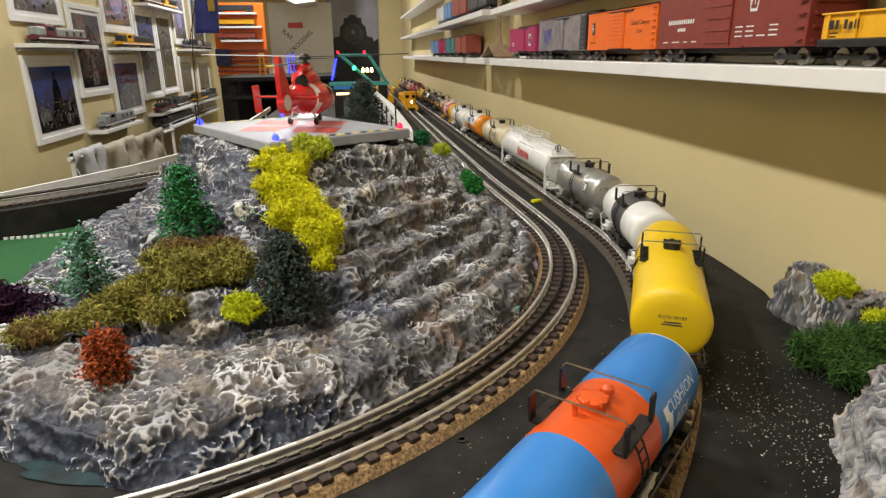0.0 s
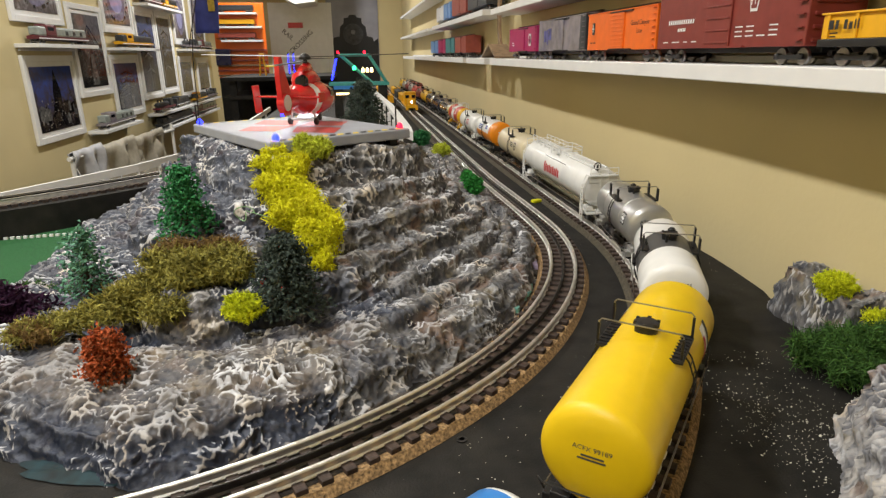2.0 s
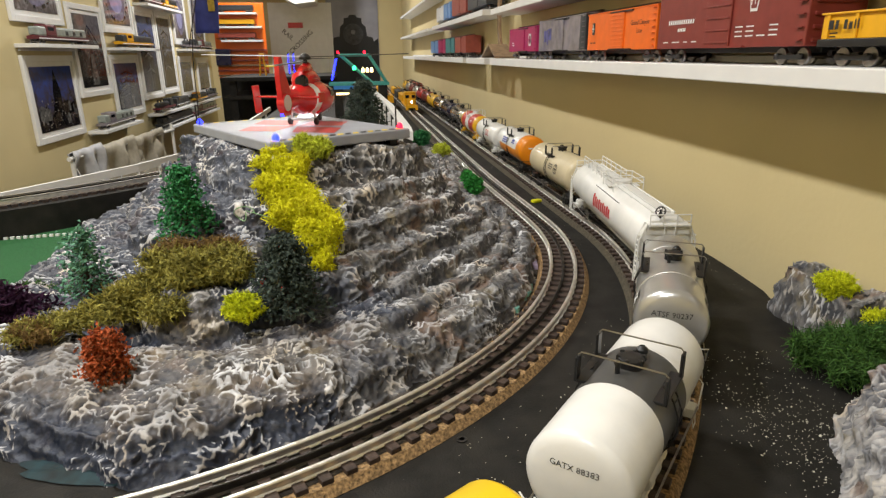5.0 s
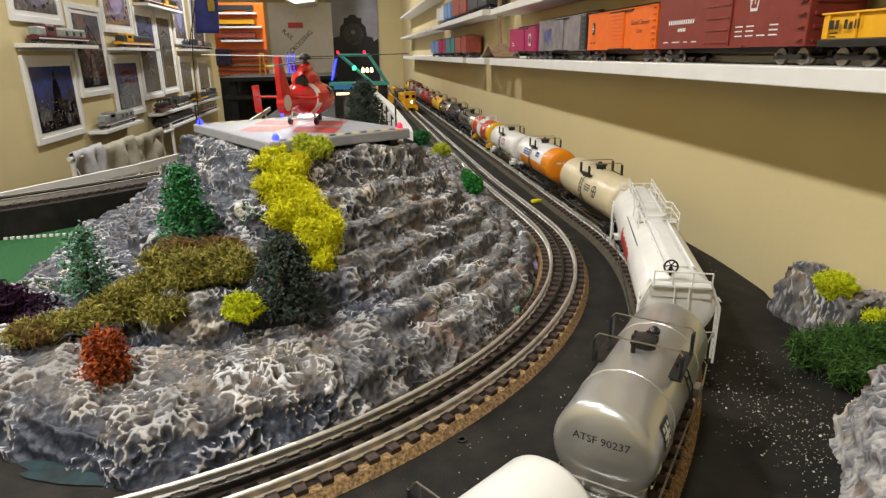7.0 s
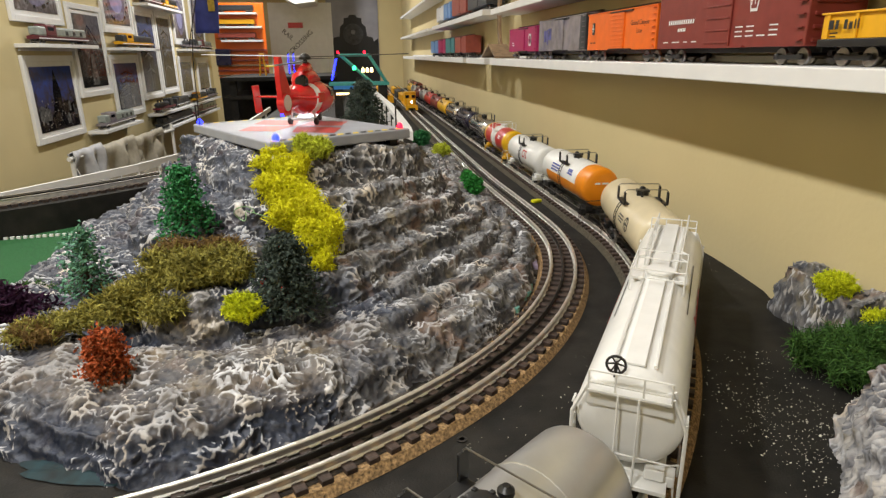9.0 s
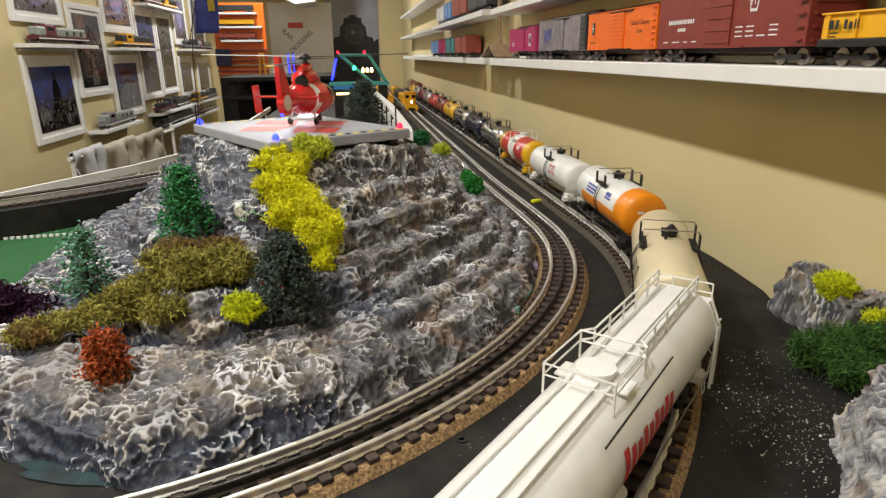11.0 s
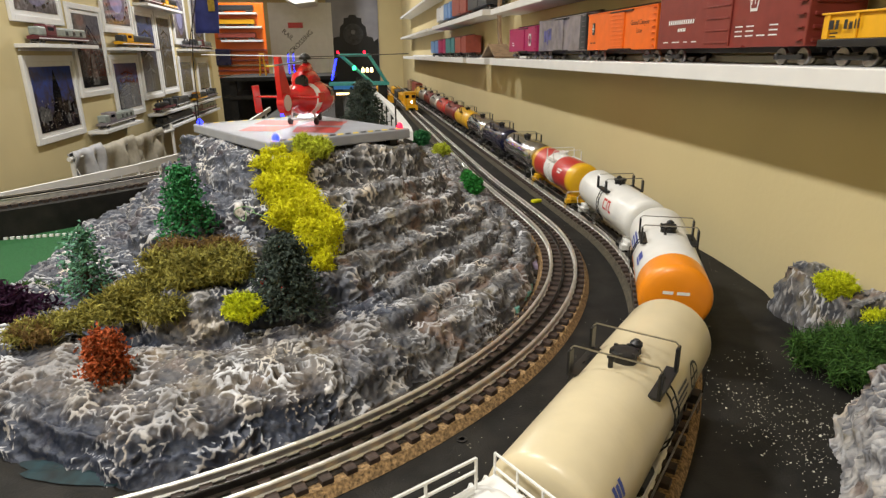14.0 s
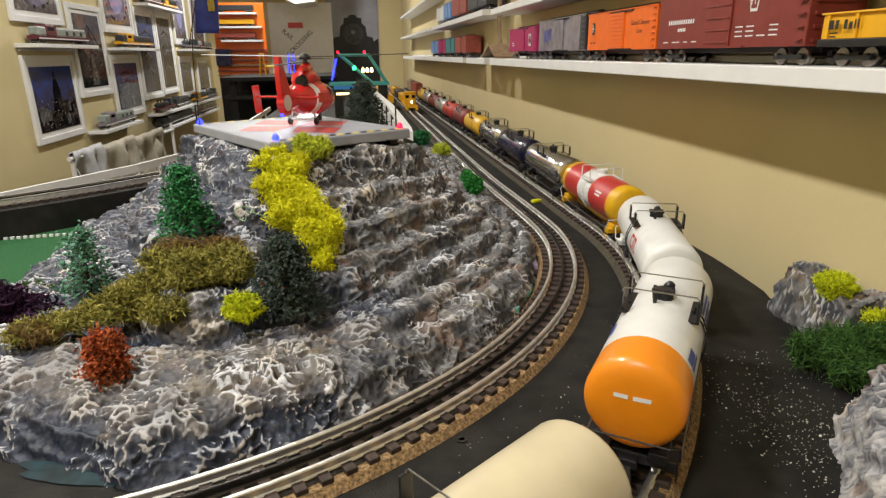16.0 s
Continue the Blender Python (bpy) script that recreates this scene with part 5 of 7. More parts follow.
def wagon(y0, y1, z0, h, mat, label, x=0.470, w=0.062, kind="box", trucks=True, ribs=0, door=True, ends=True):
    """A model freight wagon along the shelf; y0 < y1, wheels on z0."""
    c = tagged(empty("freight_wagon", pose(x, (y0 + y1) / 2, z0)), label, "freight wagon", "model wagons on the shelves")
    hl, hw = (y1 - y0) / 2, w / 2
    b0 = 0.0185
    if kind == "box":
        part("body", boxm(-hw, hw, -hl, hl, b0, b0 + h, 0.0012), mat, c)
        bm = bmesh.new()
        rf = [(-hw - 0.001, b0 + h), (0, b0 + h + 0.005), (hw + 0.001, b0 + h), (hw + 0.001, b0 + h - 0.0015), (-hw - 0.001, b0 + h - 0.0015)]
        A = [bm.verts.new((x_, -hl - 0.001, z)) for x_, z in rf]
        B = [bm.verts.new((x_, hl + 0.001, z)) for x_, z in rf]
        bm.faces.new(A)
        bm.faces.new(B[::-1])
        for i in range(5):
            bm.faces.new((A[i], B[i], B[(i + 1) % 5], A[(i + 1) % 5]))
        bmesh.ops.recalc_face_normals(bm, faces=bm.faces)
        part("roof", bm, mat, c)
        part("roof_walk", boxm(-0.005, 0.005, -hl, hl, b0 + h + 0.0052, b0 + h + 0.0066), M_DARK, c)
    else:
        t = 0.0025
        for nm, q in (("side_panel", (-hw, -hw + t, -hl, hl)), ("side_panel", (hw - t, hw, -hl, hl)), ("end_panel", (-hw + t, hw - t, -hl, -hl + t)), ("end_panel", (-hw + t, hw - t, hl - t, hl))):
            part(nm, boxm(*q, b0 + 0.006, b0 + h, 0.0004), mat, c)
        part("floor_panel", boxm(-hw + t, hw - t, -hl + t, hl - t, b0 + 0.006, b0 + 0.009), M_BLACK, c)
        for i in range(9):
            y = -hl + 0.008 + i * (2 * hl - 0.016) / 8
            part("side_rib", boxm(-hw - 0.0022, -hw, y - 0.0018, y + 0.0018, b0 + 0.006, b0 + h, 0.0004), mat, c)
        part("top_rim", boxm(-hw - 0.0028, -hw + t, -hl, hl, b0 + h, b0 + h + 0.0018, 0.0004), mat, c)
    part("underframe", boxm(-0.008, 0.008, -hl + 0.004, hl - 0.004, b0 - 0.006, b0 + (0.006 if kind != "box" else 0), 0.0006), M_BLACK, c)
    if kind != "box":
        part("sill", boxm(-hw - 0.002, hw + 0.002, -hl - 0.002, hl + 0.002, b0 - 0.001, b0 + 0.0058, 0.0006), M_BLACK, c)
    if door and kind == "box":
        part("door", boxm(-hw - 0.0022, -hw, -0.026, 0.026, b0 + 0.002, b0 + h - 0.004, 0.0006), mat, c)
        for z in (b0 + 0.001, b0 + h - 0.003):
            part("door_track", boxm(-hw - 0.0030, -hw, -0.055, 0.030, z - 0.001, z + 0.001), mat if h > 0.068 else M_DARK, c)
        for i in range(ribs):
            z = b0 + 0.006 + (h - 0.014) * i / max(1, ribs - 1)
            part("door_rib", boxm(-hw - 0.0034, -hw - 0.0020, -0.024, 0.024, z - 0.0008, z + 0.0008, 0.0003), mat, c)
    if ends:
        for ex in (-1,):
            for i in range(7):
                z = b0 + 0.006 + (h - 0.010) * i / 6
                if kind == "box":
                    part("rung", boxm(-hw - 0.0035, -hw - 0.0005, -hl + 0.003, -hl + 0.013, z - 0.0006, z + 0.0006), mat, c)
                    part("end_rib", boxm(-hw + 0.006, hw - 0.006, -hl - 0.0022, -hl, z - 0.0018, z + 0.0018, 0.0006), mat, c)
    if trucks:
        for sy in (-1, 1):
            t = empty("truck")
            t.parent, t.location = c, (0, sy * (hl - 0.032), 0)
            bm = bmesh.new()
            for sx in (-1, 1):
                box(bm, sx * 0.022 - 0.0018, sx * 0.022 + 0.0018, -0.021, 0.021, 0.0060, 0.0105, 0.0006)
                for ay in (-0.016, 0.016):
                    lathe(bm, [(sx * 0.022 - 0.002, 0.0034), (sx * 0.022 + 0.003, 0.003)], "X", 10, Matrix.Translation((0, ay, 0.0088)))
            box(bm, -0.021, 0.021, -0.005, 0.005, 0.007, 0.0125, 0.0006)
            part("truck_frame", bm, M_BLACK, t)
            for ay in (-0.016, 0.016):
                bm = bmesh.new()
                for sx in (-1, 1):
                    lathe(bm, [(sx * 0.017 - 0.0018, 0.0084), (sx * 0.017, 0.0088), (sx * 0.017 + 0.0016, 0.0088), (sx * 0.017 + 0.0018, 0.0072)], "X", 18, Matrix.Translation((0, ay, 0.0088)))
                lathe(bm, [(-0.017, 0.0016), (0.017, 0.0016)], "X", 8, Matrix.Translation((0, ay, 0.0088)))
                part("wheelset", bm, M_STEEL, t)
        for sy in (-1, 1):
            part("coupler", boxm(-0.004, 0.004, sy * hl, sy * (hl + 0.016), 0.009, 0.0145, 0.0006), M_DARK, c)
    return c


def flank(c, w, y, z):
    """A place on the flank that faces the room; u reads from outside."""
    return lambda u, v: Vector((-w / 2 - 0.0006, y - u, z + v))


def right_shelves():
    z = 0.2715
    shelf(0.420, WALL_R, -0.60, 1.905, 0.2525, z)
    shelf(0.420, WALL_R, 1.985, 2.305, 0.2525, z)
    shelf(0.420, WALL_R, 2.385, 5.2, 0.2525, z)
    shelf(0.420, WALL_R, -0.60, 1.90, 0.395, 0.412)
    shelf(0.420, WALL_R, 2.02, 3.3, 0.402, 0.420)
    shelf(0.420, WALL_R, 3.5, 5.4, 0.405, 0.42)
    shelf(0.420, WALL_R, 3.5, 5.4, 0.565, 0.58)
    shelf(0.420, WALL_R, -0.60, 1.6, 0.545, 0.562)
    c = wagon(1.475, 1.735, z, 0.058, C_CRIMSON, "crimson model boxcar with a white round emblem")
    part("emblem", bars([(-0.010, 0.010, -0.014, 0.014), (-0.013, 0.013, -0.008, 0.008)], flank(c, 0.062, -0.075, 0.046)), P_LETTERW, c, "plain white round emblem")
    part("emblem", bars([(-0.003, 0.003, -0.010, 0.010), (-0.009, 0.009, -0.002, 0.002)], lambda u, v: Vector((-0.0325, -0.075 - u, 0.046 + v))), C_CRIMSON, c)
    part("lettering", bars([(-0.020, -0.005, 0.004, 0.007), (-0.020, 0.0, -0.002, 0.001)], flank(c, 0.062, 0.075, 0.035)), P_LETTERW, c)
    c = wagon(1.155, 1.455, z, 0.066, C_GREYP, "weathered grey model boxcar with a dark end")
    part("emblem", bars([(-0.024, -0.004, -0.012, 0.012), (-0.002, 0.006, -0.018, 0.014), (0.008, 0.030, -0.008, 0.016)], flank(c, 0.062, 0.085, 0.05)), material("faded_blue_print", (0.10, 0.10, 0.30), 0.6, vary=0.4, scale=60), c, "faded blue emblem")
    part("end_cover", boxm(-0.0318, 0.0318, -0.151, -0.120, 0.020, 0.0852, 0.001), C_CHARC, c, "dark end")
    c = wagon(0.875, 1.143, z, 0.062, C_ORANGE, "orange model boxcar with black lettering", ribs=9)
    for i, wd in enumerate(("Grand Canyon", "Line")):
        part("lettering", lettering(wd, 0.0105, flank(c, 0.062, -0.080, 0.058 - 0.012 * i)), P_LETTER, c, "black lettering")
    part("emblem", bars([(-0.006, 0.006, -0.010, 0.010)], flank(c, 0.062, 0.105, 0.055)), P_LETTER, c, "black emblem")
    part("emblem", bars([(-0.001, 0.001, -0.007, 0.007), (-0.005, 0.005, -0.001, 0.001)], lambda u, v: Vector((-0.0325, 0.105 - u, 0.055 + v))), P_LETTERW, c)
    part("lettering", bars([(-0.012, -0.002, 0.0, 0.002), (0.002, 0.012, 0.0, 0.002)], flank(c, 0.062, 0.105, 0.03)), P_LETTER, c)
    c = wagon(0.566, 0.868, z, 0.083, C_TUSCAN, "dark tuscan red model boxcar with white lettering", ribs=6)
    # railway name as plain bars
    part("lettering", bars([(-0.033 + 0.0056 * i, -0.033 + 0.0056 * i + 0.0036, -0.0027, 0.0027) for i in range(12)], flank(c, 0.062, 0.088, 0.052)), P_LETTERW, c, "white lettering")
    part("lettering", bars([(-0.010 + 0.0042 * i, -0.010 + 0.0042 * i + 0.003, -0.002, 0.002) for i in range(5)], flank(c, 0.062, 0.085, 0.042)), P_LETTERW, c)
    part("lettering", bars([(-0.045, -0.03, 0, 0.0014), (-0.02, 0.0, 0, 0.0014), (0.01, 0.02, 0, 0.0014), (0.03, 0.042, 0, 0.0014)], flank(c, 0.062, 0.088, 0.026)), P_LETTERW, c)
    part("lettering", bars([(-0.04 + 0.02 * i, -0.026 + 0.02 * i, v, v + 0.0014) for i in range(4) for v in (0.0, 0.005, 0.010) if not (i == 2 and v > 0.002)], flank(c, 0.062, -0.075, 0.030)), P_LETTERW, c)
    key = [(-0.010, 0.016), (0.010, 0.016), (0.010, 0.010), (0.006, -0.014), (-0.006, -0.014), (-0.010, 0.010)]
    for k, mt, dx in ((1.0, P_LETTERW, 0.0), (0.78, C_TUSCAN, 0.0003)):
        bm = bmesh.new()
        bm.faces.new([bm.verts.new((-0.0316 - dx, -0.065 - u * k, 0.070 + v * k)) for u, v in key])
        part("emblem", bm, mt, c, "white keystone emblem")
    part("emblem", bars([(-0.005, -0.0035, -0.007, 0.007), (-0.005, 0.0, 0.005, 0.0065), (0.001, 0.0025, -0.007, 0.007), (0.001, 0.006, 0.005, 0.0065), (-0.004, 0.005, -0.001, 0.0005)], lambda u, v: Vector((-0.0322, -0.065 - u, 0.070 + v))), P_LETTERW, c)
    c = wagon(0.262, 0.545, z, 0.027, C_GOND, "yellow model gondola wagon with a black underframe", kind="gondola")
    part("lettering", bars([(-0.018, -0.012, -0.004, 0.004), (-0.010, -0.006, -0.004, 0.004), (0.0, 0.004, -0.004, 0.004), (0.006, 0.010, -0.004, 0.002), (0.012, 0.0135, -0.004, 0.004), (0.0155, 0.017, -0.004, 0.004)], lambda u, v: Vector((-0.0343, 0.112 - u, 0.0365 + v))), P_LETTER, c, "black lettering")
    part("lettering", bars([(-0.006, 0.004, 0, 0.001), (-0.006, 0.002, -0.003, -0.002)], lambda u, v: Vector((-0.0316, 0.125 - u, 0.029 + v))), P_LETTER, c)
    # farther stock
    for y0, y1, m, lab in ((2.42, 2.68, C_BROWNB, "brick red model boxcar"), (2.70, 2.95, C_TEAL, "grey-green model boxcar"), (2.97, 3.2, C_CRIMSON, "small red model boxcar"), (3.22, 3.5, C_SKY, "blue model boxcar")):
        wagon(y0, y1, z, 0.062, m, lab + " on the far shelf", ends=False)
    for y0, y1, m, lab in ((2.05, 2.38, C_CHARC, "dark brown model wagon"), (2.42, 2.75, C_BROWNB, "brick red model boxcar"), (2.8, 3.0, C_SKY, "blue model boxcar"), (3.02, 3.25, M_WHITE, "white model boxcar")):
        wagon(y0, y1, 0.420, 0.065, m, lab + " on the upper far shelf", ends=False)
    # timber arch and little roof
    bm = bmesh.new()
    A = [(0.044 * math.cos(a), 0.10 * math.sin(a)) for a in [math.pi * (1.5 + k / 12) for k in range(13)]]
    outer = [(0.07 * math.cos(a), 0.13 * math.sin(a)) for a in [math.pi * (1.5 + k / 12) for k in range(13)]]
    for off in (0,):
        P = [bm.verts.new((0, u, v)) for u, v in A]
        Q = [bm.verts.new((0, u, v)) for u, v in outer]
        for i in range(12):
            bm.faces.new((P[i], P[i + 1], Q[i + 1], Q[i]))
    r = bmesh.ops.extrude_face_region(bm, geom=list(bm.faces))
    bmesh.ops.translate(bm, vec=(0.008, 0, 0), verts=[v for v in r["geom"] if isinstance(v, bmesh.types.BMVert)])
    bmesh.ops.recalc_face_normals(bm, faces=bm.faces)
    ob = part("wooden_arch", bm, C_WOOD)
    ob.matrix_world = pose(0.470, 1.955, 0.4015)
    tagged(ob, "curved brown wooden arch leaning on the wall", "arch")
    roof = tagged(empty("model_roof", pose(0.455, 1.95, z)), "small brown wooden gable on the shelf", "model roof")
    for sd in (1, -1):
        part("roof_slope", boxm(-0.03, 0.03, 0, 0.105, -0.003, 0.003, 0.0006, pose(0, 0, 0.040, -20, 0, 0) if sd > 0 else pose(0, 0, 0.040, 0, 0, 180) @ pose(0, 0, 0, -20)), C_WOOD, roof)


# ---- west wall ----
def photo_material(name, a, b, c, seed):
    m = bpy.data.materials.new(name)
    m.use_nodes = True
    N, L = m.node_tree.nodes, m.node_tree.links
    tc = N.new("ShaderNodeTexCoord")
    mp = N.new("ShaderNodeMapping")
    mp.inputs["Location"].default_value = (seed, seed * 2.3, 0)
    n = N.new("ShaderNodeTexNoise")
    n.inputs["Scale"].default_value, n.inputs["Detail"].default_value, n.inputs["Distortion"].default_value = 17, 9, 1.6
    L.new(tc.outputs["Object"], mp.inputs["Vector"])
    L.new(mp.outputs["Vector"], n.inputs["Vector"])
    sep = N.new("ShaderNodeSeparateXYZ")
    L.new(tc.outputs["Generated"], sep.inputs[0])
    ma = N.new("ShaderNodeMath")
    ma.operation = "MULTIPLY_ADD"
    ma.inputs[1].default_value, ma.inputs[2].default_value = 0.55, -0.05
    L.new(sep.outputs["Z"], ma.inputs[0])
    ad = N.new("ShaderNodeMath")
    ad.operation = "MULTIPLY_ADD"
    ad.inputs[1].default_value = 0.9
    L.new(n.outputs["Fac"], ad.inputs[0])
    L.new(ma.outputs[0], ad.inputs[2])
    r = N.new("ShaderNodeValToRGB")
    e = r.color_ramp.elements
    e[0].position, e[0].color, e[1].position, e[1].color = 0.35, (*a, 1), 0.95, (*c, 1)
    e.new(0.62).color = (*b, 1)
    L.new(ad.outputs[0], r.inputs["Fac"])
    bs = N["Principled BSDF"]
    L.new(r.outputs["Color"], bs.inputs["Base Color"])
    bs.inputs["Roughness"].default_value = 0.08
    return m


# night and station blues: printed sky, with blue LED reflection mixed into the colour
PH = [photo_material("night_photo", (0.012, 0.010, 0.010), (0.07, 0.055, 0.06), (0.05, 0.08, 0.30), 1.0), photo_material("bridge_photo", (0.010, 0.010, 0.011), (0.06, 0.055, 0.05), (0.16, 0.15, 0.15), 4.0), photo_material("station_photo", (0.015, 0.016, 0.02), (0.05, 0.05, 0.065), (0.08, 0.10, 0.22), 7.0), photo_material("pale_photo", (0.12, 0.10, 0.10), (0.32, 0.30, 0.32), (0.5, 0.5, 0.62), 9.0)]


def framed_picture(y0, y1, z0, z1, photo, label, border=0.045):
    scene_kind = next((w for w in ("town", "bridge", "valley") if w in label), "street")
    f = tagged(empty("framed_picture", pose(WALL_L, (y0 + y1) / 2, (z0 + z1) / 2)), label, "picture")
    a, h = (y1 - y0) / 2, (z1 - z0) / 2
    b = border * 0.6
    for nm, q in (("frame_side", (-a, -a + b, -h, h)), ("frame_side", (a - b, a, -h, h)), ("frame_side", (-a + b, a - b, -h, -h + b)), ("frame_side", (-a + b, a - b, h - b, h))):
        part(nm, boxm(0.001, 0.016, *q, 0.002), M_WHITE, f)
    part("mount", boxm(0.002, 0.010, -a + b, a - b, -h + b, h - b), M_WHITE, f)
    k = border * 0.45
    part("photo", boxm(0.010, 0.012, -a + b + k, a - b - k, -h + b + k, h - b - k), photo, f, "glossy photograph under glass")
    # printed shapes of the scene
    rng = random.Random(int(y0 * 100 + z0 * 10))
    ia, ih = a - b - k, h - b - k
    bm = bmesh.new()
    layers = []

    def shape(pts, mi):
        layers.append(mi)
        x = 0.0123 + len(layers) * 0.00005
        fc = bm.faces.new([bm.verts.new((x, max(-0.97, min(0.97, p)) * ia, max(-0.97, min(0.97, q)) * ih)) for p, q in pts])
        fc.normal_update()
        if fc.normal.x < 0:
            fc.normal_flip()
        fc.material_index = mi

    def block(u, v, w, t, mi):
        shape([(u, v), (u + w, v), (u + w, v + t), (u, v + t)], mi)

    if scene_kind == "town":
        shape([(-0.16, -0.9), (0.26, -0.9), (0.24, 0.25), (0.05, 0.92), (-0.14, 0.2)], 0)
        for _ in range(26):
            u, v, w, t = rng.uniform(-1, 0.85), rng.uniform(-1.0, -0.35), rng.uniform(0.10, 0.3), rng.uniform(0.12, 0.4)
            shape([(u, v), (u + w, v), (u + w, v + t), (u + w * 0.5, v + t + 0.09), (u, v + t)], rng.randrange(3))
        for _ in range(46):
            block(rng.uniform(-0.95, 0.92), rng.uniform(-0.95, 0.0), 0.03, 0.035, rng.choice((3, 3, 2)))
    elif scene_kind == "bridge":
        for m in (-1, 1):
            for i in range(7):
                o = 0.09 * i
                shape([(0.0, 0.72 - o), (0.0, 0.67 - o), (m * (0.75 - o), 0.12 - o), (m * (0.79 - o), 0.12 - o)], 2 if i % 2 else 1)
                block(m * (0.12 + 0.1 * i) - 0.015, -0.75 + 0.05 * i, 0.03, 0.75 - 0.06 * i, 2)
        shape([(-0.3, -0.95), (0.3, -0.95), (0.08, -0.1), (-0.08, -0.1)], 2)
        for _ in range(40):
            block(rng.uniform(-0.7, 0.7), rng.uniform(-0.9, 0.1), rng.uniform(0.03, 0.12), 0.02, rng.choice((1, 2, 3)))
    elif scene_kind == "valley":
        ring = [(0.72 * math.cos(q * math.pi / 12), -0.05 + 0.8 * math.sin(q * math.pi / 12)) for q in range(24)]
        shape(ring, 5)
        shape([(p * 0.72, q * 0.66) for p, q in ring], 4)
        for _ in range(34):
            q = rng.uniform(0, 6.28)
            block(0.85 * math.cos(q) - 0.04, -0.05 + 0.88 * math.sin(q), rng.uniform(0.05, 0.14), rng.uniform(0.04, 0.12), rng.randrange(3))
    else:
        for _ in range(9):
            u, w = rng.uniform(-0.95, 0.6), rng.uniform(0.15, 0.5)
            block(u, -0.95, w, rng.uniform(0.35, 1.25), rng.randrange(3))
        for i in range(6):
            shape([(-0.6, 0.55 - 0.2 * i), (-0.1, 0.66 - 0.2 * i), (0.5, 0.52 - 0.2 * i), (0.5, 0.47 - 0.2 * i), (-0.1, 0.6 - 0.2 * i), (-0.6, 0.50 - 0.2 * i)], 1 + i % 2)
        for _ in range(24):
            block(rng.uniform(-0.9, 0.88), rng.uniform(-0.9, 0.2), 0.04, 0.03, rng.choice((2, 3)))
    tagged(part("printed_scene", bm, PRINTS, f, "printed shapes of the scene"), kind="stuff")


PRINTS = [material("print_dark", (0.012, 0.011, 0.012), 0.1, vary=0.4, scale=40), material("print_brown", (0.06, 0.045, 0.035), 0.1, vary=0.5, scale=60), material("print_grey", (0.15, 0.145, 0.14), 0.1, vary=0.5, scale=60), material("print_pale", (0.42, 0.40, 0.36), 0.1, vary=0.3, scale=60), material("print_lilac", (0.36, 0.36, 0.62), 0.1, vary=0.1, scale=20), material("print_dusk", (0.22, 0.20, 0.30), 0.1, vary=0.3, scale=40)]


def engine(y0, y1, z0, mat, label, steam=False):
    c = wagon(y0, y1, z0, 0.012, mat, label, x=WALL_L + 0.05, w=0.05, ends=False, door=False)
    c.name = "model_locomotive"
    tagged(c, label, "locomotive", "model locomotives on the ledges")
    hl = (y1 - y0) / 2
    if steam:
        part("boiler", lathem([(-hl * 0.9, 0.012), (-hl * 0.88, 0.018), (hl * 0.35, 0.018), (hl * 0.36, 0.012)], "Y", 20, Matrix.Translation((0, 0, 0.047))), C_CHARC, c, smooth=True)
        part("cab", boxm(-0.024, 0.024, hl * 0.36, hl * 0.75, 0.030, 0.080, 0.003), C_CHARC, c)
        for k, u in enumerate((-0.75, -0.4, 0.0)):
            part("chimney" if k == 0 else "dome", lathem([(0.060, 0.006), (0.078 - 0.004 * k, 0.005), (0.082 - 0.004 * k, 0.007)], "Z", 12, Matrix.Translation((0, hl * u, 0))), C_CHARC, c)
    else:
        top = C_PALE if mat in (C_MAROON, C_GREYP) else (C_CHARC if mat is C_GOND else mat)
        part("hood", boxm(-0.022, 0.022, -hl * 0.95, hl * 0.95, 0.030, 0.070, 0.008), top, c)
        part("cab", boxm(-0.024, 0.024, -hl * 0.70, -hl * 0.30, 0.030, 0.080, 0.006), mat, c)
        part("window", boxm(0.0235, 0.0248, -hl * 0.64, -hl * 0.42, 0.054, 0.068), M_GLASSD, c, "dark window")
        for u in (0.1, 0.4, 0.7):
            part("vent", boxm(0.0215, 0.0232, hl * u - 0.012, hl * u + 0.012, 0.040, 0.056), M_DARK, c)
        part("stripe", boxm(0.0240, 0.0258, -hl, hl, 0.020, 0.024), M_WHITE, c)
    return c


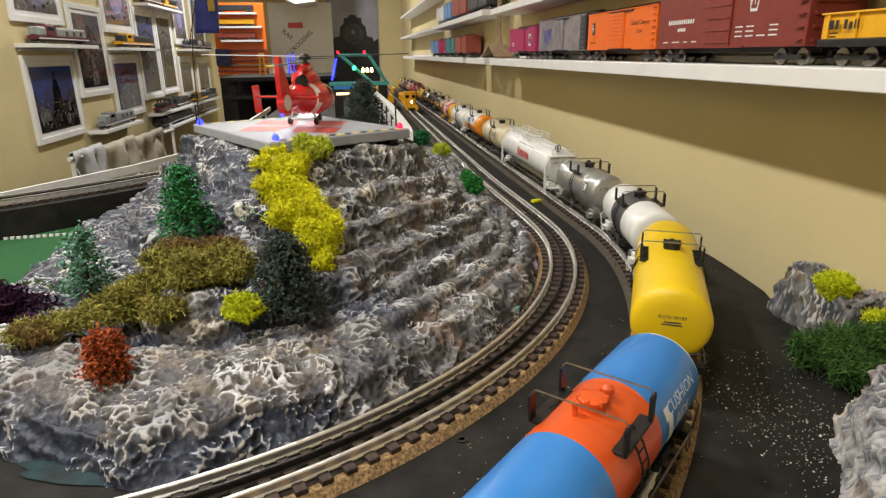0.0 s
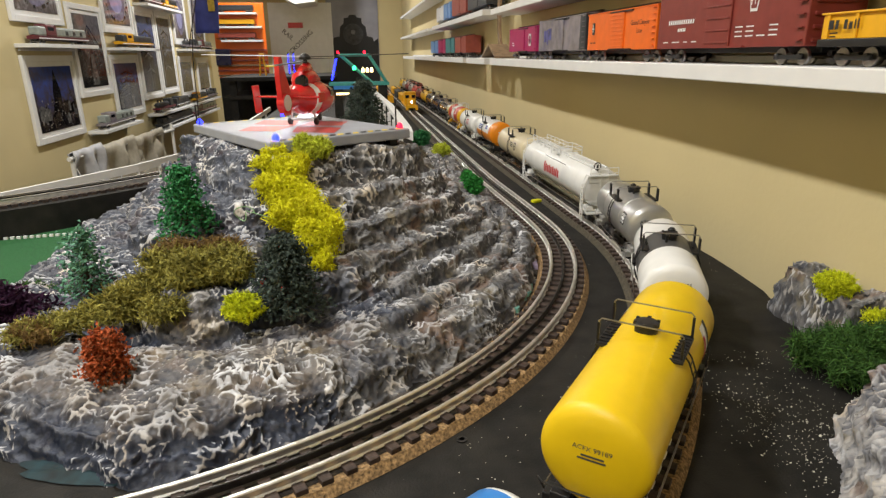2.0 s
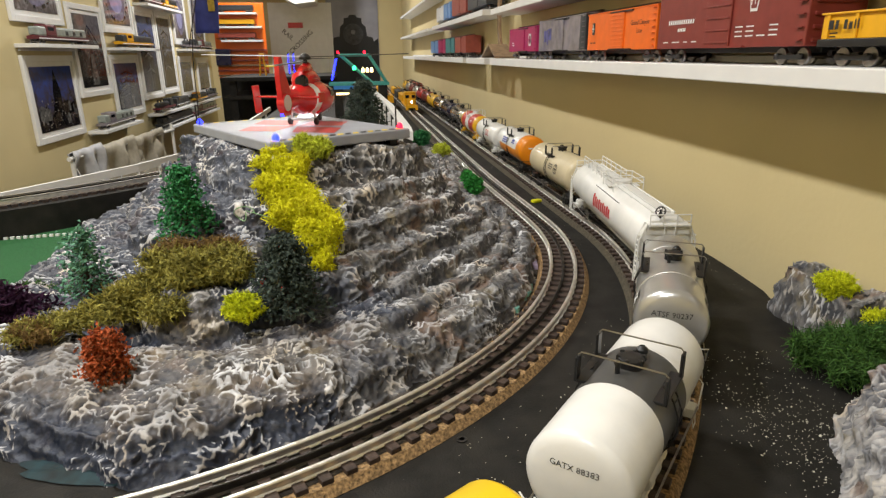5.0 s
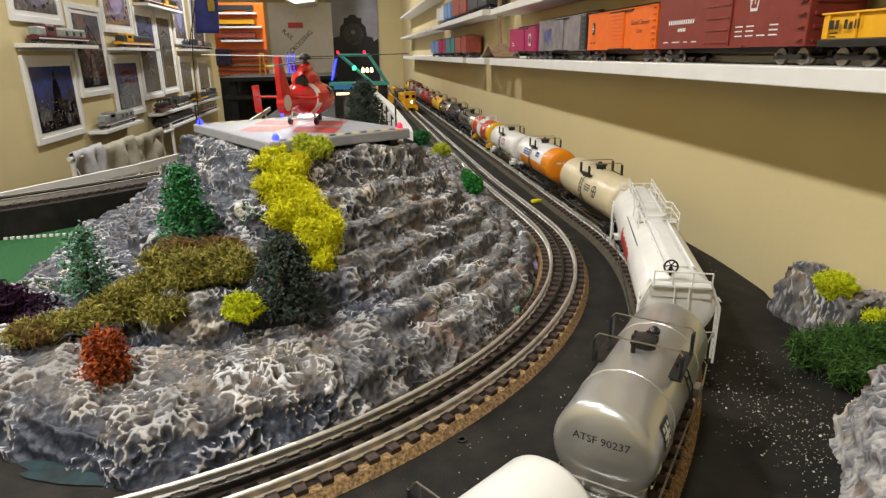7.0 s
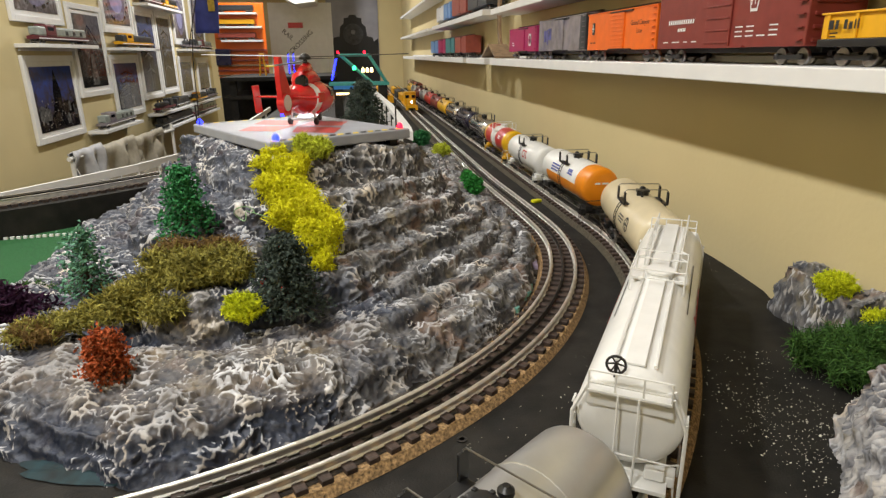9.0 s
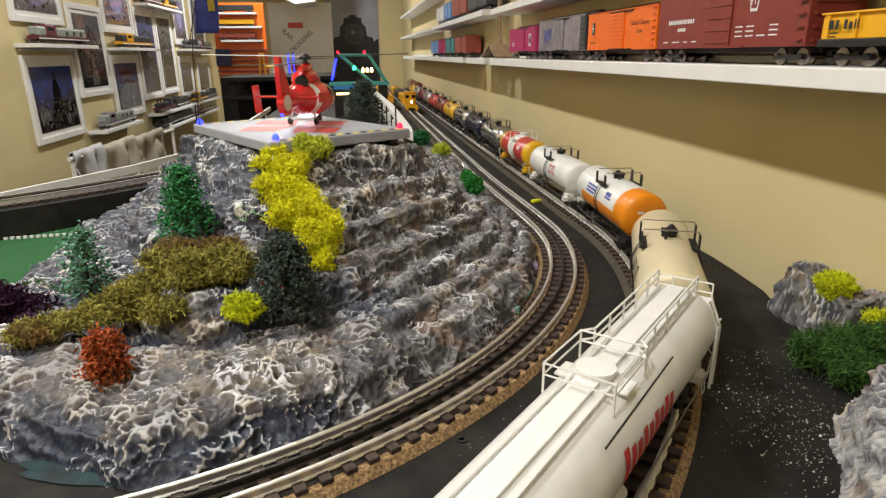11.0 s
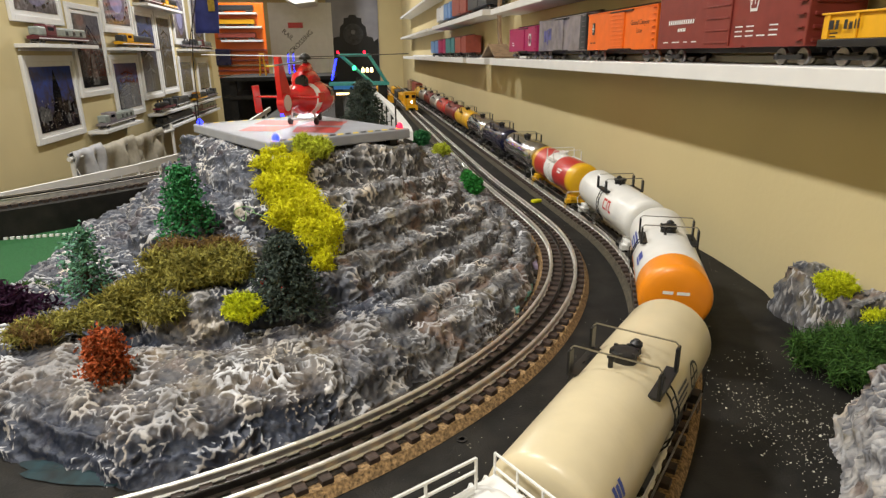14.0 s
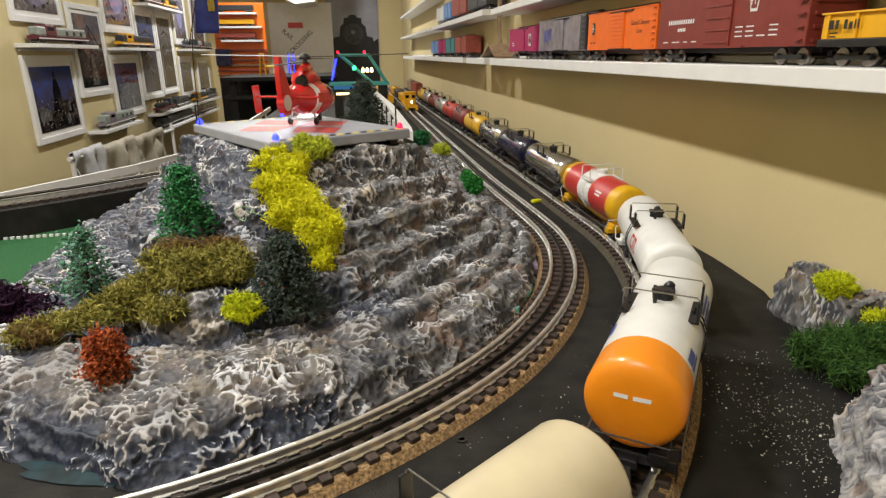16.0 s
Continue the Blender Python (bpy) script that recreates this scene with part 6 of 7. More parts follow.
def west_wall():
    framed_picture(2.806, 3.29, -0.070, 0.300, PH[0], "white-framed photograph of a town at night")
    framed_picture(3.322, 3.735, 0.096, 0.545, PH[1], "white-framed dark photograph of a bridge")
    framed_picture(3.765, 4.23, -0.050, 0.302, PH[2], "white-framed dark photograph of a station")
    framed_picture(2.80, 3.27, 0.432, 0.82, PH[3], "white-framed pale photograph of a valley")
    framed_picture(3.765, 4.245, 0.422, 0.80, PH[3], "white-framed pale photograph of a valley")
    framed_picture(4.27, 4.68, 0.02, 0.59, PH[2], "white-framed dark photograph of a train")
    framed_picture(4.70, 5.09, 0.03, 0.60, PH[1], "white-framed dark photograph of a train")
    framed_picture(5.17, 5.57, -0.03, 0.292, PH[2], "white-framed small dark photograph of a street")
    framed_picture(5.17, 5.57, 0.38, 0.80, PH[3], "white-framed pale photograph of a valley")
    framed_picture(5.75, 6.2, -0.04, 0.28, PH[2], "white-framed small dark photograph of a street")
    framed_picture(5.75, 6.2, 0.38, 0.80, PH[3], "white-framed pale photograph of a valley")
    spots = [(2.80, 3.42, 0.330), (3.77, 4.45, 0.325), (3.33, 3.91, -0.085), (4.29, 5.15, -0.085), (4.29, 6.1, -0.19), (4.33, 5.17, 0.60), (5.3, 6.2, -0.09), (5.2, 6.2, 0.33)]
    for i, (y0, y1, z) in enumerate(spots):
        shelf(WALL_L, WALL_L + 0.095, y0, y1, z, z + 0.016, "narrow white picture ledge with model trains")
        if y1 - y0 < 0.7:
            yy = [(y0 + 0.06, y1 - 0.06)]
        else:
            yy = [(y0 + 0.04, (y0 + y1) / 2 - 0.02), ((y0 + y1) / 2 + 0.02, y1 - 0.04)]
        for k, (a, b) in enumerate(yy):
            m = (C_MAROON, C_GOND, C_GREYP, C_MAROON, C_CHARC)[(i + k) % 5]
            engine(a, b, z + 0.016, m, ("maroon", "yellow", "grey", "maroon", "dark")[(i + k) % 5] + " model locomotive on the picture ledge", (i + k) % 4 == 3)
    # cloths over a rail
    rail = tagged(empty("drying_rail", pose(-0.98, 2.75, -0.055)), "white rail behind the layout", "rail")
    part("rail_tube", tubem([(0, -0.52, 0.010), (0, 0.75, -0.035)], 0.008, 8), M_WHITE, rail)
    for y in (-0.5, 0.72):
        part("rail_post", tubem([(0, y, 0.0), (0, y, FLOOR + 0.055)], 0.008, 8), M_WHITE, rail)
    M_CLOTH = material("grey_cloth", (0.48, 0.48, 0.50), 0.9, vary=0.1, scale=40, bump=0.3, bump_scale=400)
    M_CLOTH2 = material("beige_cloth", (0.46, 0.42, 0.34), 0.9, vary=0.1, scale=40, bump=0.3, bump_scale=400)
    for y0, y1, z, m, lab in ((2.25, 2.50, -0.041, M_CLOTH, "grey crumpled cloth hung over the rail"), (2.50, 2.86, -0.055, M_CLOTH2, "beige crumpled cloth hung over the rail"), (2.86, 3.28, -0.068, M_CLOTH2, "beige folded cloth hung over the rail")):
        V, F = [], []
        ny, nz = 40, 26
        for j in range(nz):
            for i in range(ny):
                u, v = i / (ny - 1), j / (nz - 1)
                s = (v - 0.35) * 0.55
                wob = 0.009 * math.sin(u * 9 + y0 * 9 + 2 * noise.noise(Vector((u * 3, v, y0)))) * min(1, abs(s) * 9) + 0.05 * noise.noise(Vector((u * 4, v * 3, y0 * 7))) * min(1, abs(s) * 12)
                arc = 0.012
                if abs(s) < arc * 1.57:
                    x_, z_ = arc * math.sin(s / arc), arc * math.cos(s / arc)
                else:
                    x_, z_ = math.copysign(arc, s), -(abs(s) - arc * 1.57)
                V.append((-0.98 + x_ + wob, y0 + (y1 - y0) * u + 0.01 * noise.noise(Vector((u * 3, v * 5, y1))), z + 0.004 + z_ + 0.006 * noise.noise(Vector((u * 6, v * 2, 3)))))
        for j in range(nz - 1):
            for i in range(ny - 1):
                a = j * ny + i
                F.append((a, a + 1, a + ny + 1, a + ny))
        ob = mesh_part("cloth", V, F, m)
        ob.data.shade_smooth()
        md = ob.modifiers.new("thick", "SOLIDIFY")
        md.thickness = 0.004
        tagged(ob, lab, "cloth")


# ---- far left: green mat, raised deck, fascia ----
def left_layout():
    bm = bmesh.new()
    pts = [(-0.36, 0.58), (-0.30, 0.9), (-0.30, 1.36), (-0.44, 1.19), (-0.60, 1.06), (-0.74, 0.98), (-1.05, 0.83), (-1.05, 0.55)]
    bm.faces.new([bm.verts.new((x, y, 0.003)) for x, y in pts][::-1])
    bm.normal_update()
    for f in bm.faces:
        if f.normal.z < 0:
            f.normal_flip()
    r = bmesh.ops.extrude_face_region(bm, geom=list(bm.faces))
    bmesh.ops.translate(bm, vec=(0, 0, -0.0026), verts=[v for v in r["geom"] if isinstance(v, bmesh.types.BMVert)])
    bmesh.ops.recalc_face_normals(bm, faces=bm.faces)
    tagged(part("grass_mat", bm, M_GREEN), "dark green grass mat inside the loop of track", "grass mat")
    # raised deck with its track
    path = []
    P = [Vector((-1.05, 0.86)), Vector((-0.74, 1.005)), Vector((-0.60, 1.09)), Vector((-0.46, 1.21)), Vector((-0.32, 1.38)), Vector((-0.22, 1.6))]
    n = 60
    for i in range(n + 1):
        t = i / n * (len(P) - 1)
        k = min(int(t), len(P) - 2)
        u = t - k
        p0, p1, p2, p3 = P[max(k - 1, 0)], P[k], P[k + 1], P[min(k + 2, len(P) - 1)]
        p = 0.5 * ((2 * p1) + (p2 - p0) * u + (2 * p0 - 5 * p1 + 4 * p2 - p3) * u * u + (3 * p1 - p0 - 3 * p2 + p3) * u ** 3)
        path.append(p)
    cl = []
    for i, p in enumerate(path):
        d = (path[min(i + 1, n)] - path[max(i - 1, 0)]).normalized()
        cl.append((p.x, p.y, d.x, d.y))
    bm = bmesh.new()
    sweep(bm, cl, [(-0.055, 0.0), (-0.055, 0.050), (0.045, 0.050), (0.045, 0.0)])
    bmesh.ops.recalc_face_normals(bm, faces=bm.faces)
    tagged(part("raised_deck", bm, M_DECK), "raised black deck that carries the upper track", "deck")
    up = tagged(empty("upper_track"), "upper three-rail track on the raised black deck", "railway track")
    for o in (-0.016, 0.0, 0.016):
        bm = bmesh.new()
        sweep(bm, cl, [(o - 0.002, 0.054), (o - 0.0012, 0.061), (o - 0.0015, 0.064), (o + 0.0015, 0.064), (o + 0.0012, 0.061), (o + 0.002, 0.054)])
        part("rail", bm, M_RAIL if o else M_RAILB, up)
    tie = boxm(-0.0275, 0.0275, -0.0044, 0.0044, 0.0502, 0.055)
    one = bpy.data.meshes.new("tie")
    tie.to_mesh(one)
    tie.free()
    one.materials.append(M_TIE)
    for x, y, dx, dy in cl[::1]:
        ob = new("tie", one)
        ob.parent, ob.matrix_basis = up, Matrix.Translation((x, y, 0)) @ Matrix.Rotation(math.atan2(-dx, dy), 4, "Z")
    bm = bmesh.new()
    fas = [(-1.02, 1.02), (-0.86, 1.09), (-0.681, 1.25), (-0.60, 1.40), (-0.526, 1.537), (-0.45, 1.75), (-0.42, 2.2), (-0.42, 3.2)]
    cf = []
    for i, (x, y) in enumerate(fas):
        a, b = Vector(fas[max(i - 1, 0)]), Vector(fas[min(i + 1, len(fas) - 1)])
        d = (b - a).normalized()
        cf.append((x, y, d.x, d.y))
    sweep(bm, cf, [(-0.004, 0.024), (-0.004, 0.042), (0.004, 0.042), (0.004, 0.024)])
    bmesh.ops.recalc_face_normals(bm, faces=bm.faces)
    fence = tagged(empty("edge_fence"), "low white fence rail along the layout edge", "fence")
    part("fence_rail", bm, M_WHITE, fence)
    for (x0, y0, _, _), (x1, y1, _, _) in zip(cf, cf[1:]):
        for k in range(3 if y1 < 2 else 6):
            u = k / (3 if y1 < 2 else 6)
            x, y = x0 + (x1 - x0) * u, y0 + (y1 - y0) * u
            part("fence_post", boxm(x - 0.004, x + 0.004, y - 0.004, y + 0.004, -0.028, 0.0238, 0.0006), M_WHITE, fence)
    edge_lip = bmesh.new()
    sweep(edge_lip, cf, [(-0.010, -0.040), (-0.010, -0.028), (0.010, -0.028), (0.010, -0.040)])
    bmesh.ops.recalc_face_normals(edge_lip, faces=edge_lip.faces)
    part("bottom_rail", edge_lip, M_WHITE, fence)
    # dotted white edging of the model road on the mat
    rd = tagged(empty("kerb_line", pose(0, 0, 0.003)), "row of small white kerb stones on the grass mat", "kerb")
    for i in range(26):
        u = i / 25
        x, y = -0.60 + 0.24 * u, 1.045 + 0.02 * u
        part("kerb_stone", boxm(x - 0.003, x + 0.003, y - 0.002, y + 0.002, 0.0, 0.004), M_WHITE, rd)


# ---- far end of the room ----
def far_end():
    Y = WALL_F
    door = tagged(empty("door_1", pose(-0.47, Y, FLOOR)), "white panelled door with a crossing sign", "door", kind="structure")
    part("door_leaf", boxm(-0.30, 0.30, -0.035, -0.002, 0.0, 1.72, 0.002), M_WHITE, door)
    for x in (-0.14, 0.14):
        for z0, z1 in ((0.2, 0.75), (0.85, 1.22), (1.30, 1.62)):
            part("door_panel", boxm(x - 0.10, x + 0.10, -0.042, -0.036, z0, z1, 0.003), M_WHITE, door)
    sign = tagged(empty("crossing_sign", pose(-0.50, Y - 0.05, 0.39)), "white crossbuck sign with black letters on the door", "sign")
    for a, wd in ((-42, "RAIL"), (42, "CROSSING")):
        part("sign_board", boxm(-0.25, 0.25, -0.004 if a > 0 else 0.001, 0.0 if a > 0 else 0.005, -0.045, 0.045, 0.001, pose(0, 0, 0, 0, a, 0)), M_WHITE, sign)
        m = pose(0, -0.0065, 0, 0, -a, 0)
        t = 0.03 if wd == "CROSSING" else -0.13
        part("lettering", lettering(wd, 0.062, lambda u, v, m=m, t=t: m @ Vector((u + t, 0, v))), P_LETTER, sign, "black lettering")
    tagged(part("red_plate", boxm(-0.59, -0.45, Y - 0.045, Y - 0.04, 0.54, 0.59, 0.001), P_RED), "small red plate on the door", "plate")
    tagged(part("red_plate", boxm(-0.59, -0.48, Y - 0.045, Y - 0.04, 0.14, 0.20, 0.001), P_RED), "small red plate on the door", "plate")
    # large dark locomotive picture
    pic = tagged(empty("poster", pose(0.03, Y, 0.38)), "large poster of a black steam locomotive under a grey sky", "poster")
    M_SKYP = material("poster_sky", (0.30, 0.30, 0.35), 0.5, vary=0.2, scale=4)
    M_INK = material("poster_black", (0.006, 0.006, 0.007), 0.5, vary=0.2, scale=20)
    part("sheet", boxm(-0.25, 0.25, -0.01, -0.001, -0.45, 0.55), M_SKYP, pic)
    bm = bmesh.new()
    out = [(-0.245, -0.40), (-0.245, 0.03), (-0.20, 0.04), (-0.19, 0.07), (-0.135, 0.08), (-0.125, 0.17), (-0.09, 0.20), (-0.085, 0.25), (-0.045, 0.255), (-0.03, 0.28), (0.03, 0.28), (0.045, 0.255), (0.085, 0.25), (0.09, 0.20), (0.125, 0.17), (0.135, 0.08), (0.19, 0.07), (0.20, 0.03), (0.245, 0.06), (0.245, -0.40)]
    bm.faces.new([bm.verts.new((x, -0.0115, z)) for x, z in out][::-1])
    part("printed_engine", bm, M_INK, pic, "black printed engine front")
    part("printed_smokebox", lathem([(-0.0124, 0.10), (-0.0130, 0.092), (-0.0132, 0.03)], "Y", 28, Matrix.Translation((0, 0, 0.10))), material("poster_iron", (0.035, 0.035, 0.04), 0.5, vary=0.4, scale=30), pic, "dark grey printed smokebox front")
    part("printed_lamp", lathem([(-0.0134, 0.022), (-0.0138, 0.018)], "Y", 16, Matrix.Translation((0, 0, 0.12))), material("poster_grey", (0.16, 0.16, 0.17), 0.5, vary=0.3, scale=30), pic, "grey printed headlamp")
    # slanted soffit
    bm = bmesh.new()
    pr = [(-1.0, 1.0), (-0.45, 0.70), (-0.28, 0.72), (-0.28, 1.45), (-1.0, 1.45)]
    A = [bm.verts.new((x, 5.6, z)) for x, z in pr]
    B = [bm.verts.new((x, 6.1, z)) for x, z in pr]
    bm.faces.new(A)
    bm.faces.new(B[::-1])
    for i in range(5):
        bm.faces.new((A[i], B[i], B[(i + 1) % 5], A[(i + 1) % 5]))
    bmesh.ops.recalc_face_normals(bm, faces=bm.faces)
    tagged(part("stair_soffit", bm, M_CEIL), "grey sloping underside of a staircase", "soffit", kind="structure")
    # orange display rack
    rack = tagged(empty("display_rack", pose(-0.79, 5.2, 0)), "orange display rack with white ledges and model wagons", "display rack")
    part("back_panel", boxm(-0.26, 0.13, 0.0, 0.02, 0.10, 0.68, 0.003), C_ORANGE, rack)
    for x in (-0.24, 0.11):
        part("rack_leg", boxm(x - 0.015, x + 0.015, 0.0, 0.02, FLOOR, 0.10), C_ORANGE, rack)
    for i in range(3):
        z = 0.60 - i * 0.10
        part("ledge", boxm(-0.24 + 0.02 * i, 0.08 + 0.03 * (i > 0), -0.08, 0.0, z - 0.008, z + 0.006, 0.001), M_WHITE, rack)
    for i in range(6):
        z = 0.33 - i * 0.038
        part("slat", boxm(-0.26, 0.13, -0.03, 0.0, z - 0.006, z + 0.008, 0.001), C_WOOD if i % 2 else C_BROWNB, rack)
    for i, m in enumerate((C_CHARC, C_GOND, C_BROWNB)):
        z = 0.606 - i * 0.10
        wagon(5.14, 5.42, z, 0.03, m, ("dark", "yellow", "brick red")[i] + " model wagon on the orange rack", x=-0.90, w=0.05, ends=False, door=False).matrix_world = pose(-0.87, 5.155, z, 0, 0, 90)
    tagged(part("dark_blue_box", boxm(-1.04, -0.93, 5.10, 5.16, 0.22, 0.34, 0.004), P_NAVY), "dark blue box before the orange rack", "box")
    flag = tagged(empty("flag", pose(-0.95, 4.62, 0)), "blue hanging flag with a yellow emblem on a thin slanting rod", "flag")
    V, F = [], []
    for j in range(13):
        for i in range(9):
            u, v = i / 8, j / 12
            V.append((-0.075 + 0.155 * u - 0.03 * (1 - v), 0.012 * math.sin(u * 8 + v * 2), 0.44 + (0.38 + 0.05 * u) * v))
    for j in range(12):
        for i in range(8):
            k = j * 9 + i
            F.append((k, k + 1, k + 10, k + 9))
    cloth = mesh_part("flag_cloth", V, F, material("flag_blue", (0.05, 0.07, 0.33), 0.7, vary=0.2, scale=12), flag)
    cloth.data.shade_smooth()
    cloth.modifiers.new("thick", "SOLIDIFY").thickness = 0.003
    part("emblem", boxm(0.0, 0.045, -0.022, -0.017, 0.58, 0.70, 0.002), material("flag_yellow", (0.50, 0.36, 0.05), 0.7, vary=0.2), flag, "yellow emblem as a plain patch")
    part("rod", tubem([(-0.155, -0.02, 0.36), (-0.02, -0.02, 0.84), (0.0, -0.02, CEIL)], 0.0035, 6), M_DARK, flag, "thin dark rod")
    # farther layout tables with clutter
    tbl = tagged(empty("back_layout", pose(-0.62, 4.4, 0)), "dark back part of the model railway table", "table")
    part("table_board", boxm(-0.20, 0.50, -0.30, 0.5, 0.135, 0.16, 0.003), M_DECK, tbl)
    for x in (-0.14, 0.46):
        part("table_leg", boxm(x - 0.02, x + 0.02, -0.26, -0.22, FLOOR, 0.135), M_DECK, tbl)
    # dark panel added to close off the view below the board
    part("dark_backing", boxm(-0.36, 0.50, 0.46, 0.48, FLOOR, 0.135), M_DECK, tbl, "black panel below the back of the board")
    part("lower_board", boxm(-0.20, 0.50, -0.28, 0.5, 0.02, 0.045, 0.003), M_DECK, tbl)
    tow = tagged(empty("light_tower", pose(-0.60, 4.4, 0.16)), "small brass lattice tower on the back table", "tower")
    for x, y in ((-0.02, -0.02), (0.02, -0.02), (0.02, 0.02), (-0.02, 0.02)):
        part("tower_leg", tubem([(x, y, 0), (x * 0.5, y * 0.5, 0.13)], 0.004, 6), C_GOND, tow)
    part("tower_cap", boxm(-0.016, 0.016, -0.016, 0.016, 0.13, 0.145, 0.002), C_GOND, tow)
    led = tagged(empty("led_strip", pose(-0.42, 4.35, 0.16)), "two blue LED strips on black posts", "LED strip")
    for x in (0, 0.035):
        part("post", boxm(x - 0.004, x + 0.004, 0.0, 0.008, 0, 0.15), M_BLACK, led)
        for k in range(8):
            part("led", boxm(x - 0.003, x + 0.003, -0.003, -0.0002, 0.01 + k * 0.017, 0.018 + k * 0.017), G_BLUE, led)
    # teal bridge with lights
    br = tagged(empty("girder_bridge", pose(0.03, 3.0, 0.10)), "teal model girder bridge with LED strips", "bridge")
    M_TEALB = material("teal_bridge_paint", (0.05, 0.30, 0.27), 0.45, vary=0.08)
    for y in (-0.05, 0.05):
        part("top_chord", boxm(-0.09, 0.05, y - 0.006, y + 0.006, 0.180, 0.192, 0.001), M_TEALB, br)
        part("bottom_chord", boxm(-0.14, 0.14, y - 0.006, y + 0.006, 0.05, 0.064, 0.001), M_TEALB, br)
        part("end_post", tubem([(0.05, y, 0.186), (0.13, y, 0.06)], 0.007, 6), M_TEALB, br)
        part("end_post", tubem([(-0.08, y, 0.186), (0.06, y, 0.06)], 0.008, 6), M_TEALB, br)
    part("led_strip", tubem([(-0.10, -0.055, 0.17), (-0.125, -0.055, 0.075)], 0.004, 6), G_BLUE, br, "blue LED strip")
    part("deck_light", boxm(-0.12, 0.05, -0.055, 0.05, 0.034, 0.05), P_BLUE, br)
    part("deck_lamp", boxm(-0.11, -0.05, -0.06, -0.055, 0.01, 0.018), G_WARM, br, "amber lamp strip")
    for x, g in ((-0.09, G_RED), (0.03, G_RED)):
        part("lamp", lathem([(0.193, 0.006), (0.203, 0.005), (0.206, 0.001)], "Z", 10, Matrix.Translation((x, -0.05, 0))), g, br)
    part("lamp", lathem([(0.12, 0.009), (0.135, 0.008), (0.14, 0.002)], "Z", 10, Matrix.Translation((-0.02, -0.056, 0))), G_GREEN, br)
    for x in (0.02, 0.04, 0.06):
        part("lamp", lathem([(0.10, 0.007), (0.115, 0.006), (0.12, 0.002)], "Z", 10, Matrix.Translation((x, -0.06, 0.01))), G_WARM, br)
    for x in (-0.10, 0.11):
        part("pier", boxm(x - 0.02, x + 0.02, -0.05, 0.05, -0.10, 0.05, 0.002), M_DECK, br)
    # white ramp beside the hill
    bm = bmesh.new()
    rp = [(0.119, 1.38), (0.123, 1.45), (0.125, 1.7), (0.125, 2.18), (0.105, 2.9), (0.083, 3.7)]
    cr = []
    for i, (x, y) in enumerate(rp):
        d = (Vector(rp[min(i + 1, 5)]) - Vector(rp[max(i - 1, 0)])).normalized()
        cr.append((x, y, d.x, d.y))
    sweep(bm, cr, [(-0.012, 0.108), (-0.012, 0.120), (0.010, 0.120), (0.010, 0.098)])
    bmesh.ops.recalc_face_normals(bm, faces=bm.faces)
    rmp = tagged(empty("ramp"), "white ramp edge of the raised track", "ramp")
    part("ramp_edge", bm, M_WHITE, rmp)
    for y in (1.5, 1.75, 2.0, 2.3, 2.7, 3.2, 3.6):
        part("ramp_post", boxm(0.105, 0.115, y - 0.006, y + 0.006, 0.0, 0.11), M_WHITE, rmp)
    # standing locomotive and works trains
    locomotive(0.287, 3.10)
    for x, y, m, lab in ((0.287, 3.55, C_GOND, "yellow model works wagon"), (0.287, 3.9, C_CHARC, "dark model works wagon"), (0.287, 4.25, C_GOND, "yellow model works wagon"), (0.19, 3.5, C_GOND, "yellow model works wagon on the side track"), (0.19, 3.95, C_BROWNB, "brown model works wagon on the side track"), (0.19, 4.4, C_GOND, "yellow model works wagon on the side track"), (0.46, 4.5, C_BROWNB, "brown model building on the far deck"), (0.46, 4.9, C_WOOD, "tan model building on the far deck")):
        wagon(y - 0.13, y + 0.13, 0.018 if x < 0.4 else 0.0, 0.035 if x < 0.4 else 0.07, m, lab, x=x, w=0.05, ends=False, door=False)


def locomotive(x, y):
    c = tagged(empty("locomotive", pose(x, y, RAIL_TOP)), "golden yellow model diesel locomotive with a lit headlight", "locomotive")
    part("frame", boxm(-0.030, 0.030, 0.0, 0.30, 0.014, 0.022, 0.001), C_GOND, c)
    part("hood", boxm(-0.018, 0.018, 0.012, 0.07, 0.022, 0.052, 0.004), C_GOND, c)
    part("cab", boxm(-0.029, 0.029, 0.07, 0.125, 0.022, 0.080, 0.004), C_GOND, c)
    part("cab_roof", boxm(-0.030, 0.030, 0.066, 0.13, 0.080, 0.085, 0.003), C_GOND, c)
    part("long_hood", boxm(-0.020, 0.020, 0.125, 0.29, 0.022, 0.072, 0.004), C_GOND, c)
    for xx in (-0.016, 0.016):
        part("window", boxm(xx - 0.009, xx + 0.009, 0.0685, 0.0698, 0.055, 0.070), M_GLASSD, c, "dark windscreen")
        part("step", boxm(xx * 1.5 - 0.007, xx * 1.5 + 0.007, -0.006, 0.004, 0.0, 0.016, 0.001), C_GOND, c)
    part("pilot", boxm(-0.030, 0.030, -0.004, 0.001, 0.010, 0.026, 0.001), C_GOND, c)
    part("headlight", lathem([(0.010, 0.005), (0.0118, 0.005)], "Y", 14, Matrix.Translation((0, 0, 0.040))), G_WHITE, c, "lit white headlight")
    bm = bmesh.new()
    box(bm, -0.020, 0.020, 0.02, 0.09, 0.002, 0.014, 0.001)
    part("truck", bm, M_BLACK, c)
    bm = bmesh.new()
    box(bm, -0.020, 0.020, 0.21, 0.28, 0.002, 0.014, 0.001)
    part("truck", bm, M_BLACK, c)


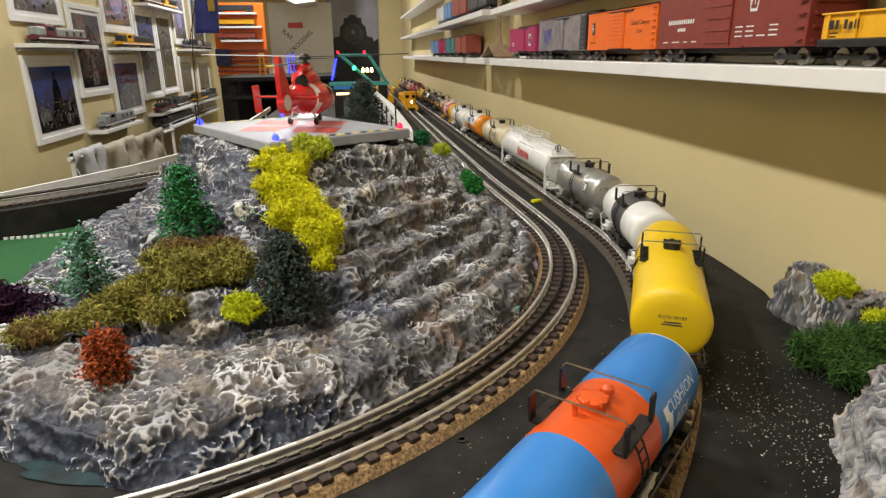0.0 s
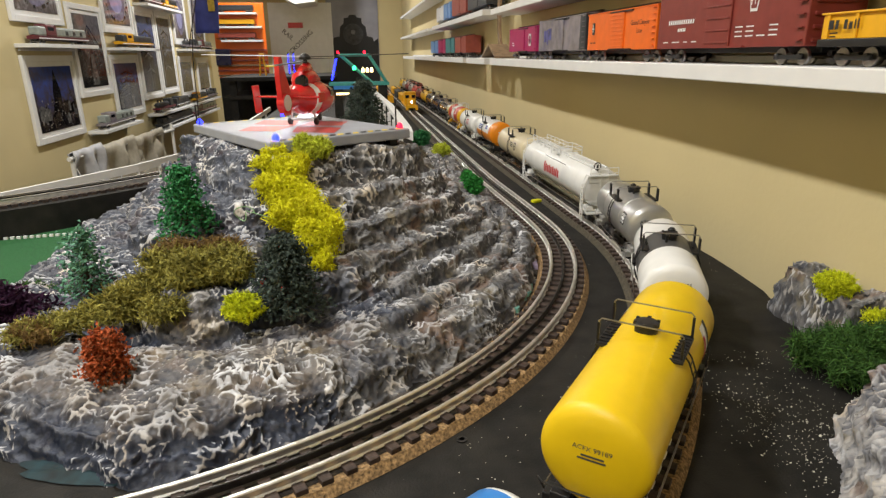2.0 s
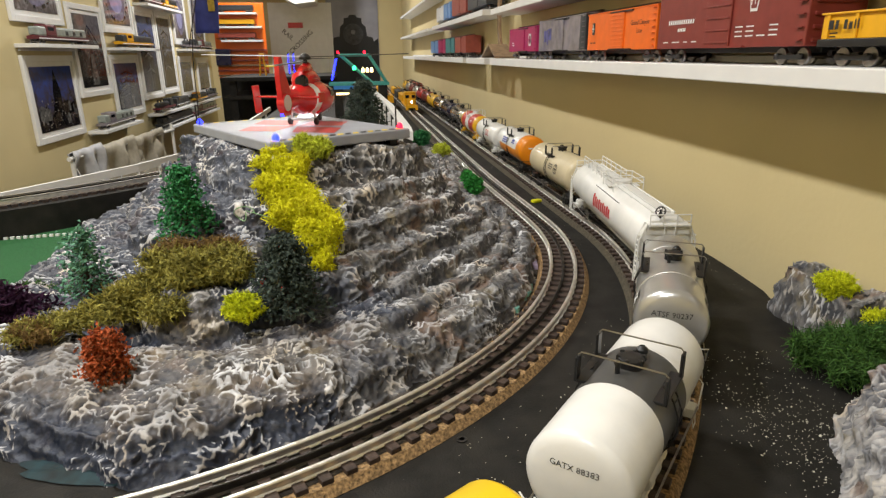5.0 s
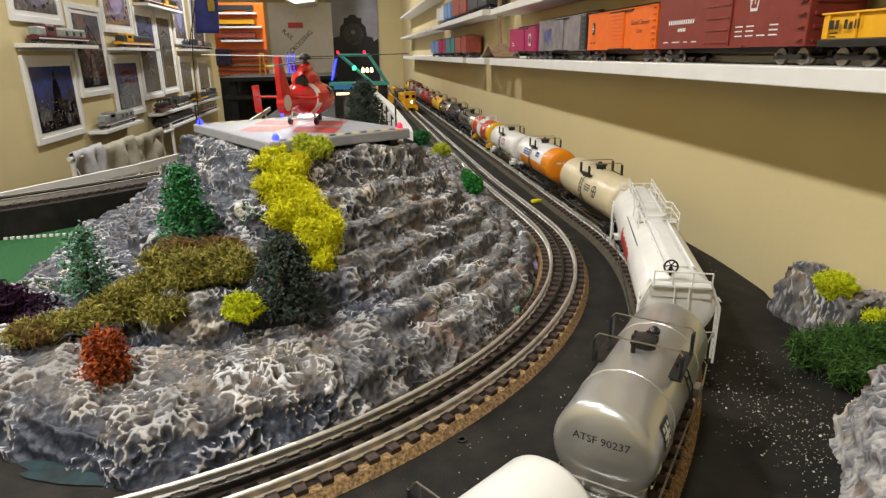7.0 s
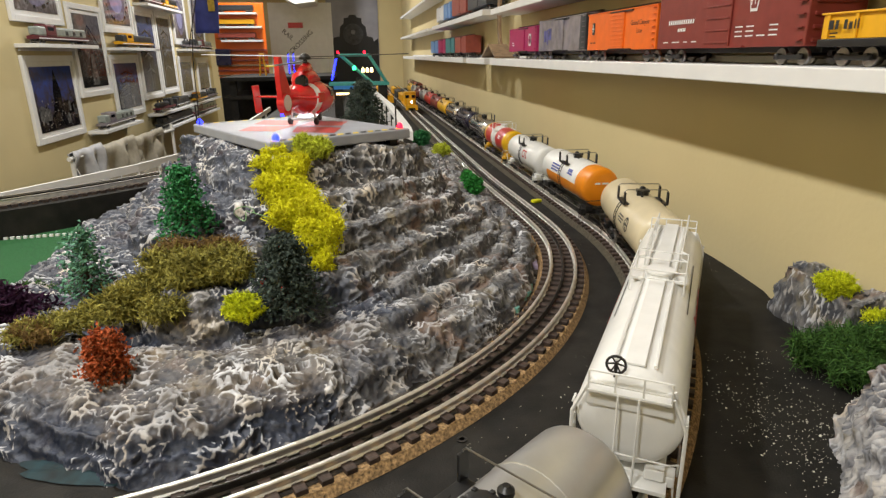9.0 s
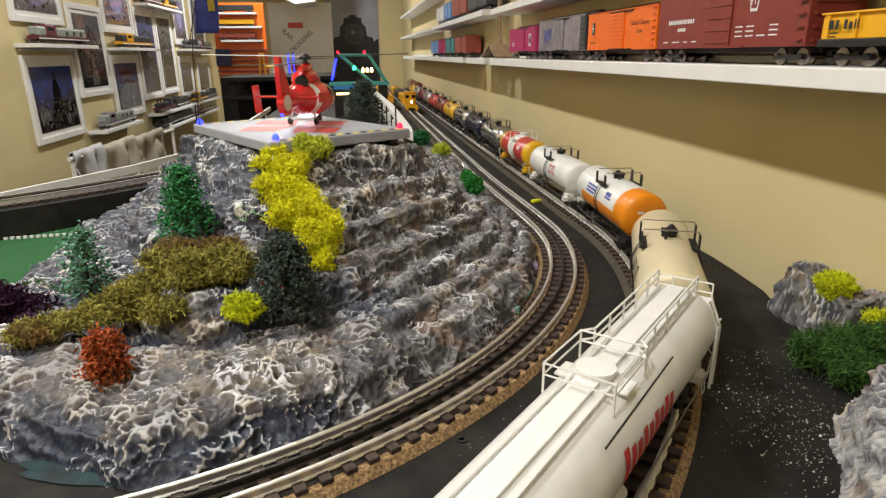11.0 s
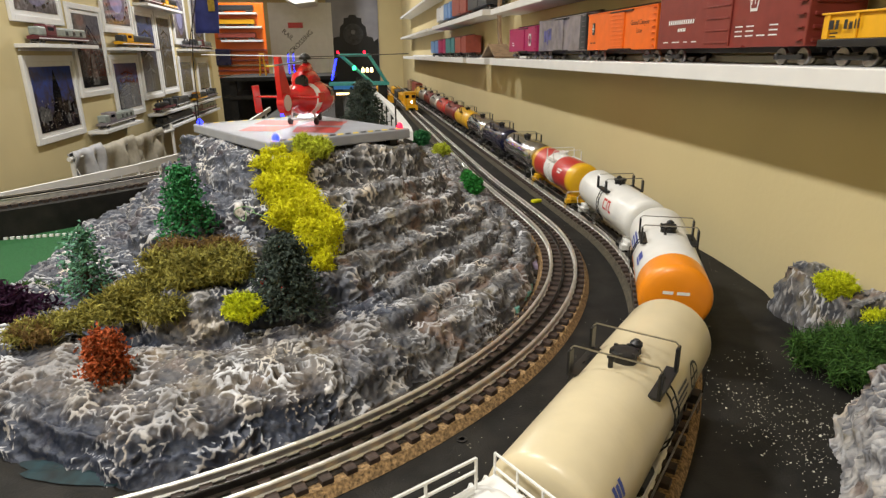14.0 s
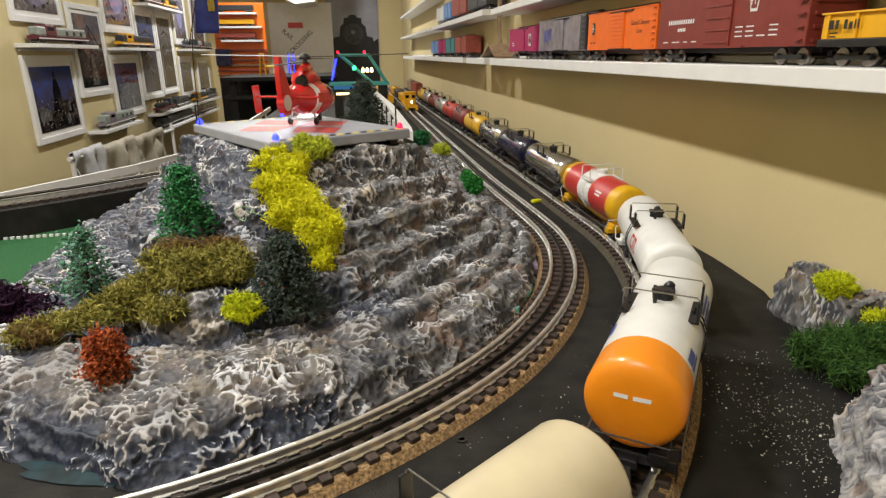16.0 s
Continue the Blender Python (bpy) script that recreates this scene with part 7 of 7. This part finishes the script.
# ---- small things on the deck ----
def litter():
    rng = random.Random(5)
    V, F = [], []
    M_FLAKE = material("pale_flakes", (0.78, 0.74, 0.62), 0.6, vary=0.3, scale=90)
    spots = [(rng.uniform(0.30, 0.47), rng.uniform(0.24, 0.5)) for _ in range(800)] + [(rng.gauss(0.33, 0.035), rng.gauss(0.37, 0.04)) for _ in range(420)] + [(rng.uniform(0.10, 0.36), rng.uniform(0.42, 0.9)) for _ in range(220)] + [(rng.uniform(0.33, 0.36), rng.uniform(0.9, 1.6)) for _ in range(40)] + [(rng.uniform(-0.1, 0.2), rng.uniform(0.30, 0.45)) for _ in range(130)] + [(rng.uniform(0.42, 0.5), rng.uniform(0.6, 0.9)) for _ in range(30)]
    for x, y in spots:
        di, do = math.hypot(x - IC[0], y - IC[1]), math.hypot(x - OC[0], y - OC[1])
        if abs(do - OR) < 0.036 or di < IR + 0.037 or x > 0.50:
            continue
        s = rng.uniform(0.0002, 0.0007) * (2.0 if rng.random() < 0.12 else 1)
        a, k = rng.uniform(0, 6.28), rng.uniform(0.4, 1.0)
        i = len(V)
        c, d = math.cos(a) * s, math.sin(a) * s
        V += [(x + c, y + d, 0.0003), (x - d * k, y + c * k, 0.0003), (x - c, y - d, 0.0003), (x + d * k, y - c * k, 0.0003), (x, y, 0.0003 + s * 0.7)]
        F += [(i, i + 1, i + 4), (i + 1, i + 2, i + 4), (i + 2, i + 3, i + 4), (i + 3, i, i + 4)]
    ob = mesh_part("scenery_flakes", V, F, M_FLAKE)
    tagged(ob, "pale scenery flakes scattered on the black deck", "flakes", kind="stuff")
    F_WIRE = material("pale_green_wire", (0.22, 0.40, 0.20), 0.4, vary=0.1)
    wl = part("wire_loop", tubem([(0.013 * math.cos(a) * (1 - 0.04 * i), 0.004 * math.sin(2 * a), 0.008 * math.sin(a)) for i, a in enumerate([0.35 * k for k in range(20)])] + [(0.03, 0.0, -0.006), (0.045, 0.004, -0.016)], 0.0006, 5), F_WIRE)
    wl.matrix_world = pose(-0.128, 0.668, 0.122)
    tagged(wl, "loop of thin pale green wire beside the lichen", "wire")
    tg = part("cable_tag", boxm(-0.010, 0.010, -0.006, 0.006, 0.0, 0.006, 0.0015), F_YELLOW)
    tg.matrix_world = pose(0.352, 1.145, 0.0005, 0, 0, 25)
    tagged(tg, "small yellow plastic tag lying between the tracks", "tag")
    bm = bmesh.new()
    lathe(bm, [(0.0, 0.0022), (0.0, 0.0042), (0.0008, 0.0042), (0.0008, 0.0022), (0.0, 0.0022)], "Z", 18)
    ws = part("washer", bm, M_DARK)
    ws.matrix_world = pose(0.069, 0.396, 0.0005)
    tagged(ws, "small dark steel washer lying on the deck", "washer")
    M_TEALP = material("teal_plaster", (0.005, 0.026, 0.034), 0.75, vary=0.5, scale=60)
    V, F = [], []
    n = 24
    for k in range(n):
        a = 2 * math.pi * k / n
        r = 1 + 0.25 * noise.noise(Vector((math.cos(a) * 2, math.sin(a) * 2, 1)))
        V.append((0.055 * r * math.cos(a), 0.016 * r * math.sin(a), 0.0006))
    V.append((0, 0, 0.004))
    F = [(k, (k + 1) % n, n) for k in range(n)]
    M_CHIP = material("turquoise_chip", (0.18, 0.46, 0.40), 0.5, vary=0.3, scale=200)
    M_LILAC = material("lilac_chip", (0.50, 0.42, 0.62), 0.5, vary=0.1, scale=200)
    rng = random.Random(8)
    for a, m, w in ((-16.8, M_LILAC, 0.006), (-15.4, M_LILAC, 0.005), (-25, M_CHIP, 0.005), (-27, M_CHIP, 0.006), (-29, M_CHIP, 0.004), (-32, M_CHIP, 0.004)):
        chip = part("paint_chip", boxm(-0.003, 0.003, -w, w, 0.0, 0.008, 0.001), m)
        chip.matrix_world = pose(IC[0] + 0.590 * math.cos(radians(a)), IC[1] + 0.590 * math.sin(radians(a)), 0.0008, 0, rng.uniform(-10, 10), a + rng.uniform(-14, 14))
        tagged(chip, "small lilac chip of plaster beside the track" if m is M_LILAC else "small turquoise chip of plaster beside the track", "plaster chip", "plaster chips beside the track")
    ob = mesh_part("teal_paint_patch", V, F, M_TEALP)
    ob.matrix_world = pose(-0.205, 0.402, 0.0006, 0, 0, -14)
    tagged(ob, "dark teal painted plaster at the foot of the hill", "paint patch")


# ---- build ----
room()
deck()
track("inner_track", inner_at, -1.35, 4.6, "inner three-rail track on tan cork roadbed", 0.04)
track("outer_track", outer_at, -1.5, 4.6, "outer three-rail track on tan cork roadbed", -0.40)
hill()
outcrop()
left_layout()
right_shelves()
west_wall()
far_end()
landing_pad()
helicopter()
greenery()
litter()
train()
motions()
